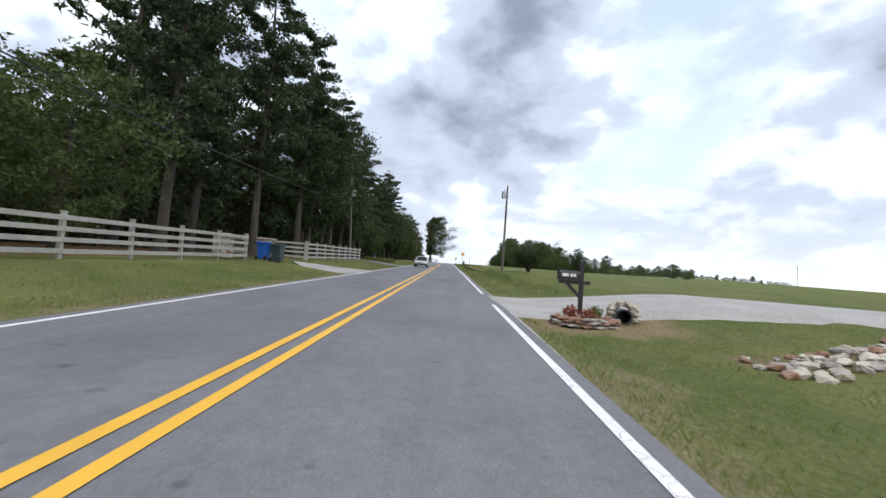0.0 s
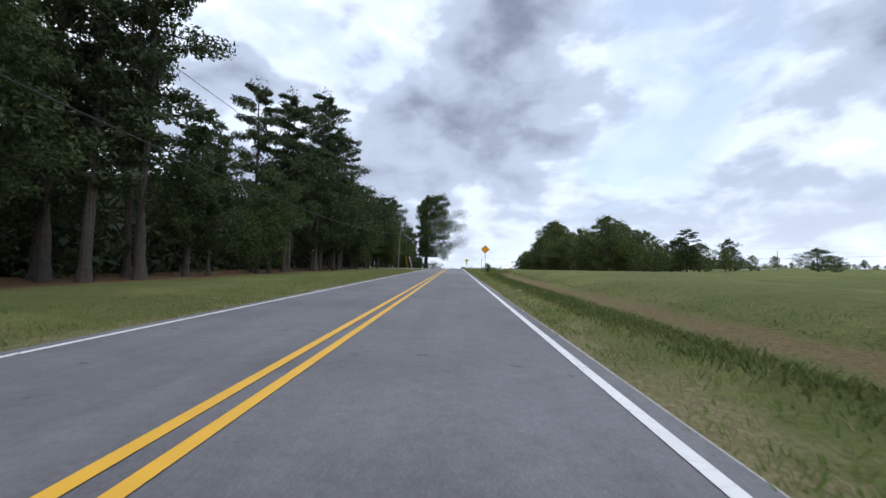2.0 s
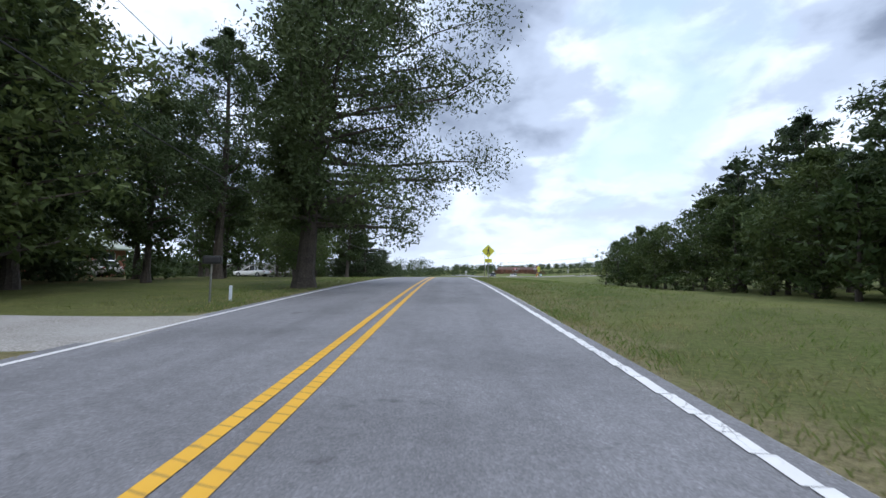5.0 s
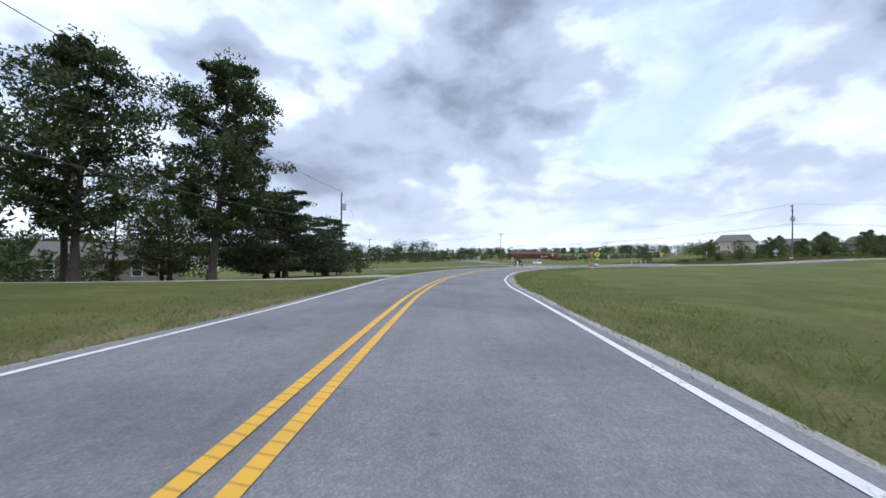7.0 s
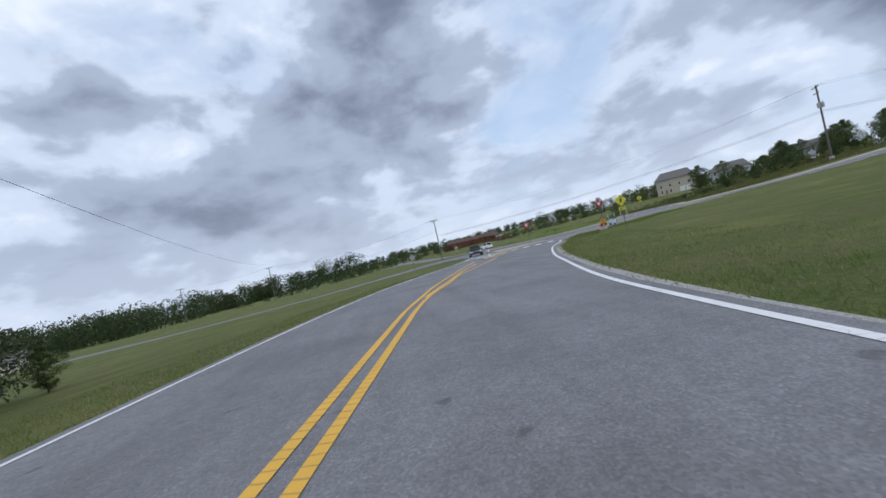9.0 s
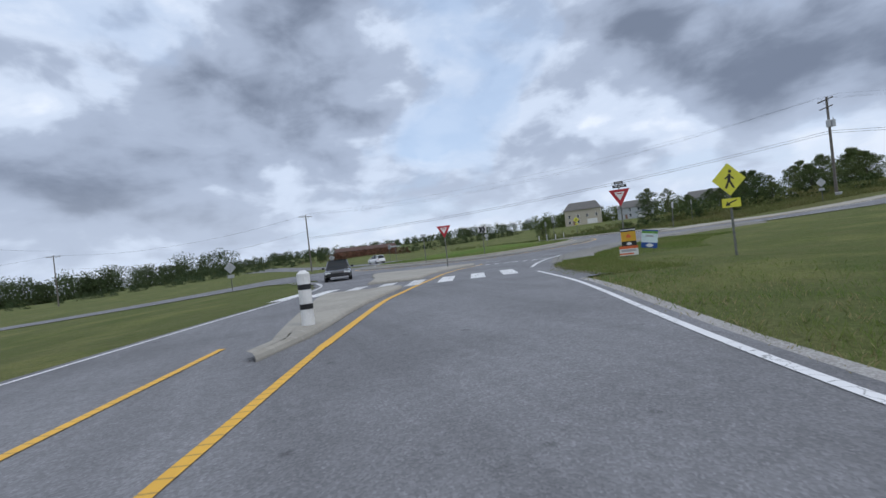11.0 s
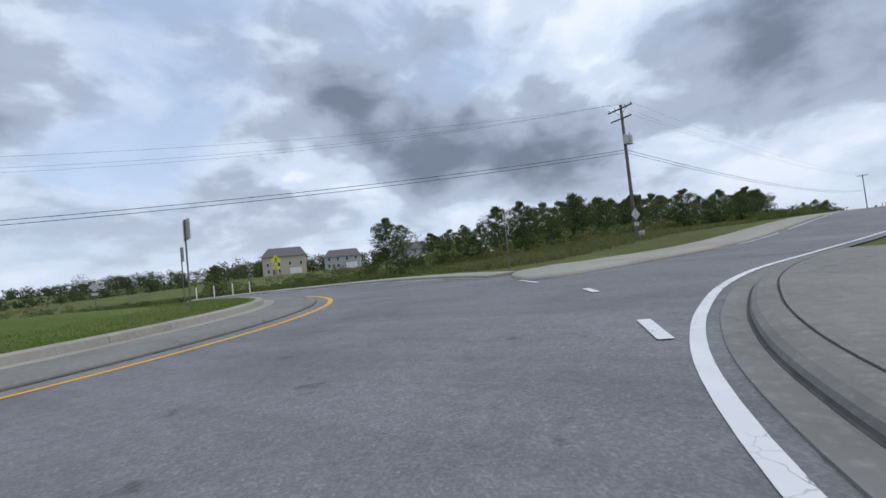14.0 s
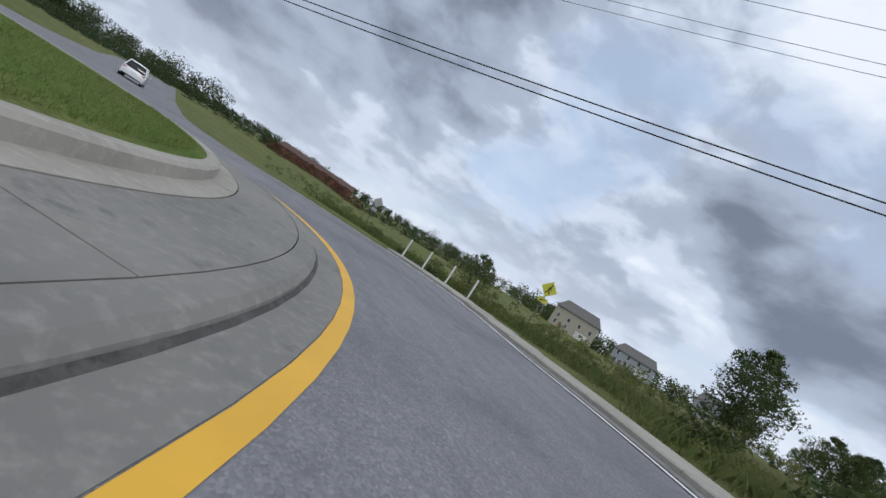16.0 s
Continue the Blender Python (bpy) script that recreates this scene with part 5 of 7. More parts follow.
W = Vector
t1 = pole(-10.3, 55.3, 10.3, "leaning grey timber pole carrying a transformer", (-0.7, 0.2), can=(8.3, -40))[1]
t2 = pole(-9.07, 144.4, 10.1, "grey timber pole beside the lawn with guy wires", (0.45, -0.4), can=(8.3, -30))[1]
t0 = pole(-9.5, -42, 11.0, "grey timber roadside pole", (0, 0))[1]
t3 = pole(-13.0, 240.9, 10.5, "grey timber pole with a transformer near the trees", (0.0, -0.5), can=(8.7, -20))[1]
t4 = pole(8.24, 52.63, 10.05, "straight dark timber pole with a transformer in the field", (0.0, 0.0), can=(9.0, 190), radius=0.15)[1]
p5, t5 = pole(76.0, 282.2, 12.3, "tall timber pole with crossarm and several transformers", (0.15, 0), 2.6, 60, can=(9.0, 200), cans=2, radius=0.17)
t6 = pole(17.85, 333.0, 10.5, "timber pole with crossarm beyond the roundabout", (0, 0), 2.4, 15)[1]
t7 = pole(-34, 372, 11.5, "far timber pole with crossarm", (0, 0), 2.4, 20)[1]
t8 = pole(-62, 372, 11.5, "far timber pole with crossarm", (0, 0), 2.4, 20)[1]
t9 = pole(190, 240, 11.5, "far timber pole with crossarm beside the side road", (0, 0), 2.4, 60)[1]
pole(128, 237, 8, "lone far timber pole in the field", (0, 0))
bm = bmesh.new()
box(bm, 0, 0.16, 0, 2.2, 0.1, 0.12, 0.01, Matrix.Translation((0.13, 0, 11.0)) @ pose(0, 0, 0, 0, 0, 60))
part("crossarm", bm, POLE_WOOD, p5)
for a, b, s in ((t0, t1, 1.5), (t1, t2, 1.6), (t2, t3, 1.6)):
    wire(a + W((0, 0, 0.2)), b + W((0, 0, 0.2)), s)
    wire(a - W((0, 0, 3.2)), b - W((0, 0, 3.4)), s * 1.25, "thick black cable slung between the poles", 0.028)
wire(t3 + W((0, 0, 0.2)), W((-34, 372, 11)), 1.8)
for off in (-1.2, 0.5, 1.2):
    d = W((-0.5, 0.85, 0)) * off
    wire(t5 + d + W((0, 0, 0.1)), t6 + d + W((0, 0, 0.1)), 2.2 + 0.35 * off, r=0.007)
    wire(t5 + d + W((0, 0, 0.1)), t9 + d, 1.5, r=0.006)
for dz in (-4.15, -4.42):
    wire(t5 + W((0, 0, dz)), t6 + W((0, 0, dz)), 1.25, "thick black cable slung between the poles", 0.02)
    wire(t5 + W((0, 0, dz)), t9 + W((0, 0, dz)), 1.6, "thick black cable slung between the poles", 0.02)
wire(t6, t7, 2.0)
wire(t7, t8, 1.0)
wire(t6 - W((0, 0, 3)), t7 - W((0, 0, 3)), 2.0)
# guy wires with guards
for gx, gy, mat, lab in ((-7.6, 147.6, SIGN_AMBER, "yellow plastic guard on a guy wire"), (-6.6, 147.2, SIGN_WHITE, "pale plastic guard on a guy wire")):
    foot = W((gx, gy, land(gx, gy)))
    tip = t2 - W((0, 0, 1.2))
    g = empty("guy_wire", Matrix.Translation(foot), "steel guy wire anchored in the grass with a guard sleeve", "guy wire", "guy wires")
    bm = bmesh.new()
    rod(bm, (0, 0, -0.1), tip - foot, 0.012, n=5)
    part("cable", bm, WIRE, g)
    d = (tip - foot).normalized()
    bm = bmesh.new()
    rod(bm, d * 0.1, d * 2.5, 0.045, n=10)
    part("guard", bm, mat, g, lab)
b = empty("utility_box", on_land(75.4, 281.7), "small grey utility box at the foot of a pole", "utility box")
bm = bmesh.new()
box(bm, 0, 0, 0.3, 0.55, 0.45, 0.6, 0.03)
part("body", bm, SIGN_BACK, b)
bm = bmesh.new()
box(bm, 0, 0, 0.63, 0.6, 0.5, 0.06, 0.02)
part("lid", bm, SIGN_WHITE, b)


# ---- signs
def post(ob, h, mat=STEEL_DARK, w=0.06):
    bm = bmesh.new()
    for cx, cy, sx, sy in ((0, 0.0, w, 0.006), (-w / 2, 0.015, 0.006, 0.035), (w / 2, 0.015, 0.006, 0.035)):
        box(bm, cx, cy + 0.02, (h - 0.4) / 2, sx, sy, h + 0.4)
    return part("post", bm, mat, ob)


def panel(ob, name, outline, mat, y, thick=0.004, label=""):
    bm = bmesh.new()
    plate(bm, outline, thick, None)
    bmesh.ops.translate(bm, verts=bm.verts, vec=(0, y, 0))
    return part(name, bm, mat, ob, label)


def diamond(cz, s):
    return [(0, cz - s), (s, cz), (0, cz + s), (-s, cz)]


def arc_strip(cx, cz, r, w, a0, a1, n=8):
    o = [(cx + (r + w / 2) * math.cos(radians(a0 + (a1 - a0) * i / n)), cz + (r + w / 2) * math.sin(radians(a0 + (a1 - a0) * i / n))) for i in range(n + 1)]
    i_ = [(cx + (r - w / 2) * math.cos(radians(a0 + (a1 - a0) * i / n)), cz + (r - w / 2) * math.sin(radians(a0 + (a1 - a0) * i / n))) for i in range(n, -1, -1)]
    return o + i_


def roundabout_sign(x, y, turn):
    ob = empty("warning_sign", on_land(x, y, turn), "amber diamond sign with three black circling arrows on a post", "road sign", "road signs")
    post(ob, 3.5)
    cz = 2.95
    face = panel(ob, "panel", diamond(cz, 0.56), SIGN_AMBER, -0.012)
    panel(ob, "back", diamond(cz, 0.56), SIGN_BACK, -0.004)
    for k in range(3):
        a = 30 + 120 * k
        bm = bmesh.new()
        plate(bm, arc_strip(0, cz, 0.25, 0.06, a, a + 62), 0.003)
        t = radians(a + 62)
        c, d = Vector((0.25 * math.cos(t), 0.25 * math.sin(t))), Vector((-math.sin(t), math.cos(t)))
        nrm = Vector((math.cos(t), math.sin(t)))
        tri = [c + nrm * 0.085, c + d * 0.13, c - nrm * 0.085]
        plate(bm, [(p.x, cz + p.y) for p in tri], 0.003)
        bmesh.ops.translate(bm, verts=bm.verts, vec=(0, -0.017, 0))
        part("arrow", bm, SIGN_BLACK, face)
    return ob


def walker(face, cz, k):
    """The walking figure sign's plain strokes."""
    for pts in ([(-0.02, 0.18), (0.07, 0.18), (0.05, -0.05), (-0.05, -0.05)], [(0.04, -0.03), (0.17, -0.3), (0.1, -0.3), (-0.02, -0.05)], [(-0.04, -0.03), (-0.16, -0.28), (-0.09, -0.3), (0.02, -0.06)], [(0.03, 0.15), (0.17, 0.02), (0.14, -0.01), (0.02, 0.09)], [(0.0, 0.15), (-0.14, 0.04), (-0.11, 0.0), (0.02, 0.1)]):
        panel(face, "stroke", [(a * k, cz + b * k) for a, b in pts], SIGN_BLACK, -0.018, 0.003)
    panel(face, "stroke", [(0.05 * k + 0.055 * k * math.cos(radians(36 * i)), cz + 0.26 * k + 0.055 * k * math.sin(radians(36 * i))) for i in range(10)], SIGN_BLACK, -0.018, 0.003)


def crossing_sign(x, y, turn, top=3.0, label="yellow-green pedestrian crossing diamond above an arrow plate"):
    ob = empty("crossing_sign", on_land(x, y, turn), label, "road sign", "road signs")
    post(ob, top)
    cz = top - 0.52
    face = panel(ob, "panel", diamond(cz, 0.54), SIGN_LIME, -0.012)
    panel(ob, "back", diamond(cz, 0.54), SIGN_BACK, -0.004)
    walker(face, cz, 1.0)
    z2 = cz - 0.78
    sub = panel(ob, "arrow_plate", [(-0.3, z2 - 0.15), (0.3, z2 - 0.15), (0.3, z2 + 0.15), (-0.3, z2 + 0.15)], SIGN_LIME, -0.012)
    panel(sub, "arrow", [(-0.2, z2 - 0.1), (-0.03, z2 - 0.08), (-0.07, z2 - 0.035), (0.18, z2 + 0.06), (0.16, z2 + 0.1), (-0.1, z2 + 0.0), (-0.13, z2 + 0.05)], SIGN_BLACK, -0.018, 0.003)
    return ob


def yield_sign(x, y, turn, top=2.9, plates=False):
    ob = empty("yield_sign", on_land(x, y, turn), "red and white yield triangle on a dark steel post", "road sign", "road signs")
    post(ob, top + (0.35 if plates else 0.0))
    r = 0.46
    tri = lambda s, dz=0.0: [(0, top - 0.8 + 0.27 * (1 - s) * 2 + dz), (r * s, top - 0.8 + 0.53 + 0.27 * s + dz), (-r * s, top - 0.8 + 0.53 + 0.27 * s + dz)]
    face = panel(ob, "panel", [(0, top - 0.8), (r, top), (-r, top)], SIGN_RED, -0.012)
    panel(ob, "back", [(0, top - 0.8), (r, top), (-r, top)], SIGN_BACK, -0.004)
    panel(face, "field", [(0, top - 0.52), (r * 0.5, top - 0.12), (-r * 0.5, top - 0.12)], SIGN_WHITE, -0.017, 0.003)
    panel(face, "lettering", [(-0.12, top - 0.22), (0.12, top - 0.22), (0.12, top - 0.17), (-0.12, top - 0.17)], SIGN_RED, -0.02, 0.003)
    if plates:
        for k, (w, z, dx) in enumerate(((0.3, top + 0.08, 0.03), (0.2, top + 0.24, 0.0))):
            pl = panel(ob, "street_plate", [(-w + dx, z), (w + dx, z), (w + dx, z + 0.13), (-w + dx, z + 0.13)], SIGN_BLACK, -0.016)
            for i in range(3):
                panel(pl, "lettering", [(-w * 0.7 + dx + i * w * 0.5, z + 0.045), (-w * 0.7 + dx + i * w * 0.5 + w * 0.35, z + 0.045), (-w * 0.7 + dx + i * w * 0.5 + w * 0.35, z + 0.09), (-w * 0.7 + dx + i * w * 0.5, z + 0.09)], SIGN_WHITE, -0.02, 0.003)
    return ob


def chevron_sign(x, y, turn, z0, top=2.4):
    ob = empty("chevron_sign", pose(x, y, z0, 0, 0, turn), "white sign with two black chevrons on a dark post", "road sign", "road signs")
    post(ob, top)
    z = top - 0.62
    face = panel(ob, "panel", [(-0.4, z), (0.4, z), (0.4, top), (-0.4, top)], SIGN_WHITE, -0.012)
    panel(ob, "back", [(-0.4, z), (0.4, z), (0.4, top), (-0.4, top)], SIGN_BACK, -0.004)
    for dx in (-0.35, -0.04):
        panel(face, "chevron", [(dx - 0.03, z + 0.02), (dx + 0.23, z + 0.02), (dx + 0.4, z + 0.31), (dx + 0.23, top - 0.02), (dx - 0.03, top - 0.02), (dx + 0.14, z + 0.31)], SIGN_BLACK, -0.017, 0.003)
    return ob


def guide_sign(x, y, turn, top, w, h, z0, label):
    ob = empty("guide_sign", pose(x, y, z0, 0, 0, turn), label, "road sign", "road signs")
    post(ob, top - 0.02)
    panel(ob, "panel", [(-w / 2, top - h), (w / 2, top - h), (w / 2, top), (-w / 2, top)], SIGN_BACK, -0.012)


guide_sign(25.5, 290.2, -10, 2.6, 0.55, 0.2, 0.35, "narrow grey metal street sign plate on a post")
guide_sign(28.2, 311.5, -10, 2.55, 1.4, 0.2, 0.1, "wide grey metal street sign plate on a post")
roundabout_sign(5.5, 115.83, -2)
crossing_sign(4.75, 176.8, -2, 2.8, "amber and yellow-green crossing diamond far down the road")
crossing_sign(26.1, 259.8, -25, 3.05)
crossing_sign(63.1, 315.0, -25, 3.4)
crossing_sign(20.75, 325.5, 160, 2.6)
yield_sign(22.3, 276.35, -28, 2.85)
yield_sign(27.05, 265.7, -38, 3.15, True)
chevron_sign(30.6, 287.6, -35, 0.42, 2.62)
chevron_sign(40.5, 290.1, 74, 0.7, 2.75)
chevron_sign(43.5, 296.0, 70, 0.7, 2.55)
chevron_sign(26.2, 307.0, 100, 0.35, 2.4)


def plain_back_sign(x, y, turn, top, label):
    ob = empty("road_sign", on_land(x, y, turn), label, "road sign", "road signs")
    post(ob, top)
    panel(ob, "panel", diamond(top - 0.5, 0.54), SIGN_BACK, 0.04)
    panel(ob, "lower_plate", [(-0.3, top - 1.45), (0.3, top - 1.45), (0.3, top - 1.15), (-0.3, top - 1.15)], SIGN_BACK, 0.04)


plain_back_sign(72.0, 281.6, 150, 2.7, "diamond sign seen from its bare metal back")
plain_back_sign(54.6, 334.5, 170, 3.2, "diamond sign seen from its bare metal back")
plain_back_sign(8.0, 294.0, 160, 2.6, "diamond sign seen from its bare metal back")


def edge_sign(x, y, turn, top, label, tilt=0.0):
    ob = empty("road_sign", on_land(x, y, turn) @ pose(0, 0, 0, 0, tilt, 0), label, "road sign", "road signs")
    post(ob, top, w=0.09)
    panel(ob, "panel", [(-0.22, top - 0.6), (0.22, top - 0.6), (0.22, top), (-0.22, top)], SIGN_BACK, -0.012)


edge_sign(51.6, 284.5, 16, 2.9, "leaning sign turned edge-on on a steel post", 6)
edge_sign(62.5, 291.0, 24, 3.0, "small sign on a tall post by the pavement")

# flexible white posts
post_a = empty("marker_post", pose(0, 0, -50), "slim white plastic marker post on a round base", "marker post", "marker posts")
bm = bmesh.new()
rod(bm, (0, 0, 0), (0, 0, 0.05), 0.13, 0.1, 14)
part("base", bm, SIGN_WHITE, post_a)
bm = bmesh.new()
rod(bm, (0, 0, 0.04), (0, 0, 1.0), 0.045, 0.045, 12)
rod(bm, (0, 0, 1.0), (0, 0, 1.04), 0.045, 0.02, 12)
part("tube", bm, SIGN_WHITE, post_a)
for x, y in ((53.5, 312.9), (54.4, 311.9), (55.4, 310.9), (56.3, 309.9)):
    copy_thing(post_a, on_land(x, y, 0, 0.1))
retire([post_a])
nose = empty("island_marker", on_land(12.35, 258.4, -20, 0.13), "white marker post with dark bands at the island nose", "marker post")
bm = bmesh.new()
rod(bm, (0, 0, 0), (0, 0, 1.02), 0.12, 0.12, 16)
rod(bm, (0, 0, 1.02), (0, 0, 1.08), 0.12, 0.05, 16)
part("tube", bm, SIGN_WHITE, nose)
for z in (0.35, 0.72):
    bm = bmesh.new()
    rod(bm, (0, 0, z), (0, 0, z + 0.1), 0.124, 0.124, 16, False)
    part("band", bm, SIGN_BLACK, nose)


def yard_sign(x, y, turn, w, h, z, bands, label, tilt=0.0):
    """A printed board on two wire legs."""
    ob = empty("yard_sign", on_land(x, y, turn) @ pose(0, 0, 0, 0, tilt, 0), label, "yard sign", "yard signs")
    for s in (-0.3, 0.3):
        bm = bmesh.new()
        rod(bm, (w * s, 0, -0.2), (w * s, 0, z + 0.1), 0.008, n=6)
        part("leg", bm, STEEL_DARK, ob)
    bm = bmesh.new()
    plate(bm, [(-w / 2, z), (w / 2, z), (w / 2, z + h), (-w / 2, z + h)], 0.02)
    board = part("board", bm, SIGN_WHITE, ob)
    for x0, x1, z0, z1, mat in bands:
        panel(board, "print", [(x0 * w, z + z0 * h), (x1 * w, z + z0 * h), (x1 * w, z + z1 * h), (x0 * w, z + z1 * h)], mat, -0.0125, 0.004)
    return board


SIGN_BLUE = plain("print blue", (0.02, 0.07, 0.28), 0.45)
SIGN_GREEN = plain("print green", (0.12, 0.3, 0.05), 0.45)
SIGN_ORANGE = plain("print orange", (0.62, 0.13, 0.04), 0.45)
SIGN_GOLD = plain("print gold", (0.6, 0.34, 0.03), 0.45)
PALE_BLUE = plain("print pale blue", (0.62, 0.72, 0.74), 0.45)


def blob(board, cx, cz, r, mat):
    panel(board, "arrow_mark", [(cx + r * math.cos(radians(45 * i)) * (1.25 if i % 4 == 0 else 0.9), cz + 0.7 * r * math.sin(radians(45 * i))) for i in range(8)], mat, -0.017, 0.003)


b = yard_sign(26.85, 265.25, -40, 0.62, 0.82, 0.5, [(-0.5, 0.5, 0.27, 0.8, SIGN_GOLD), (-0.5, 0.5, 0.0, 0.27, SIGN_BLACK), (-0.5, 0.5, 0.8, 0.87, SIGN_BLACK), (-0.5, 0.5, 0.93, 1.0, SIGN_BLACK)], "tall gold and black printed yard sign in the grass")
blob(b, 0.0, 0.61, 0.1, SIGN_WHITE)
panel(b, "emblem", [(-0.1, 0.88), (0.1, 0.88), (0.1, 0.96), (0.02, 1.04), (-0.06, 1.02), (-0.1, 0.96)], SIGN_ORANGE, -0.017, 0.003)
b = yard_sign(26.6, 265.05, -38, 0.78, 0.42, 0.1, [(-0.5, 0.5, 0.72, 1.0, SIGN_ORANGE), (-0.5, 0.25, 0.1, 0.26, SIGN_ORANGE), (-0.4, 0.38, 0.4, 0.62, SIGN_BACK)], "low orange and white printed yard sign in the grass")
b = yard_sign(27.6, 264.95, -44, 0.66, 0.82, 0.32, [(-0.5, 0.5, 0.0, 0.3, SIGN_BLUE), (-0.5, 0.5, 0.3, 0.8, PALE_BLUE), (-0.5, 0.5, 0.8, 0.93, SIGN_GREEN), (-0.5, 0.5, 0.93, 1.0, SIGN_BLUE)], "blue, white and green printed yard sign leaning over", 9)
blob(b, 0.02, 0.44, 0.13, SIGN_WHITE)
panel(b, "emblem", [(-0.2, 0.82), (0.2, 0.82), (0.12, 0.9), (-0.12, 0.9)], SIGN_BACK, -0.017, 0.003)


# ---- along the country road
def drive(name, pts, w0, w1, mat, label, lift=0.05):
    line = spread(pts, 1.2)
    n = len(line)
    a = [p - (q - p) * ((w0 + (w1 - w0) * i / n) / 2 + 0.35 * noise.noise((i * 0.45, w1, 5.2))) for i, (p, q) in enumerate(zip(line, aside(line, 1.0)))]
    b = [p + (q - p) * ((w0 + (w1 - w0) * i / n) / 2 + 0.35 * noise.noise((i * 0.45, w0, 2.2))) for i, (p, q) in enumerate(zip(line, aside(line, 1.0)))]
    return tagged(ribbon(name, a, b, lift, mat, 8, (0.09, 0.09)), label, "driveway", kind="structure")


drive("driveway_1", [(3.5, 15.2), (6, 15.2), (12, 14.2), (24, 12), (50, 7), (90, 0)], 6.4, 4.6, GRAVEL, "grey gravel driveway opening onto the road", 0.06)
drive("driveway_2", [(-3.4, 30.3), (-4.6, 30.2), (-6.2, 29.2), (-7.6, 28.3)], 9.6, 0.3, GRAVEL, "pale gravel driveway through the gate")
drive("driveway_3", [(-3.5, 58.4), (-7, 58.8), (-14, 59.4), (-30, 60)], 5.0, 3.4, ASPHALT, "dark asphalt driveway under the trees")
drive("driveway_4", [(-3.4, 148.6), (-8, 148.2), (-18, 148.8), (-34, 151)], 4.0, 2.2, GRAVEL, "pale gravel driveway beside the lawn")
drive("driveway_5", [(-2.9, 217.5), (-7, 214.5), (-14, 212.6), (-24, 210.5), (-50, 208)], 3.6, 2.4, CONCRETE, "pale concrete driveway across the lawn")
# fences
def fence(x0, y0, x1, y1, bays, label):
    """Posts with four rails each bay, following the ground."""
    ob = empty("fence", pose(0, 0, 0), label, "fence", "roadside fences")
    a, b = W((x0, y0, 0)), W((x1, y1, 0))
    d = (b - a).normalized()
    turn = math.degrees(math.atan2(d.y, d.x))
    rr = random.Random(int(y0) + 5)
    for i in range(bays + 1):
        p = a.lerp(b, i / bays)
        bm = bmesh.new()
        box(bm, 0, 0, 0.62, 0.13, 0.13, 1.5, 0.012)
        box(bm, 0, 0, 1.385, 0.16, 0.16, 0.035, 0.01)
        ps = part("post", bm, FENCE_WOOD, ob)
        ps.matrix_basis = pose(p.x, p.y, land(p.x, p.y), rr.uniform(-2, 2), rr.uniform(-2, 2), turn)
        if i == bays:
            break
        q = a.lerp(b, (i + 1) / bays)
        za, zb = land(p.x, p.y), land(q.x, q.y)
        for h in (0.22, 0.55, 0.88, 1.2):
            bm = bmesh.new()
            L_ = math.hypot((q - p).length, zb - za)
            box(bm, L_ / 2, 0, 0, L_ - 0.01, 0.04, 0.145, 0.006)
            rl = part("rail", bm, FENCE_WOOD, ob)
            rl.matrix_basis = pose(p.x, p.y, za + h + rr.uniform(-0.015, 0.015), 0, -math.degrees(math.atan2(zb - za, (q - p).length)), turn) @ Matrix.Translation((0, -0.08, 0))
    return ob


fence(-10.2, -17, -9.2, 25.0, 15, "weathered grey four-rail timber fence along the lawn")
fence(-8.8, 34.2, -8.8, 53.5, 8, "weathered grey four-rail timber fence along the lawn")
fence(-15.3, 34.9, -8.95, 34.2, 2, "short return of grey timber fence beside the gate pillar")

STONE = material("stone facing", (0.34, 0.31, 0.28), 0.9, vary=[(3, 5, 0.4, 0.65, (0.22, 0.2, 0.19)), (7, 4, 0.5, 0.7, (0.42, 0.36, 0.31))], bump=0.8, bump_scale=12)
RED_STONE = material("red-brown stone", (0.24, 0.13, 0.09), 0.9, vary=[(4, 5, 0.4, 0.65, (0.15, 0.085, 0.065)), (9, 4, 0.5, 0.7, (0.34, 0.24, 0.18))], bump=0.8, bump_scale=14)
PALE_STONE = material("pale rubble stone", (0.45, 0.41, 0.34), 0.9, vary=[(3, 5, 0.4, 0.65, (0.3, 0.25, 0.19)), (9, 4, 0.5, 0.7, (0.56, 0.53, 0.47))], bump=0.6, bump_scale=14)


def rock(bm, rr, x, y, z, sx, sy, sz, turn):
    m = Matrix.Translation((x, y, z)) @ Euler((rr.uniform(-0.3, 0.3), rr.uniform(-0.3, 0.3), turn)).to_matrix().to_4x4() @ Matrix.Diagonal((sx, sy, sz, 1))
    vs = bmesh.ops.create_icosphere(bm, subdivisions=1, radius=0.5, matrix=m)["verts"]
    for v in vs:
        v.co += Vector((rr.uniform(-1, 1) * sx, rr.uniform(-1, 1) * sy, rr.uniform(-1, 1) * sz)) * 0.1


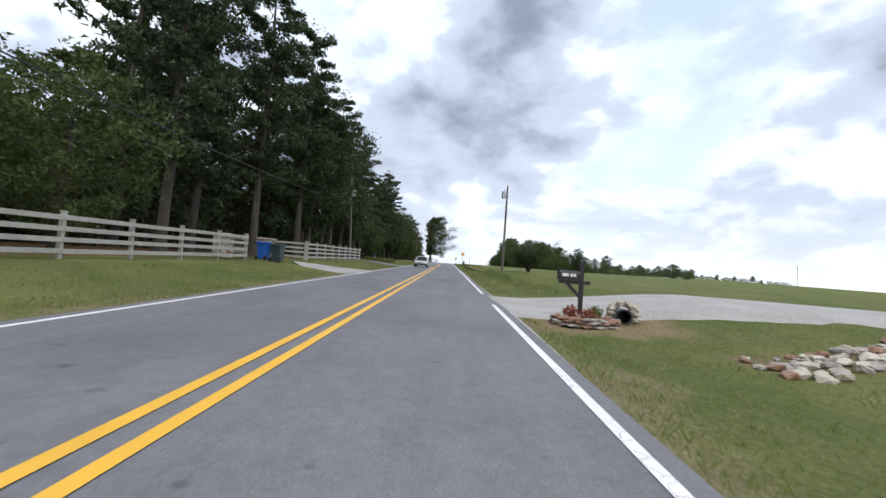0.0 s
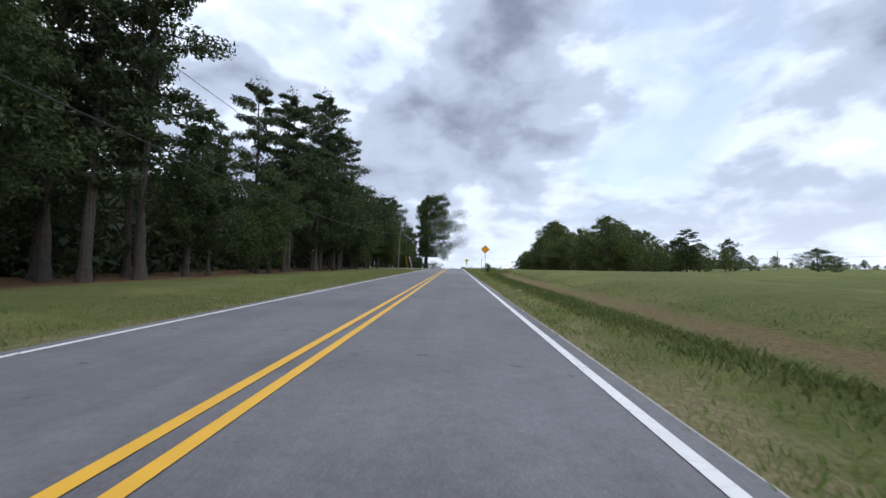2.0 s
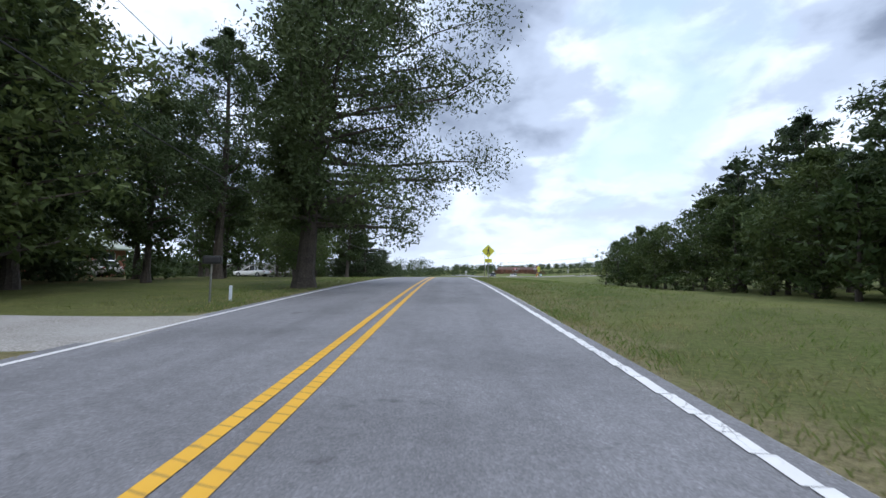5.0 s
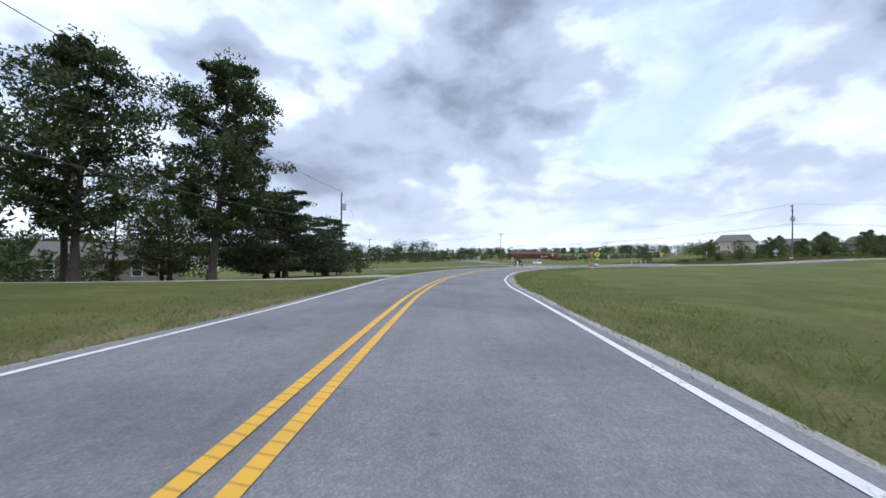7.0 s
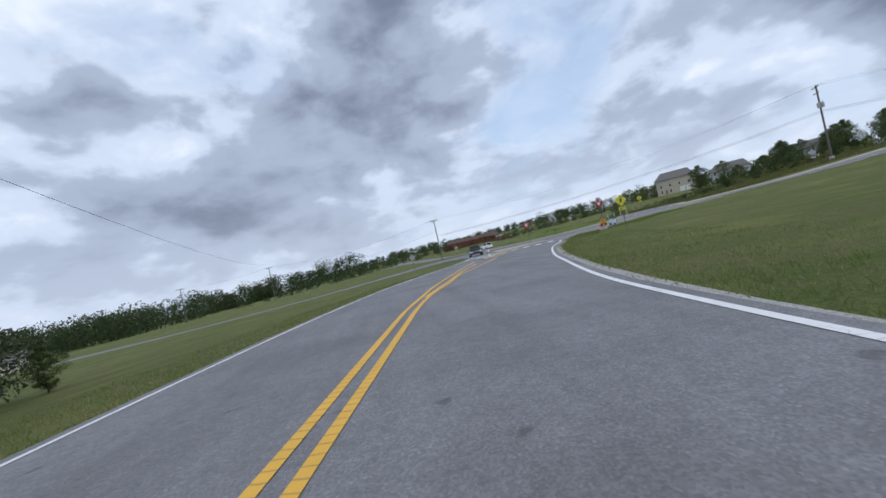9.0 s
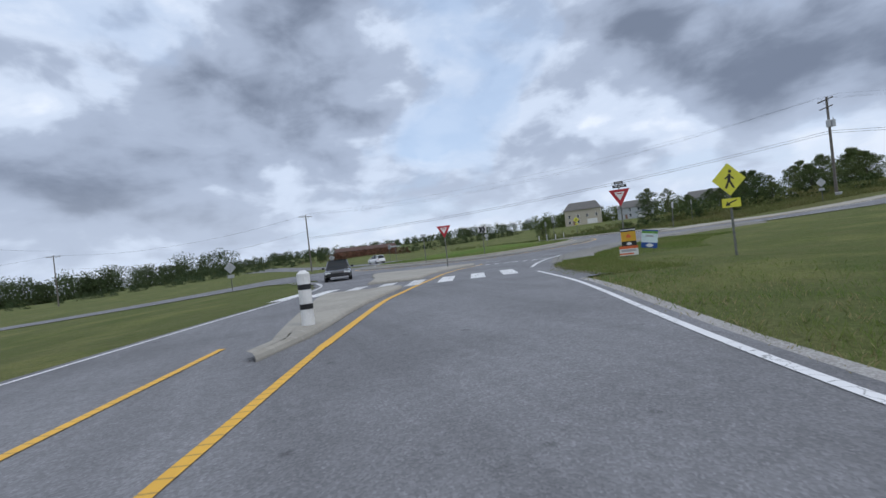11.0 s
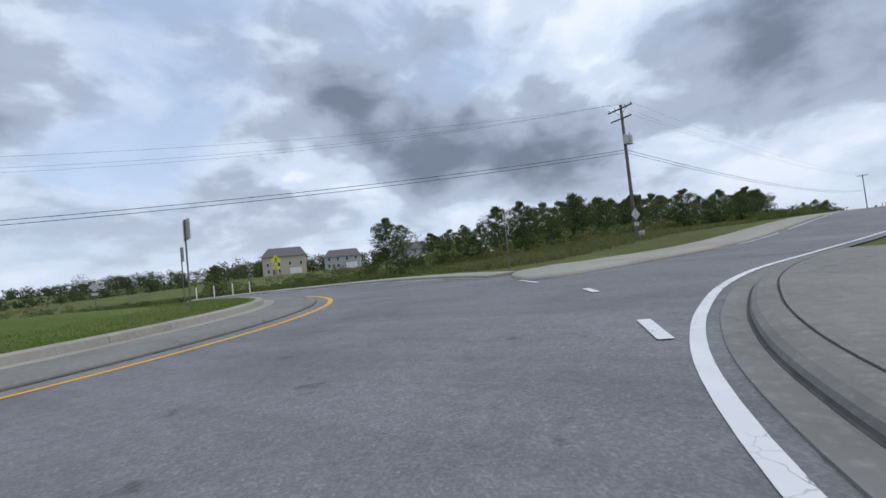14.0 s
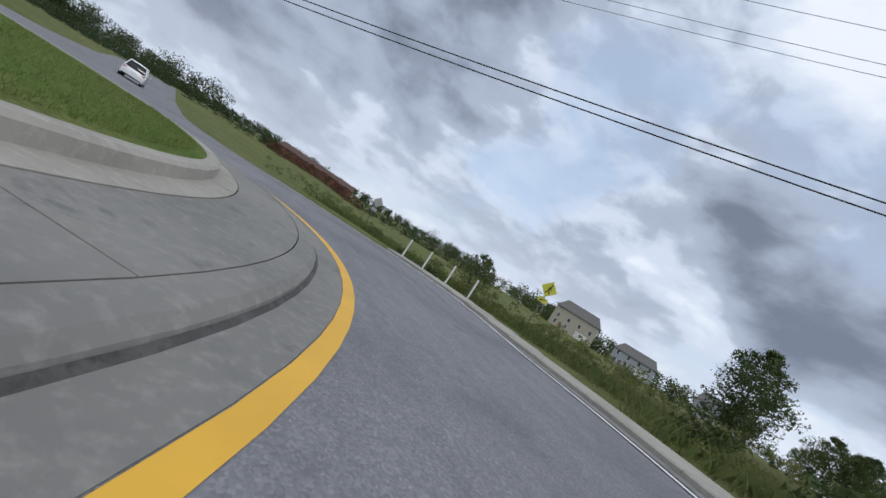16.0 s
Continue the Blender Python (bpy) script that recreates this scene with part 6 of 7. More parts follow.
def pillar(x, y):
    ob = empty("gate_pillar", on_land(x, y, 2), "square stone-faced gate pillar with a flat cap", "pillar", "gate pillars")
    rr = random.Random(int(y))
    bm = bmesh.new()
    box(bm, 0, 0, 0.55, 0.72, 0.72, 1.3, 0.02)
    part("core", bm, CONCRETE_DARK, ob)
    for side in range(4):
        r = Matrix.Rotation(side * math.pi / 2, 4, "Z")
        z = 0.02
        while z < 1.15:
            h = rr.uniform(0.14, 0.26)
            u = -0.38
            while u < 0.34:
                w = min(rr.uniform(0.16, 0.34), 0.38 - u)
                bm = bmesh.new()
                box(bm, u + w / 2, -0.375, z + h / 2, w - 0.02, 0.05 + rr.uniform(0, 0.03), h - 0.02, 0.015, r)
                part("stone", bm, rr.choice((STONE, STONE, PALE_STONE, RED_STONE)), ob)
                u += w
            z += h
    bm = bmesh.new()
    box(bm, 0, 0, 1.27, 0.95, 0.95, 0.1, 0.02)
    part("cap", bm, PALE_STONE, ob)
    return ob


pillar(-10.1, 24.3)
pillar(-9.9, 29.3)
gate = empty("metal_gate", on_land(-10.7, 24.9, 88), "black iron gate standing between the pillars", "gate")
bm = bmesh.new()
for z in (0.15, 1.15):
    rod(bm, (0, 0, z), (4.3, 0, z), 0.025)
part("gate_frame", bm, BLACK, gate)
for i in range(26):
    bm = bmesh.new()
    rod(bm, (0.1 + i * 0.165, 0, 0.1), (0.1 + i * 0.165, 0, 1.3), 0.011, n=6)
    part("bar", bm, BLACK, gate)


# wheeled bins
def bin_(x, y, turn, mat, label):
    ob = empty("wheeled_bin", on_land(x, y, turn), label, "wheeled bin", "wheeled bins")
    bm = bmesh.new()
    lo = [(-0.24, -0.26), (0.24, -0.26), (0.24, 0.22), (-0.24, 0.22)]
    hi = [(-0.3, -0.36), (0.3, -0.36), (0.3, 0.36), (-0.3, 0.36)]
    vs = [bm.verts.new((a, b, 0.06)) for a, b in lo] + [bm.verts.new((a, b, 0.98)) for a, b in hi]
    bm.faces.new(vs[3::-1])
    bm.faces.new(vs[4:])
    for i in range(4):
        bm.faces.new((vs[i], vs[(i + 1) % 4], vs[4 + (i + 1) % 4], vs[4 + i]))
    bmesh.ops.bevel(bm, geom=list(bm.edges), offset=0.03, segments=2, affect="EDGES")
    part("body", bm, mat, ob)
    bm = bmesh.new()
    box(bm, 0, -0.01, 1.02, 0.66, 0.78, 0.07, 0.03)
    box(bm, 0, 0.4, 1.0, 0.5, 0.06, 0.06, 0.02)
    part("lid", bm, mat, ob)
    bm = bmesh.new()
    rod(bm, (-0.22, 0.44, 0.98), (0.22, 0.44, 0.98), 0.018)
    part("handle", bm, mat, ob)
    for s in (-0.27, 0.27):
        bm = bmesh.new()
        rod(bm, (s - 0.03, 0.3, 0.13), (s + 0.03, 0.3, 0.13), 0.13, n=16)
        part("wheel", bm, RUBBER, ob)


bin_(-8.75, 26.3, 170, plain("bright blue plastic", (0.015, 0.11, 0.42), 0.45), "bright blue plastic wheeled bin by the gate")
bin_(-8.0, 26.4, 175, plain("dark green plastic", (0.025, 0.045, 0.05), 0.45), "dark green plastic wheeled bin by the gate")

# mailbox with its stone bed
box_ = empty("mailbox", on_land(5.3, 12.3, 0), "black metal mailbox on a black timber post with a brace", "mailbox")
bm = bmesh.new()
box(bm, 0, 0, 0.68, 0.1, 0.1, 1.6, 0.008)
bmesh.ops.create_cone(bm, segments=4, radius1=0.075, radius2=0.0, depth=0.07, matrix=Matrix.Translation((0, 0, 1.51)) @ Matrix.Rotation(math.pi / 4, 4, "Z"))
part("post", bm, BLACK, box_)
bm = bmesh.new()
box(bm, -0.18, 0, 0.93, 0.78, 0.09, 0.09, 0.006)
part("arm", bm, BLACK, box_)
bm = bmesh.new()
box(bm, 0, 0, 0, 0.07, 0.08, 0.5, 0.005, Matrix.Translation((-0.2, 0, 0.73)) @ Matrix.Rotation(radians(-45), 4, "Y"))
part("brace", bm, BLACK, box_)
bm = bmesh.new()
prof = [(-0.1, 0.0), (0.1, 0.0), (0.1, 0.14)] + [(0.1 * math.cos(radians(a)), 0.14 + 0.1 * math.sin(radians(a))) for a in range(20, 180, 20)] + [(-0.1, 0.14)]
ends = [[bm.verts.new((x, p, 0.98 + q)) for p, q in prof] for x in (-0.58, -0.06)]
k = len(prof)
for i in range(k):
    bm.faces.new((ends[0][i], ends[0][(i + 1) % k], ends[1][(i + 1) % k], ends[1][i]))
bm.faces.new(ends[0][::-1])
bm.faces.new(ends[1])
bmesh.ops.recalc_face_normals(bm, faces=bm.faces)
case = part("case", bm, BLACK, box_)
bm = bmesh.new()
box(bm, -0.59, 0, 1.1, 0.015, 0.215, 0.25, 0.004)
part("door", bm, BLACK, case)
for u in (-0.43, -0.28, -0.2):
    bm = bmesh.new()
    box(bm, u, -0.103, 1.1, 0.07 if u > -0.4 else 0.16, 0.004, 0.075)
    part("number_strip", bm, SIGN_WHITE, case)
bed = empty("stone_bed", on_land(5.2, 11.6) @ Matrix.Diagonal((1.25, 1.1, 1, 1)), "low dry-stone flower bed of flat red-brown stones", "flower bed")
rr = random.Random(3)
for ring_ in range(3):
    for i in range(15):
        a = 2 * math.pi * (i + 0.5 * ring_) / 15
        bm = bmesh.new()
        rock(bm, rr, 0.58 * math.cos(a), 0.46 * math.sin(a), 0.04 + 0.075 * ring_, 0.3, 0.2, 0.09, a + math.pi / 2)
        part("stone", bm, rr.choice((RED_STONE, RED_STONE, STONE)), bed)
bm = bmesh.new()
bmesh.ops.create_cone(bm, segments=20, radius1=0.54, radius2=0.4, depth=0.14, matrix=Matrix.Translation((0, 0, 0.14)) @ Matrix.Diagonal((1, 0.75, 1, 1)), cap_ends=True)
part("soil", bm, MULCH, bed)
rng = np.random.default_rng(5)
RED_LEAF = leaf_material("red flowers", (0.2, 0.05, 0.03), (0.32, 0.09, 0.06), (0.16, 0.09, 0.04), 0.2)
for cx, cy, mat, lab in ((5.5, 11.7, WEED, "tuft of green leaves in the flower bed"), (4.9, 11.7, RED_LEAF, "patch of dull red flowers in the flower bed"), (5.2, 11.35, RED_LEAF, "patch of dull red flowers in the flower bed")):
    ob = leaf_cloud("plant", [(0, 0, 0.14)], [(0.2, 0.16, 0.16)], [180], 0.08, mat, None, rng)
    ob.matrix_basis = on_land(cx, cy, 0, 0.18)
    tagged(ob, lab, "plant", "flower bed plants")
# culvert
cul = empty("culvert", on_land(6.25, 12.0, -12) @ Matrix.Diagonal((0.75, 0.75, 0.75, 1)), "dark culvert pipe under a pale stone headwall", "culvert")
bm = bmesh.new()
o = [[bm.verts.new((r * math.cos(radians(a)), y_, 0.2 + r * math.sin(radians(a)))) for a in range(0, 360, 20)] for r, y_ in ((0.24, 1.6), (0.24, -0.35), (0.2, -0.35), (0.2, 1.4))]
for a, b in zip(o, o[1:]):
    for i in range(18):
        bm.faces.new((a[i], a[(i + 1) % 18], b[(i + 1) % 18], b[i]))
bm.faces.new(o[3])
part("pipe", bm, BLACK, cul)
for i in range(12):
    a = radians(-10 + 200 * i / 11)
    bm = bmesh.new()
    rock(bm, rr, 0.4 * math.cos(a), -0.15 + rr.uniform(-0.05, 0.05), 0.22 + 0.4 * math.sin(a), 0.34, 0.42, 0.22, rr.uniform(0, 3))
    part("stone", bm, PALE_STONE, cul)
# riprap
rip = empty("rock_lining", on_land(8.9, 8.9), "scattered pale rocks lining the ditch outlet", "rocks")
for i in range(120):
    u, v = rr.uniform(-1.7, 3.4), rr.uniform(-0.7, 0.7)
    bm = bmesh.new()
    s = rr.uniform(0.16, 0.42)
    rock(bm, rr, u, v + 0.25 * u, land(8.9 + u, 8.9 + v + 0.25 * u) - land(8.9, 8.9) + 0.05, s, s * 0.75, s * 0.45, rr.uniform(0, 3))
    part("rock", bm, rr.choice((PALE_STONE, PALE_STONE, STONE, RED_STONE)), rip)
# clipped bed by the dark driveway
rng = np.random.default_rng(8)
hed = leaf_cloud("hedge", [(-1.2 + 0.5 * i, rng.normal() * 0.2, 0.3) for i in range(8)], [(0.7, 0.6, 0.35)] * 8, [420] * 8, 0.11, WEED, None, rng)
hed.matrix_basis = on_land(-8.2, 62.9, 16)
tagged(hed, "low mound of dry brown-green groundcover by the driveway", "hedge")
bm = bmesh.new()
box(bm, 0, 0, 0.75, 0.16, 0.4, 0.22, 0.02)
box(bm, 0, 0, 0.3, 0.07, 0.07, 0.9, 0.01)
mk = link("newspaper_box", bm, plain("blue plastic", (0.03, 0.07, 0.35), 0.5))
mk.matrix_basis = on_land(-8.6, 63.6, 5)
tagged(mk, "small blue newspaper box on a post", "newspaper box")
# roadside mailbox by the pale drive
mb = empty("mailbox", on_land(-5.3, 153.3, 8), "dark mailbox on a thin post beside the lawn", "mailbox")
bm = bmesh.new()
rod(bm, (0, 0, -0.2), (0.03, 0, 1.1), 0.03)
part("post", bm, STEEL_DARK, mb)
bm = bmesh.new()
box(bm, 0.05, 0, 1.2, 0.5, 0.2, 0.24, 0.06)
part("case", bm, BLACK, mb)
bm = bmesh.new()
box(bm, 0, 0, 0.2, 0.09, 0.02, 0.5, 0.008)
tag_ = link("marker_stake", bm, plain("pale plastic stake", (0.55, 0.6, 0.7), 0.5))
tag_.matrix_basis = on_land(-5.0, 153.9, 0)
tagged(tag_, "small white and blue utility marker stake", "marker")


# ---- vehicles
GLASS = bpy.data.materials.new("dark glass")
GLASS.use_nodes = True
gp = GLASS.node_tree.nodes["Principled BSDF"]
gp.inputs["Base Color"].default_value = (0.012, 0.014, 0.016, 1)
gp.inputs["Roughness"].default_value = 0.06
LAMP_CLEAR = plain("lamp lens", (0.6, 0.62, 0.62), 0.1)
LAMP_RED = plain("red lamp lens", (0.3, 0.01, 0.012), 0.15)


def car_paint(name, c):
    m = plain(name, c, 0.25)
    m.node_tree.nodes["Principled BSDF"].inputs["Coat Weight"].default_value = 0.6
    return m


def car(x, y, turn, paint, length, width, height, hood, label, suv=False):
    """A car: lofted body with rounded shoulders, glass, wheels, lamps. Its front looks along +y."""
    ob = empty("car", on_land(x, y, turn, 0.05), label, "car", "cars")
    L2, w = length / 2, width / 2
    belt = height * (0.6 if suv else 0.58)

    def loft(secs, mat, name):
        bm = bmesh.new()
        rows = [[bm.verts.new(p) for p in s] for s in secs]
        n = len(secs[0])
        for a, b in zip(rows, rows[1:]):
            for i in range(n - 1):
                bm.faces.new((a[i], a[i + 1], b[i + 1], b[i]))
        bm.faces.new(rows[0])
        bm.faces.new(rows[-1][::-1])
        bmesh.ops.recalc_face_normals(bm, faces=bm.faces)
        for f in bm.faces:
            f.smooth = True
        return part(name, bm, mat, ob)

    def sec(yy, z0, z1, hw, rnd_=0.09):
        pts = []
        for s in (-1, 1):
            side = [(s * hw * 0.93, yy, z0), (s * hw, yy, z0 + 0.12), (s * hw, yy, (z0 + z1) / 2), (s * hw * 0.97, yy, z1 - rnd_), (s * hw * 0.86, yy, z1)]
            pts += side if s < 0 else side[::-1]
        return pts

    body = []
    for f, z0, z1, k in ((-1.0, 0.38, belt * 0.8, 0.82), (-0.97, 0.28, belt * 0.97, 0.93), (-0.85, 0.22, belt + 0.02, 1.0), (-0.5, 0.2, belt + 0.03, 1.0), (0.0, 0.2, belt, 1.0), (0.35, 0.2, belt - 0.02, 1.0), (hood, 0.2, belt - 0.03, 1.0), (0.85, 0.22, belt * 0.86, 0.97), (0.96, 0.28, belt * 0.76, 0.9), (1.0, 0.36, belt * 0.66, 0.8)):
        body.append(sec(f * L2, z0, z1, w * k))
    loft(body, paint, "body")
    back = -0.93 if suv else -0.62
    cab = []
    for f, z, k in ((back, belt, 0.88), (back + 0.12, height - 0.1, 0.74), (back + 0.3, height, 0.72), (0.0, height + 0.005, 0.72), (hood - 0.42, height - 0.04, 0.72), (hood + 0.02, belt - 0.02, 0.86)):
        cab.append([(-w * 0.9, f * L2, belt - 0.04), (-w * k, f * L2, max(z - 0.05, belt - 0.03)), (-w * k * 0.86, f * L2, z), (w * k * 0.86, f * L2, z), (w * k, f * L2, max(z - 0.05, belt - 0.03)), (w * 0.9, f * L2, belt - 0.04)])
    loft(cab, GLASS, "glasshouse")
    bm = bmesh.new()
    roof = [(back + 0.1, height - 0.09), (back + 0.3, height + 0.012), (0.0, height + 0.02), (hood - 0.4, height - 0.03)]
    rows = []
    for f, z in roof:
        rows.append([bm.verts.new((u * w * 0.75, f * L2, z - 0.03 * abs(u) ** 3)) for u in (-1, -0.8, 0, 0.8, 1)])
    for a, b in zip(rows, rows[1:]):
        for i in range(4):
            bm.faces.new((a[i], a[i + 1], b[i + 1], b[i]))
    part("roof", bm, paint, ob)
    for s in (-1, 1):
        for f0, z0, f1, z1 in ((hood, belt - 0.02, hood - 0.42, height - 0.05), (-0.02, belt, -0.05, height - 0.02), (back + 0.3 - (0.0 if suv else 0.1), belt, back + 0.26, height - 0.04), (back, belt, back + 0.12, height - 0.1)):
            bm = bmesh.new()
            rod(bm, (s * w * 0.89, f0 * L2, z0), (s * w * 0.7, f1 * L2, z1), 0.045, n=6)
            part("pillar", bm, paint, ob)
        bm = bmesh.new()
        box(bm, s * (w + 0.08), (hood - 0.12) * L2, belt + 0.08, 0.18, 0.1, 0.13, 0.03)
        part("mirror", bm, paint, ob)
        bm = bmesh.new()
        box(bm, s * w * 0.68, 0.965 * L2, belt * 0.68, w * 0.42, 0.14, 0.13, 0.04)
        part("headlight", bm, LAMP_CLEAR, ob)
        bm = bmesh.new()
        box(bm, s * w * 0.74, -0.965 * L2, belt * 0.84, w * 0.3, 0.12, 0.16, 0.03)
        part("tail_light", bm, LAMP_RED, ob)
        for f in (0.62, -0.6):
            wr = 0.36 if suv else 0.32
            bm = bmesh.new()
            rod(bm, (s * (w - 0.22), f * L2, wr - 0.05), (s * (w + 0.005), f * L2, wr - 0.05), wr, n=24)
            tyre = part("wheel", bm, RUBBER, ob)
            bm = bmesh.new()
            rod(bm, (s * (w - 0.02), f * L2, wr - 0.05), (s * (w + 0.012), f * L2, wr - 0.05), wr * 0.62, wr * 0.55, n=16)
            part("rim", bm, SIGN_BACK, tyre)
    bm = bmesh.new()
    box(bm, 0, 0.985 * L2, belt * 0.62, w * 0.8, 0.08, 0.1, 0.02)
    part("grille", bm, RUBBER, ob)
    bm = bmesh.new()
    box(bm, 0, 0.97 * L2, 0.36, w * 1.5, 0.12, 0.12, 0.03)
    part("lower_trim", bm, RUBBER, ob)
    bm = bmesh.new()
    box(bm, 0, -0.97 * L2, 0.36, w * 1.5, 0.12, 0.12, 0.03)
    part("lower_trim", bm, RUBBER, ob)
    bm = bmesh.new()
    box(bm, 0, -1.0 * L2, belt * 0.72, 0.32, 0.03, 0.16, 0.005)
    part("plate", bm, SIGN_WHITE, ob)
    return ob


SILVER = car_paint("silver paint", (0.5, 0.49, 0.48))
WHITE_CAR = car_paint("white car paint", (0.78, 0.78, 0.78))
DARK_CAR = car_paint("dark grey paint", (0.03, 0.03, 0.034))
car(-1.75, 61.4, 180, SILVER, 4.7, 1.78, 1.42, 0.42, "silver saloon car in the oncoming lane")
car(31.2, 339.0, 15, WHITE_CAR, 4.55, 1.85, 1.68, 0.5, "white sport utility car on the far side of the roundabout", True)
car(15.9, 281.0, 171, DARK_CAR, 4.6, 1.78, 1.4, 0.4, "dark grey saloon car leaving the roundabout")
car(-33, 183, 70, DARK_CAR, 4.5, 1.75, 1.4, 0.4, "dark parked car beside the low house")
car(-28, 178, 60, SILVER, 4.5, 1.75, 1.4, 0.4, "silver parked car beside the low house")
car(-24.5, 199, 80, WHITE_CAR, 4.5, 1.75, 1.4, 0.4, "white parked car under the lawn trees")

# ---- houses
SHINGLE = material("grey shingles", (0.13, 0.125, 0.12), 0.9, vary=[(1.5, 5, 0.4, 0.7, (0.09, 0.088, 0.085)), (20, 4, 0.5, 0.7, (0.18, 0.17, 0.165))], bump=0.5, bump_scale=25)
TIN = material("pale green metal roof", (0.3, 0.34, 0.27), 0.5, 0.2, vary=[(2, 5, 0.4, 0.7, (0.22, 0.26, 0.2))])
WINDOW = plain("window glass", (0.03, 0.035, 0.04), 0.1)


def house(x, y, turn, w, d, eaves, ridge, wall_mat, roof_mat, label, rows=2, cols=4, garage=True, hip=0.0):
    """A house: wall shell, overhanging roof, framed windows, doors."""
    ob = empty("house", on_land(x, y, turn), label, "house", "houses")
    bm = bmesh.new()
    box(bm, 0, 0, eaves / 2 - 0.5, w, d, eaves + 1.0)
    part("wall", bm, wall_mat, ob)
    o = 0.45
    bm = bmesh.new()
    x0, y0, zr_ = w / 2 + o, d / 2 + o, eaves - 0.12
    b0 = [bm.verts.new(v) for v in ((-x0, -y0, zr_), (x0, -y0, zr_), (x0, y0, zr_), (-x0, y0, zr_))]
    b1 = [bm.verts.new((v.co.x, v.co.y, zr_ + 0.16)) for v in b0]
    hx = x0 - hip
    r0, r1 = bm.verts.new((-hx, 0, ridge)), bm.verts.new((hx, 0, ridge))
    for i in range(4):
        bm.faces.new((b0[i], b0[(i + 1) % 4], b1[(i + 1) % 4], b1[i]))
    bm.faces.new(b0[::-1])
    bm.faces.new((b1[0], b1[1], r1, r0))
    bm.faces.new((b1[2], b1[3], r0, r1))
    bm.faces.new((b1[1], b1[2], r1))
    bm.faces.new((b1[3], b1[0], r0))
    part("roof", bm, roof_mat, ob)
    if hip < 1.0:
        for s in (-1, 1):
            bm = bmesh.new()
            plate(bm, [(-d / 2, eaves - 0.3), (d / 2, eaves - 0.3), (0, ridge - 0.35)], 0.2)
            g = part("gable", bm, wall_mat, ob)
            g.matrix_basis = pose(s * (w / 2 - 0.02), 0, 0, 0, 0, 90)
    for side in (0, 1):
        for r in range(rows):
            for c in range(cols):
                cx = -w / 2 + w * (c + 0.5) / cols
                if garage and side == 0 and r == 0 and c >= cols - 2:
                    continue
                cz = 1.5 + r * 2.75
                s = -1 if side == 0 else 1
                bm = bmesh.new()
                box(bm, cx, s * (d / 2 + 0.02), cz, 1.15, 0.1, 1.55, 0.01)
                win = part("window", bm, SIGN_WHITE, ob)
                for k in (-1, 1):
                    bm = bmesh.new()
                    box(bm, cx, s * (d / 2 + 0.075), cz + k * 0.36, 0.95, 0.02, 0.66)
                    part("pane", bm, WINDOW, win)
    if garage:
        bm = bmesh.new()
        box(bm, w / 2 - w / cols, -d / 2 - 0.03, 1.2, 4.6, 0.1, 2.4, 0.02)
        gd = part("garage_door", bm, SIGN_WHITE, ob)
        for k in range(1, 4):
            bm = bmesh.new()
            box(bm, w / 2 - w / cols, -d / 2 - 0.085, 0.6 * k, 4.5, 0.02, 0.03)
            part("groove", bm, SIGN_BACK, gd)
    bm = bmesh.new()
    box(bm, -w / 2 + w / cols * 1.0, -d / 2 - 0.04, 1.05, 1.0, 0.1, 2.1, 0.01)
    part("door", bm, RED_STONE, ob)
    return ob


TAN = plain("tan siding", (0.42, 0.38, 0.31), 0.8)
CREAM = plain("cream siding", (0.55, 0.52, 0.45), 0.8)
GREYSIDE = plain("grey siding", (0.36, 0.38, 0.4), 0.8)
BRICK = material("red brick", (0.25, 0.11, 0.075), 0.9, vary=[(4, 5, 0.4, 0.7, (0.17, 0.075, 0.055)), (25, 4, 0.5, 0.7, (0.32, 0.16, 0.11))], bump=0.3, bump_scale=30)
house(158, 430, -42, 17, 12, 7.4, 11.4, TAN, SHINGLE, "two-storey tan house with a grey gabled roof on the hill", hip=2.5)
house(176, 414, -50, 15, 11, 5.2, 8.6, GREYSIDE, SHINGLE, "two-storey grey house among trees on the hill", hip=2.0)
house(214, 398, -58, 13, 10, 5.4, 8.6, CREAM, SHINGLE, "two-storey cream house among trees on the hill")
house(196, 392, -52, 16, 11, 5.2, 8.8, GREYSIDE, SHINGLE, "two-storey grey house high on the hill", hip=1.5)
house(-36, 176, 80, 17, 9, 2.7, 4.6, BRICK, TIN, "low brick ranch house with a pale metal roof", 1, 5, False)
house(-42, 72, 85, 18, 9, 2.8, 5.2, CREAM, SHINGLE, "low cream house behind the roadside trees", 1, 5, False)
house(-42, 240, 30, 14, 8, 2.7, 4.9, plain("weathered brown-grey siding", (0.2, 0.185, 0.17), 0.85), SHINGLE, "low brown-grey house behind the lawn trees", 1, 5, False)
house(-78, 322, 30, 10, 7, 2.6, 4.4, CREAM, SHINGLE, "small pale farm building in the valley", 1, 3, False)
house(-100, 345, 10, 12, 8, 2.6, 4.6, CREAM, SHINGLE, "small white farm house in the valley", 1, 4, False)
# long brown timber-framed rows beyond the roundabout
for x, y, t, n in ((50, 446, -4, 26),):
    house(x, y, t, n, 9, 2.4, 4.2, BRICK, plain("rust-brown roof", (0.085, 0.045, 0.034), 0.8), "long red-brown row of low buildings beyond the fields", 0, 9, False)

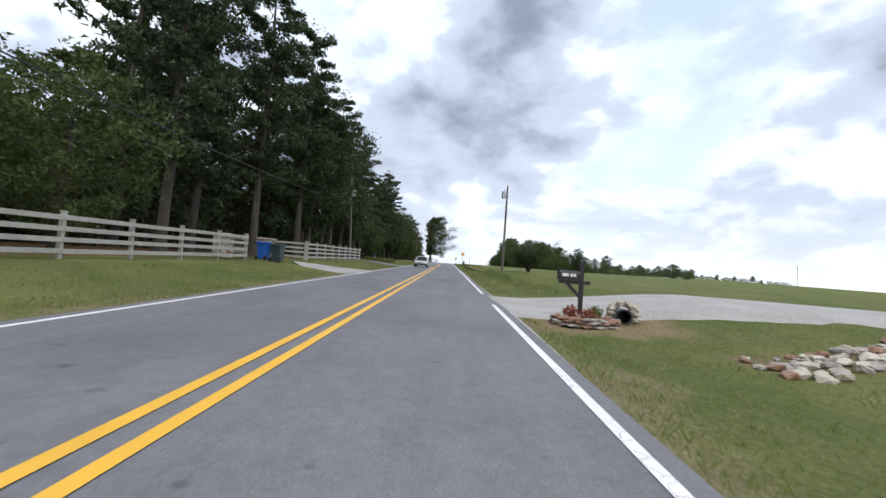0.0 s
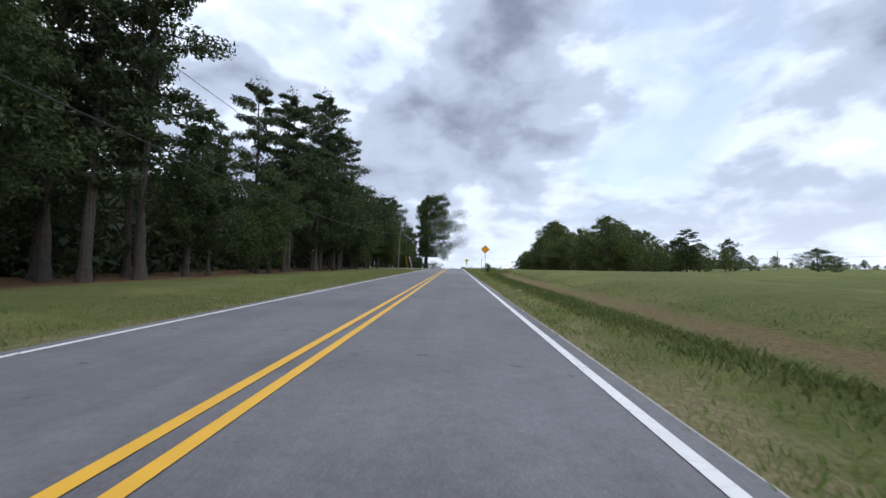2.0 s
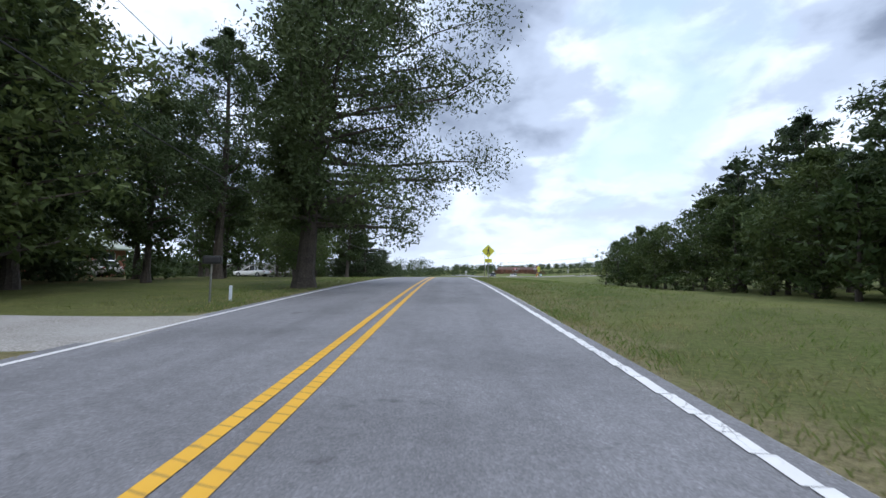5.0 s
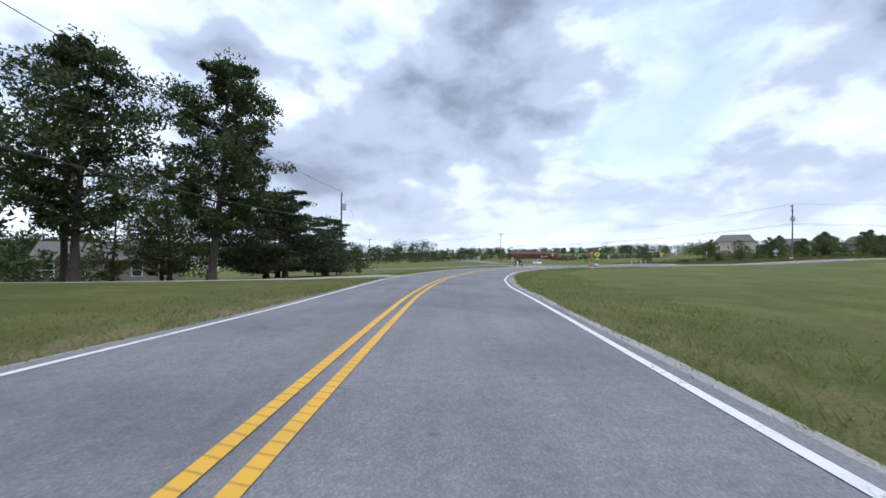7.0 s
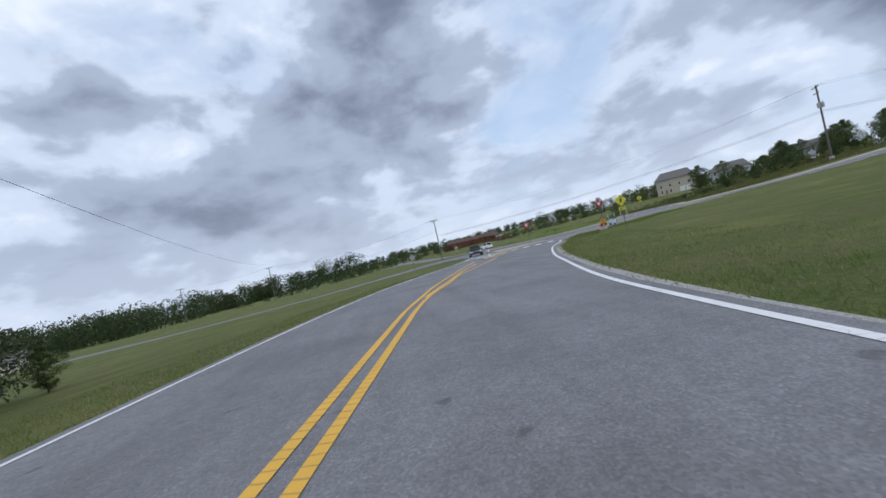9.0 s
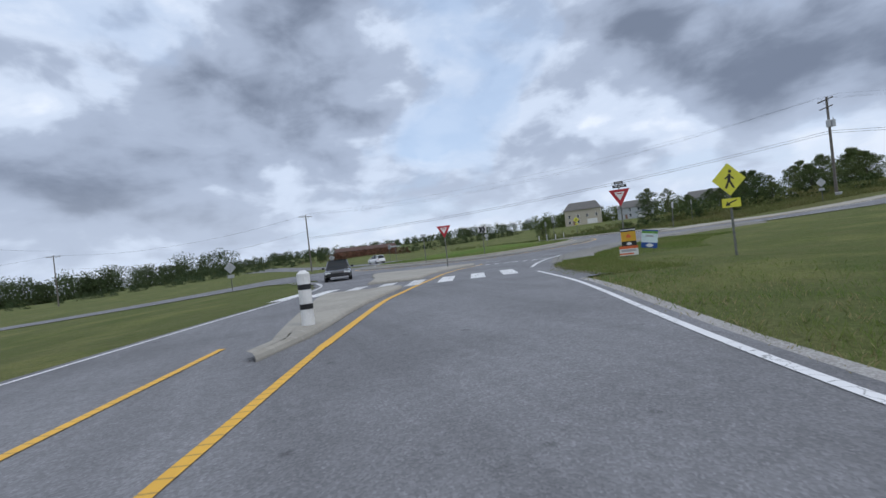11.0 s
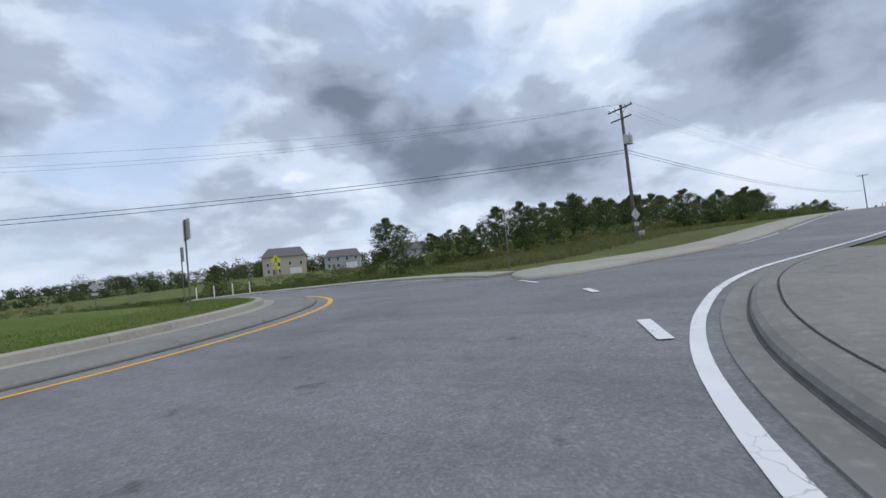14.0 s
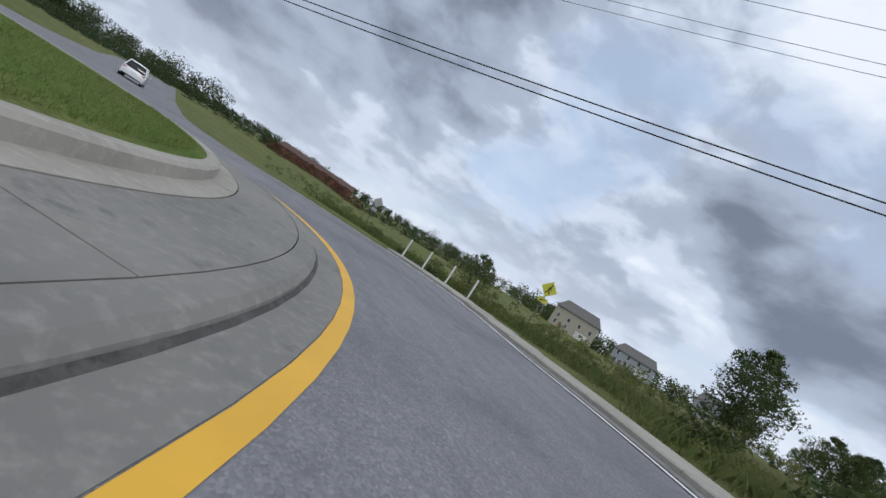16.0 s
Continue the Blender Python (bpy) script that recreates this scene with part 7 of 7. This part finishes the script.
TAN_BRUSH = leaf_material("tan brush", (0.12, 0.1, 0.05), (0.2, 0.165, 0.085), (0.17, 0.14, 0.06), 0.2)
RUSSET = leaf_material("russet brush", (0.07, 0.03, 0.018), (0.13, 0.065, 0.04), (0.16, 0.1, 0.05), 0.2)
for a, b, n_, h_, mat_ in (((36, 439), (66, 434), 44, 3.6, RUSSET), ((-40, 458), (40, 452), 90, 4.5, OAK), ((62, 448), (120, 430), 80, 3.6, OAK), ((20, 428), (80, 420), 50, 1.2, TAN_BRUSH)):
    belt = woods("brush", a, b, 2.0, n_, h_, 70 + n_, mat_)
    tagged(belt, "belt of russet and dry brush in front of far low buildings" if mat_ is not OAK else "dark trees behind far low buildings", "brush", kind="stuff")


# ---- grass along the verges
def blades(name, pts, height, width, mat, seed, label):
    """Upright bent blades of grass rooted at the given places: one mesh of many."""
    rng = np.random.default_rng(seed)
    n = len(pts)
    P = np.array([(x, y, z - 0.01) for x, y, z in pts])
    h = height * (0.45 + 0.9 * rng.random(n))[:, None]
    a = rng.random(n) * 2 * math.pi
    side = np.stack([np.cos(a), np.sin(a), np.zeros(n)], 1) * (width * (0.6 + 0.8 * rng.random(n)))[:, None]
    b = rng.random(n) * 2 * math.pi
    lean = np.stack([np.cos(b), np.sin(b), np.zeros(n)], 1) * (0.2 + 0.7 * rng.random(n))[:, None] * h
    up = np.array([0, 0, 1.0])
    V = np.stack([P - side, P + side, P + side * 0.6 + lean * 0.4 + up * h * 0.6, P + lean + up * h], 1).reshape(-1, 3)
    me = bpy.data.meshes.new(name)
    me.vertices.add(n * 4)
    me.vertices.foreach_set("co", V.astype(np.float32).ravel())
    me.loops.add(n * 4)
    me.loops.foreach_set("vertex_index", np.arange(n * 4, dtype=np.int32))
    me.polygons.add(n)
    me.polygons.foreach_set("loop_start", np.arange(0, n * 4, 4, dtype=np.int32))
    me.polygons.foreach_set("loop_total", np.full(n, 4, dtype=np.int32))
    me.update(calc_edges=True)
    me.materials.append(mat)
    return tagged(new(name, me), label, "grass", kind="stuff")


def verge(line, count, near, far, seed, fall=1.7, clump=0.12):
    """Places beside a line, thicker near it and gathered in clumps."""
    r = random.Random(seed)
    base, out = spread(line, 0.8), []
    side = aside(base, 1.0)
    while len(out) < count:
        i = r.randrange(len(base) - 1)
        s = r.random()
        p = base[i].lerp(base[i + 1], s)
        d = (side[i] - base[i]) * (1 if far > 0 else -1)
        q = p + d * (abs(near) + (abs(far) - abs(near)) * r.random() ** fall)
        if noise.noise((q.x * 0.9, q.y * 0.9, seed)) + r.uniform(-0.5, 0.5) < -0.1:
            continue
        for k in range(4):
            x, y = q.x + r.gauss(0, clump), q.y + r.gauss(0, clump)
            out.append((x, y, land(x, y)))
    return out


def clear(pts):
    """Leaves the driveways and the mailbox bed free."""
    return [p for p in pts if not (p[0] > 3 and 11.6 < p[1] < 18.6 and p[0] < 9) and not (p[0] < -3 and (25.6 < p[1] < 34.5 and p[0] > -5.8 or 55.6 < p[1] < 61.4 or 146.2 < p[1] < 150.8 or 212 < p[1] < 219.5)) and not (4.2 < p[0] < 6.9 and 10.6 < p[1] < 13)]


R_LINE = [p for p in EDGE_R if p[1] > -1]
R_LINE = [(3.3, 1)] + R_LINE
L_LINE = [(-3.45, 4)] + [p for p in EDGE_L if 90 < p[1] < 262]
blades("grass_verge", clear(verge(R_LINE, 90000, 0.45, 5.5, 3)), 0.085, 0.006, BLADE, 3, "short green grass along the road verge")
blades("grass_verge", clear(verge(R_LINE, 34000, 0.3, 3.0, 4)), 0.075, 0.006, DRYBLADE, 4, "dry straw-coloured grass along the road edge")
blades("grass_verge", clear(verge(L_LINE, 50000, -0.5, -4.5, 5)), 0.085, 0.007, BLADE, 5, "short green grass along the road verge")
blades("grass_verge", clear(verge(L_LINE, 24000, -0.35, -2.5, 6)), 0.075, 0.007, DRYBLADE, 6, "dry straw-coloured grass along the road edge")
blades("weeds", clear(verge([(5.2, 19.5), (5.4, 60), (5.5, 100), (5.8, 140)], 18000, 0.1, 1.9, 7, 1.0, 0.2)), 0.1, 0.009, WEED, 7, "rough green weeds along the roadside ditch")
blades("weeds", clear(verge([(5.0, 62), (5.0, 90), (5.2, 112)], 9000, 0.05, 1.3, 8, 1.0, 0.16)), 0.1, 0.013, BROAD, 8, "rank dark green weeds in the roadside ditch")
blades("weeds", clear(verge([(5.0, 62), (5.0, 90), (5.2, 112)], 8000, 0.0, 1.4, 28, 1.0, 0.2)), 0.11, 0.012, WEED, 28, "pale rank weeds in the roadside ditch")
blades("weeds", clear(verge([(6.1, 62), (6.2, 90), (6.4, 114)], 22000, 0.1, 1.5, 18, 1.0, 0.3)), 0.05, 0.013, THATCH, 18, "cut brown weeds lying along the ditch")
blades("grass_verge", clear(verge(EDGE_R2[2:15], 30000, 2.45, 8.0, 9, 1.5)), 0.09, 0.007, BLADE, 9, "short green grass behind the entry corner kerb")
rnd = random.Random(12)
pts = []
for i in range(26000):
    r, a = 11.4 - 3.2 * rnd.random() ** 1.8, rnd.uniform(150, 400)
    x, y = ring_pt(r, a)
    z = 0.34 + 0.08 * (11.5 - r) / 2.1 if r > 9.4 else 0.42 + 0.1 * (9.4 - r) / 1.4
    pts.append((x, y, z + tilt(x, y)))
blades("grass_island", pts, 0.075, 0.007, BLADE, 10, "short green grass on the central island")
blades("weeds", verge([(57, 287.5), (63, 284), (76, 279), (96, 271)], 24000, -0.6, -10, 15, 0.9, 0.35), 0.42, 0.03, WEED, 15, "rough brown-green weeds beside the side road")
blades("weeds", verge([(57, 300), (60, 296.5), (75, 290), (100, 281), (130, 270)], 16000, -0.3, -6, 13, 0.9, 0.35), 0.55, 0.03, WEED, 13, "tall rough weeds on the bank beside the side road")
blades("weeds", verge([(48, 325), (55, 317), (60.3, 305), (61.3, 296)], 9000, -0.3, -6, 14, 0.9, 0.3), 0.4, 0.025, WEED, 14, "tall rough weeds on the bank beside the ring")
PAPER = plain("pale litter", (0.6, 0.62, 0.6), 0.6)
for x, y, turn, w, d in ((4.75, 81.6, 30, 0.3, 0.14), (5.6, 82.7, 80, 0.14, 0.1), (6.0, 81.9, 10, 0.12, 0.12), (5.9, 96.5, 50, 0.2, 0.12), (6.6, 88.4, 120, 0.16, 0.1), (9.4, 113.2, 70, 0.3, 0.16)):
    bm = bmesh.new()
    for i in range(5):
        for k in range(2):
            bm.verts.new(((i / 4 - 0.5) * w, (k - 0.5) * d * (1 - 0.2 * (i % 2)), 0.05 + 0.03 * math.sin(i * 2.1 + k)))
    bm.verts.ensure_lookup_table()
    for i in range(4):
        bm.faces.new((bm.verts[2 * i], bm.verts[2 * i + 1], bm.verts[2 * i + 3], bm.verts[2 * i + 2]))
    bmesh.ops.solidify(bm, geom=bm.faces[:], thickness=0.012)
    scrap = link("litter", bm, PAPER)
    scrap.matrix_basis = on_land(x, y, turn)
    tagged(scrap, "crumpled white scrap of litter lying in the weeds", "litter", "litter in the ditch")
# sand washed over the entry corner and the ragged grass edge there
SAND = material("washed sand", (0.23, 0.22, 0.19), 0.95, vary=[(2, 4, 0.4, 0.65, (0.16, 0.153, 0.14)), (30, 4, 0.45, 0.7, (0.29, 0.275, 0.24))])
edge = spread([(20.9, 260.2), (21.5, 262.0), (22.3, 264.0), (23.2, 265.8), (24.4, 267.4), (26.2, 269.0)], 0.09)


def flecks(name, line, count, mid, wide, size, lift, mat, seed, label):
    """Thin flat crumbs strewn along a line, thick at its middle and thinning out."""
    rng = np.random.default_rng(seed)
    base, side = line, aside(line, 1.0)
    rows = []
    while len(rows) < count:
        i = int(rng.integers(len(base)))
        d = rng.normal() * wide + mid
        q = base[i] + (side[i] - base[i]) * d
        if noise.noise((q.x * 1.2, q.y * 1.2, seed)) + 0.7 * noise.noise((q.x * 4, q.y * 4, seed + 2)) < rng.normal() * 0.25 - 0.05:
            continue
        rows.append((q.x + rng.normal() * 0.05, q.y + rng.normal() * 0.05, -0.014 + lift - 0.045 * smooth(d / 0.6)))
    P = np.array(rows)
    n = len(P)
    a = rng.random(n) * 6.283
    r = size * (0.35 + rng.random(n) ** 2 * 1.3)
    V = np.stack([P + np.stack([np.cos(a + k * 1.571) * r * (1 if k % 2 else 0.7), np.sin(a + k * 1.571) * r * (1 if k % 2 else 0.7), 0.002 * (k % 2) + 0.0 * r], 1) for k in range(4)], 1).reshape(-1, 3)
    me = bpy.data.meshes.new(name)
    me.from_pydata(V.tolist(), [], [(4 * k, 4 * k + 1, 4 * k + 2, 4 * k + 3) for k in range(n)])
    me.materials.append(mat)
    return tagged(new(name, me), label, "sand", kind="stuff")


flecks("sand", edge, 20000, 0.12, 0.16, 0.010, 0.004, SAND, 4, "pale sand washed over the edge of the asphalt")
flecks("sand", edge[: len(edge) // 2], 8000, -0.12, 0.2, 0.008, 0.004, SAND, 5, "pale sand washed over the edge of the asphalt")
blades("grass_verge", verge(edge, 15000, 0.08, 2.6, 16, 1.25, 0.07), 0.11, 0.008, BLADE, 16, "rough green grass at the entry corner")
blades("grass_verge", verge(edge, 5000, 0.0, 1.3, 17, 1.1, 0.06), 0.08, 0.007, DRYBLADE, 17, "dry straw-coloured grass at the entry corner")
end_line = [aside(corner, d)[set_back(d)] for d in (0.8, 1.2, 1.6, 2.0, 2.4, 2.8)]
back = (corner[0] - corner[1]).normalized()
pts, r = [], random.Random(18)
for i in range(9000):
    p = end_line[0].lerp(end_line[-1], r.uniform(0.05, 1.0)) + back * (r.random() ** 1.6 * 1.1 - 0.1)
    pts.append((p.x, p.y, land(p.x, p.y) + 0.01))
blades("grass_verge", pts, 0.13, 0.009, BLADE, 18, "rough green grass against the concrete apron")
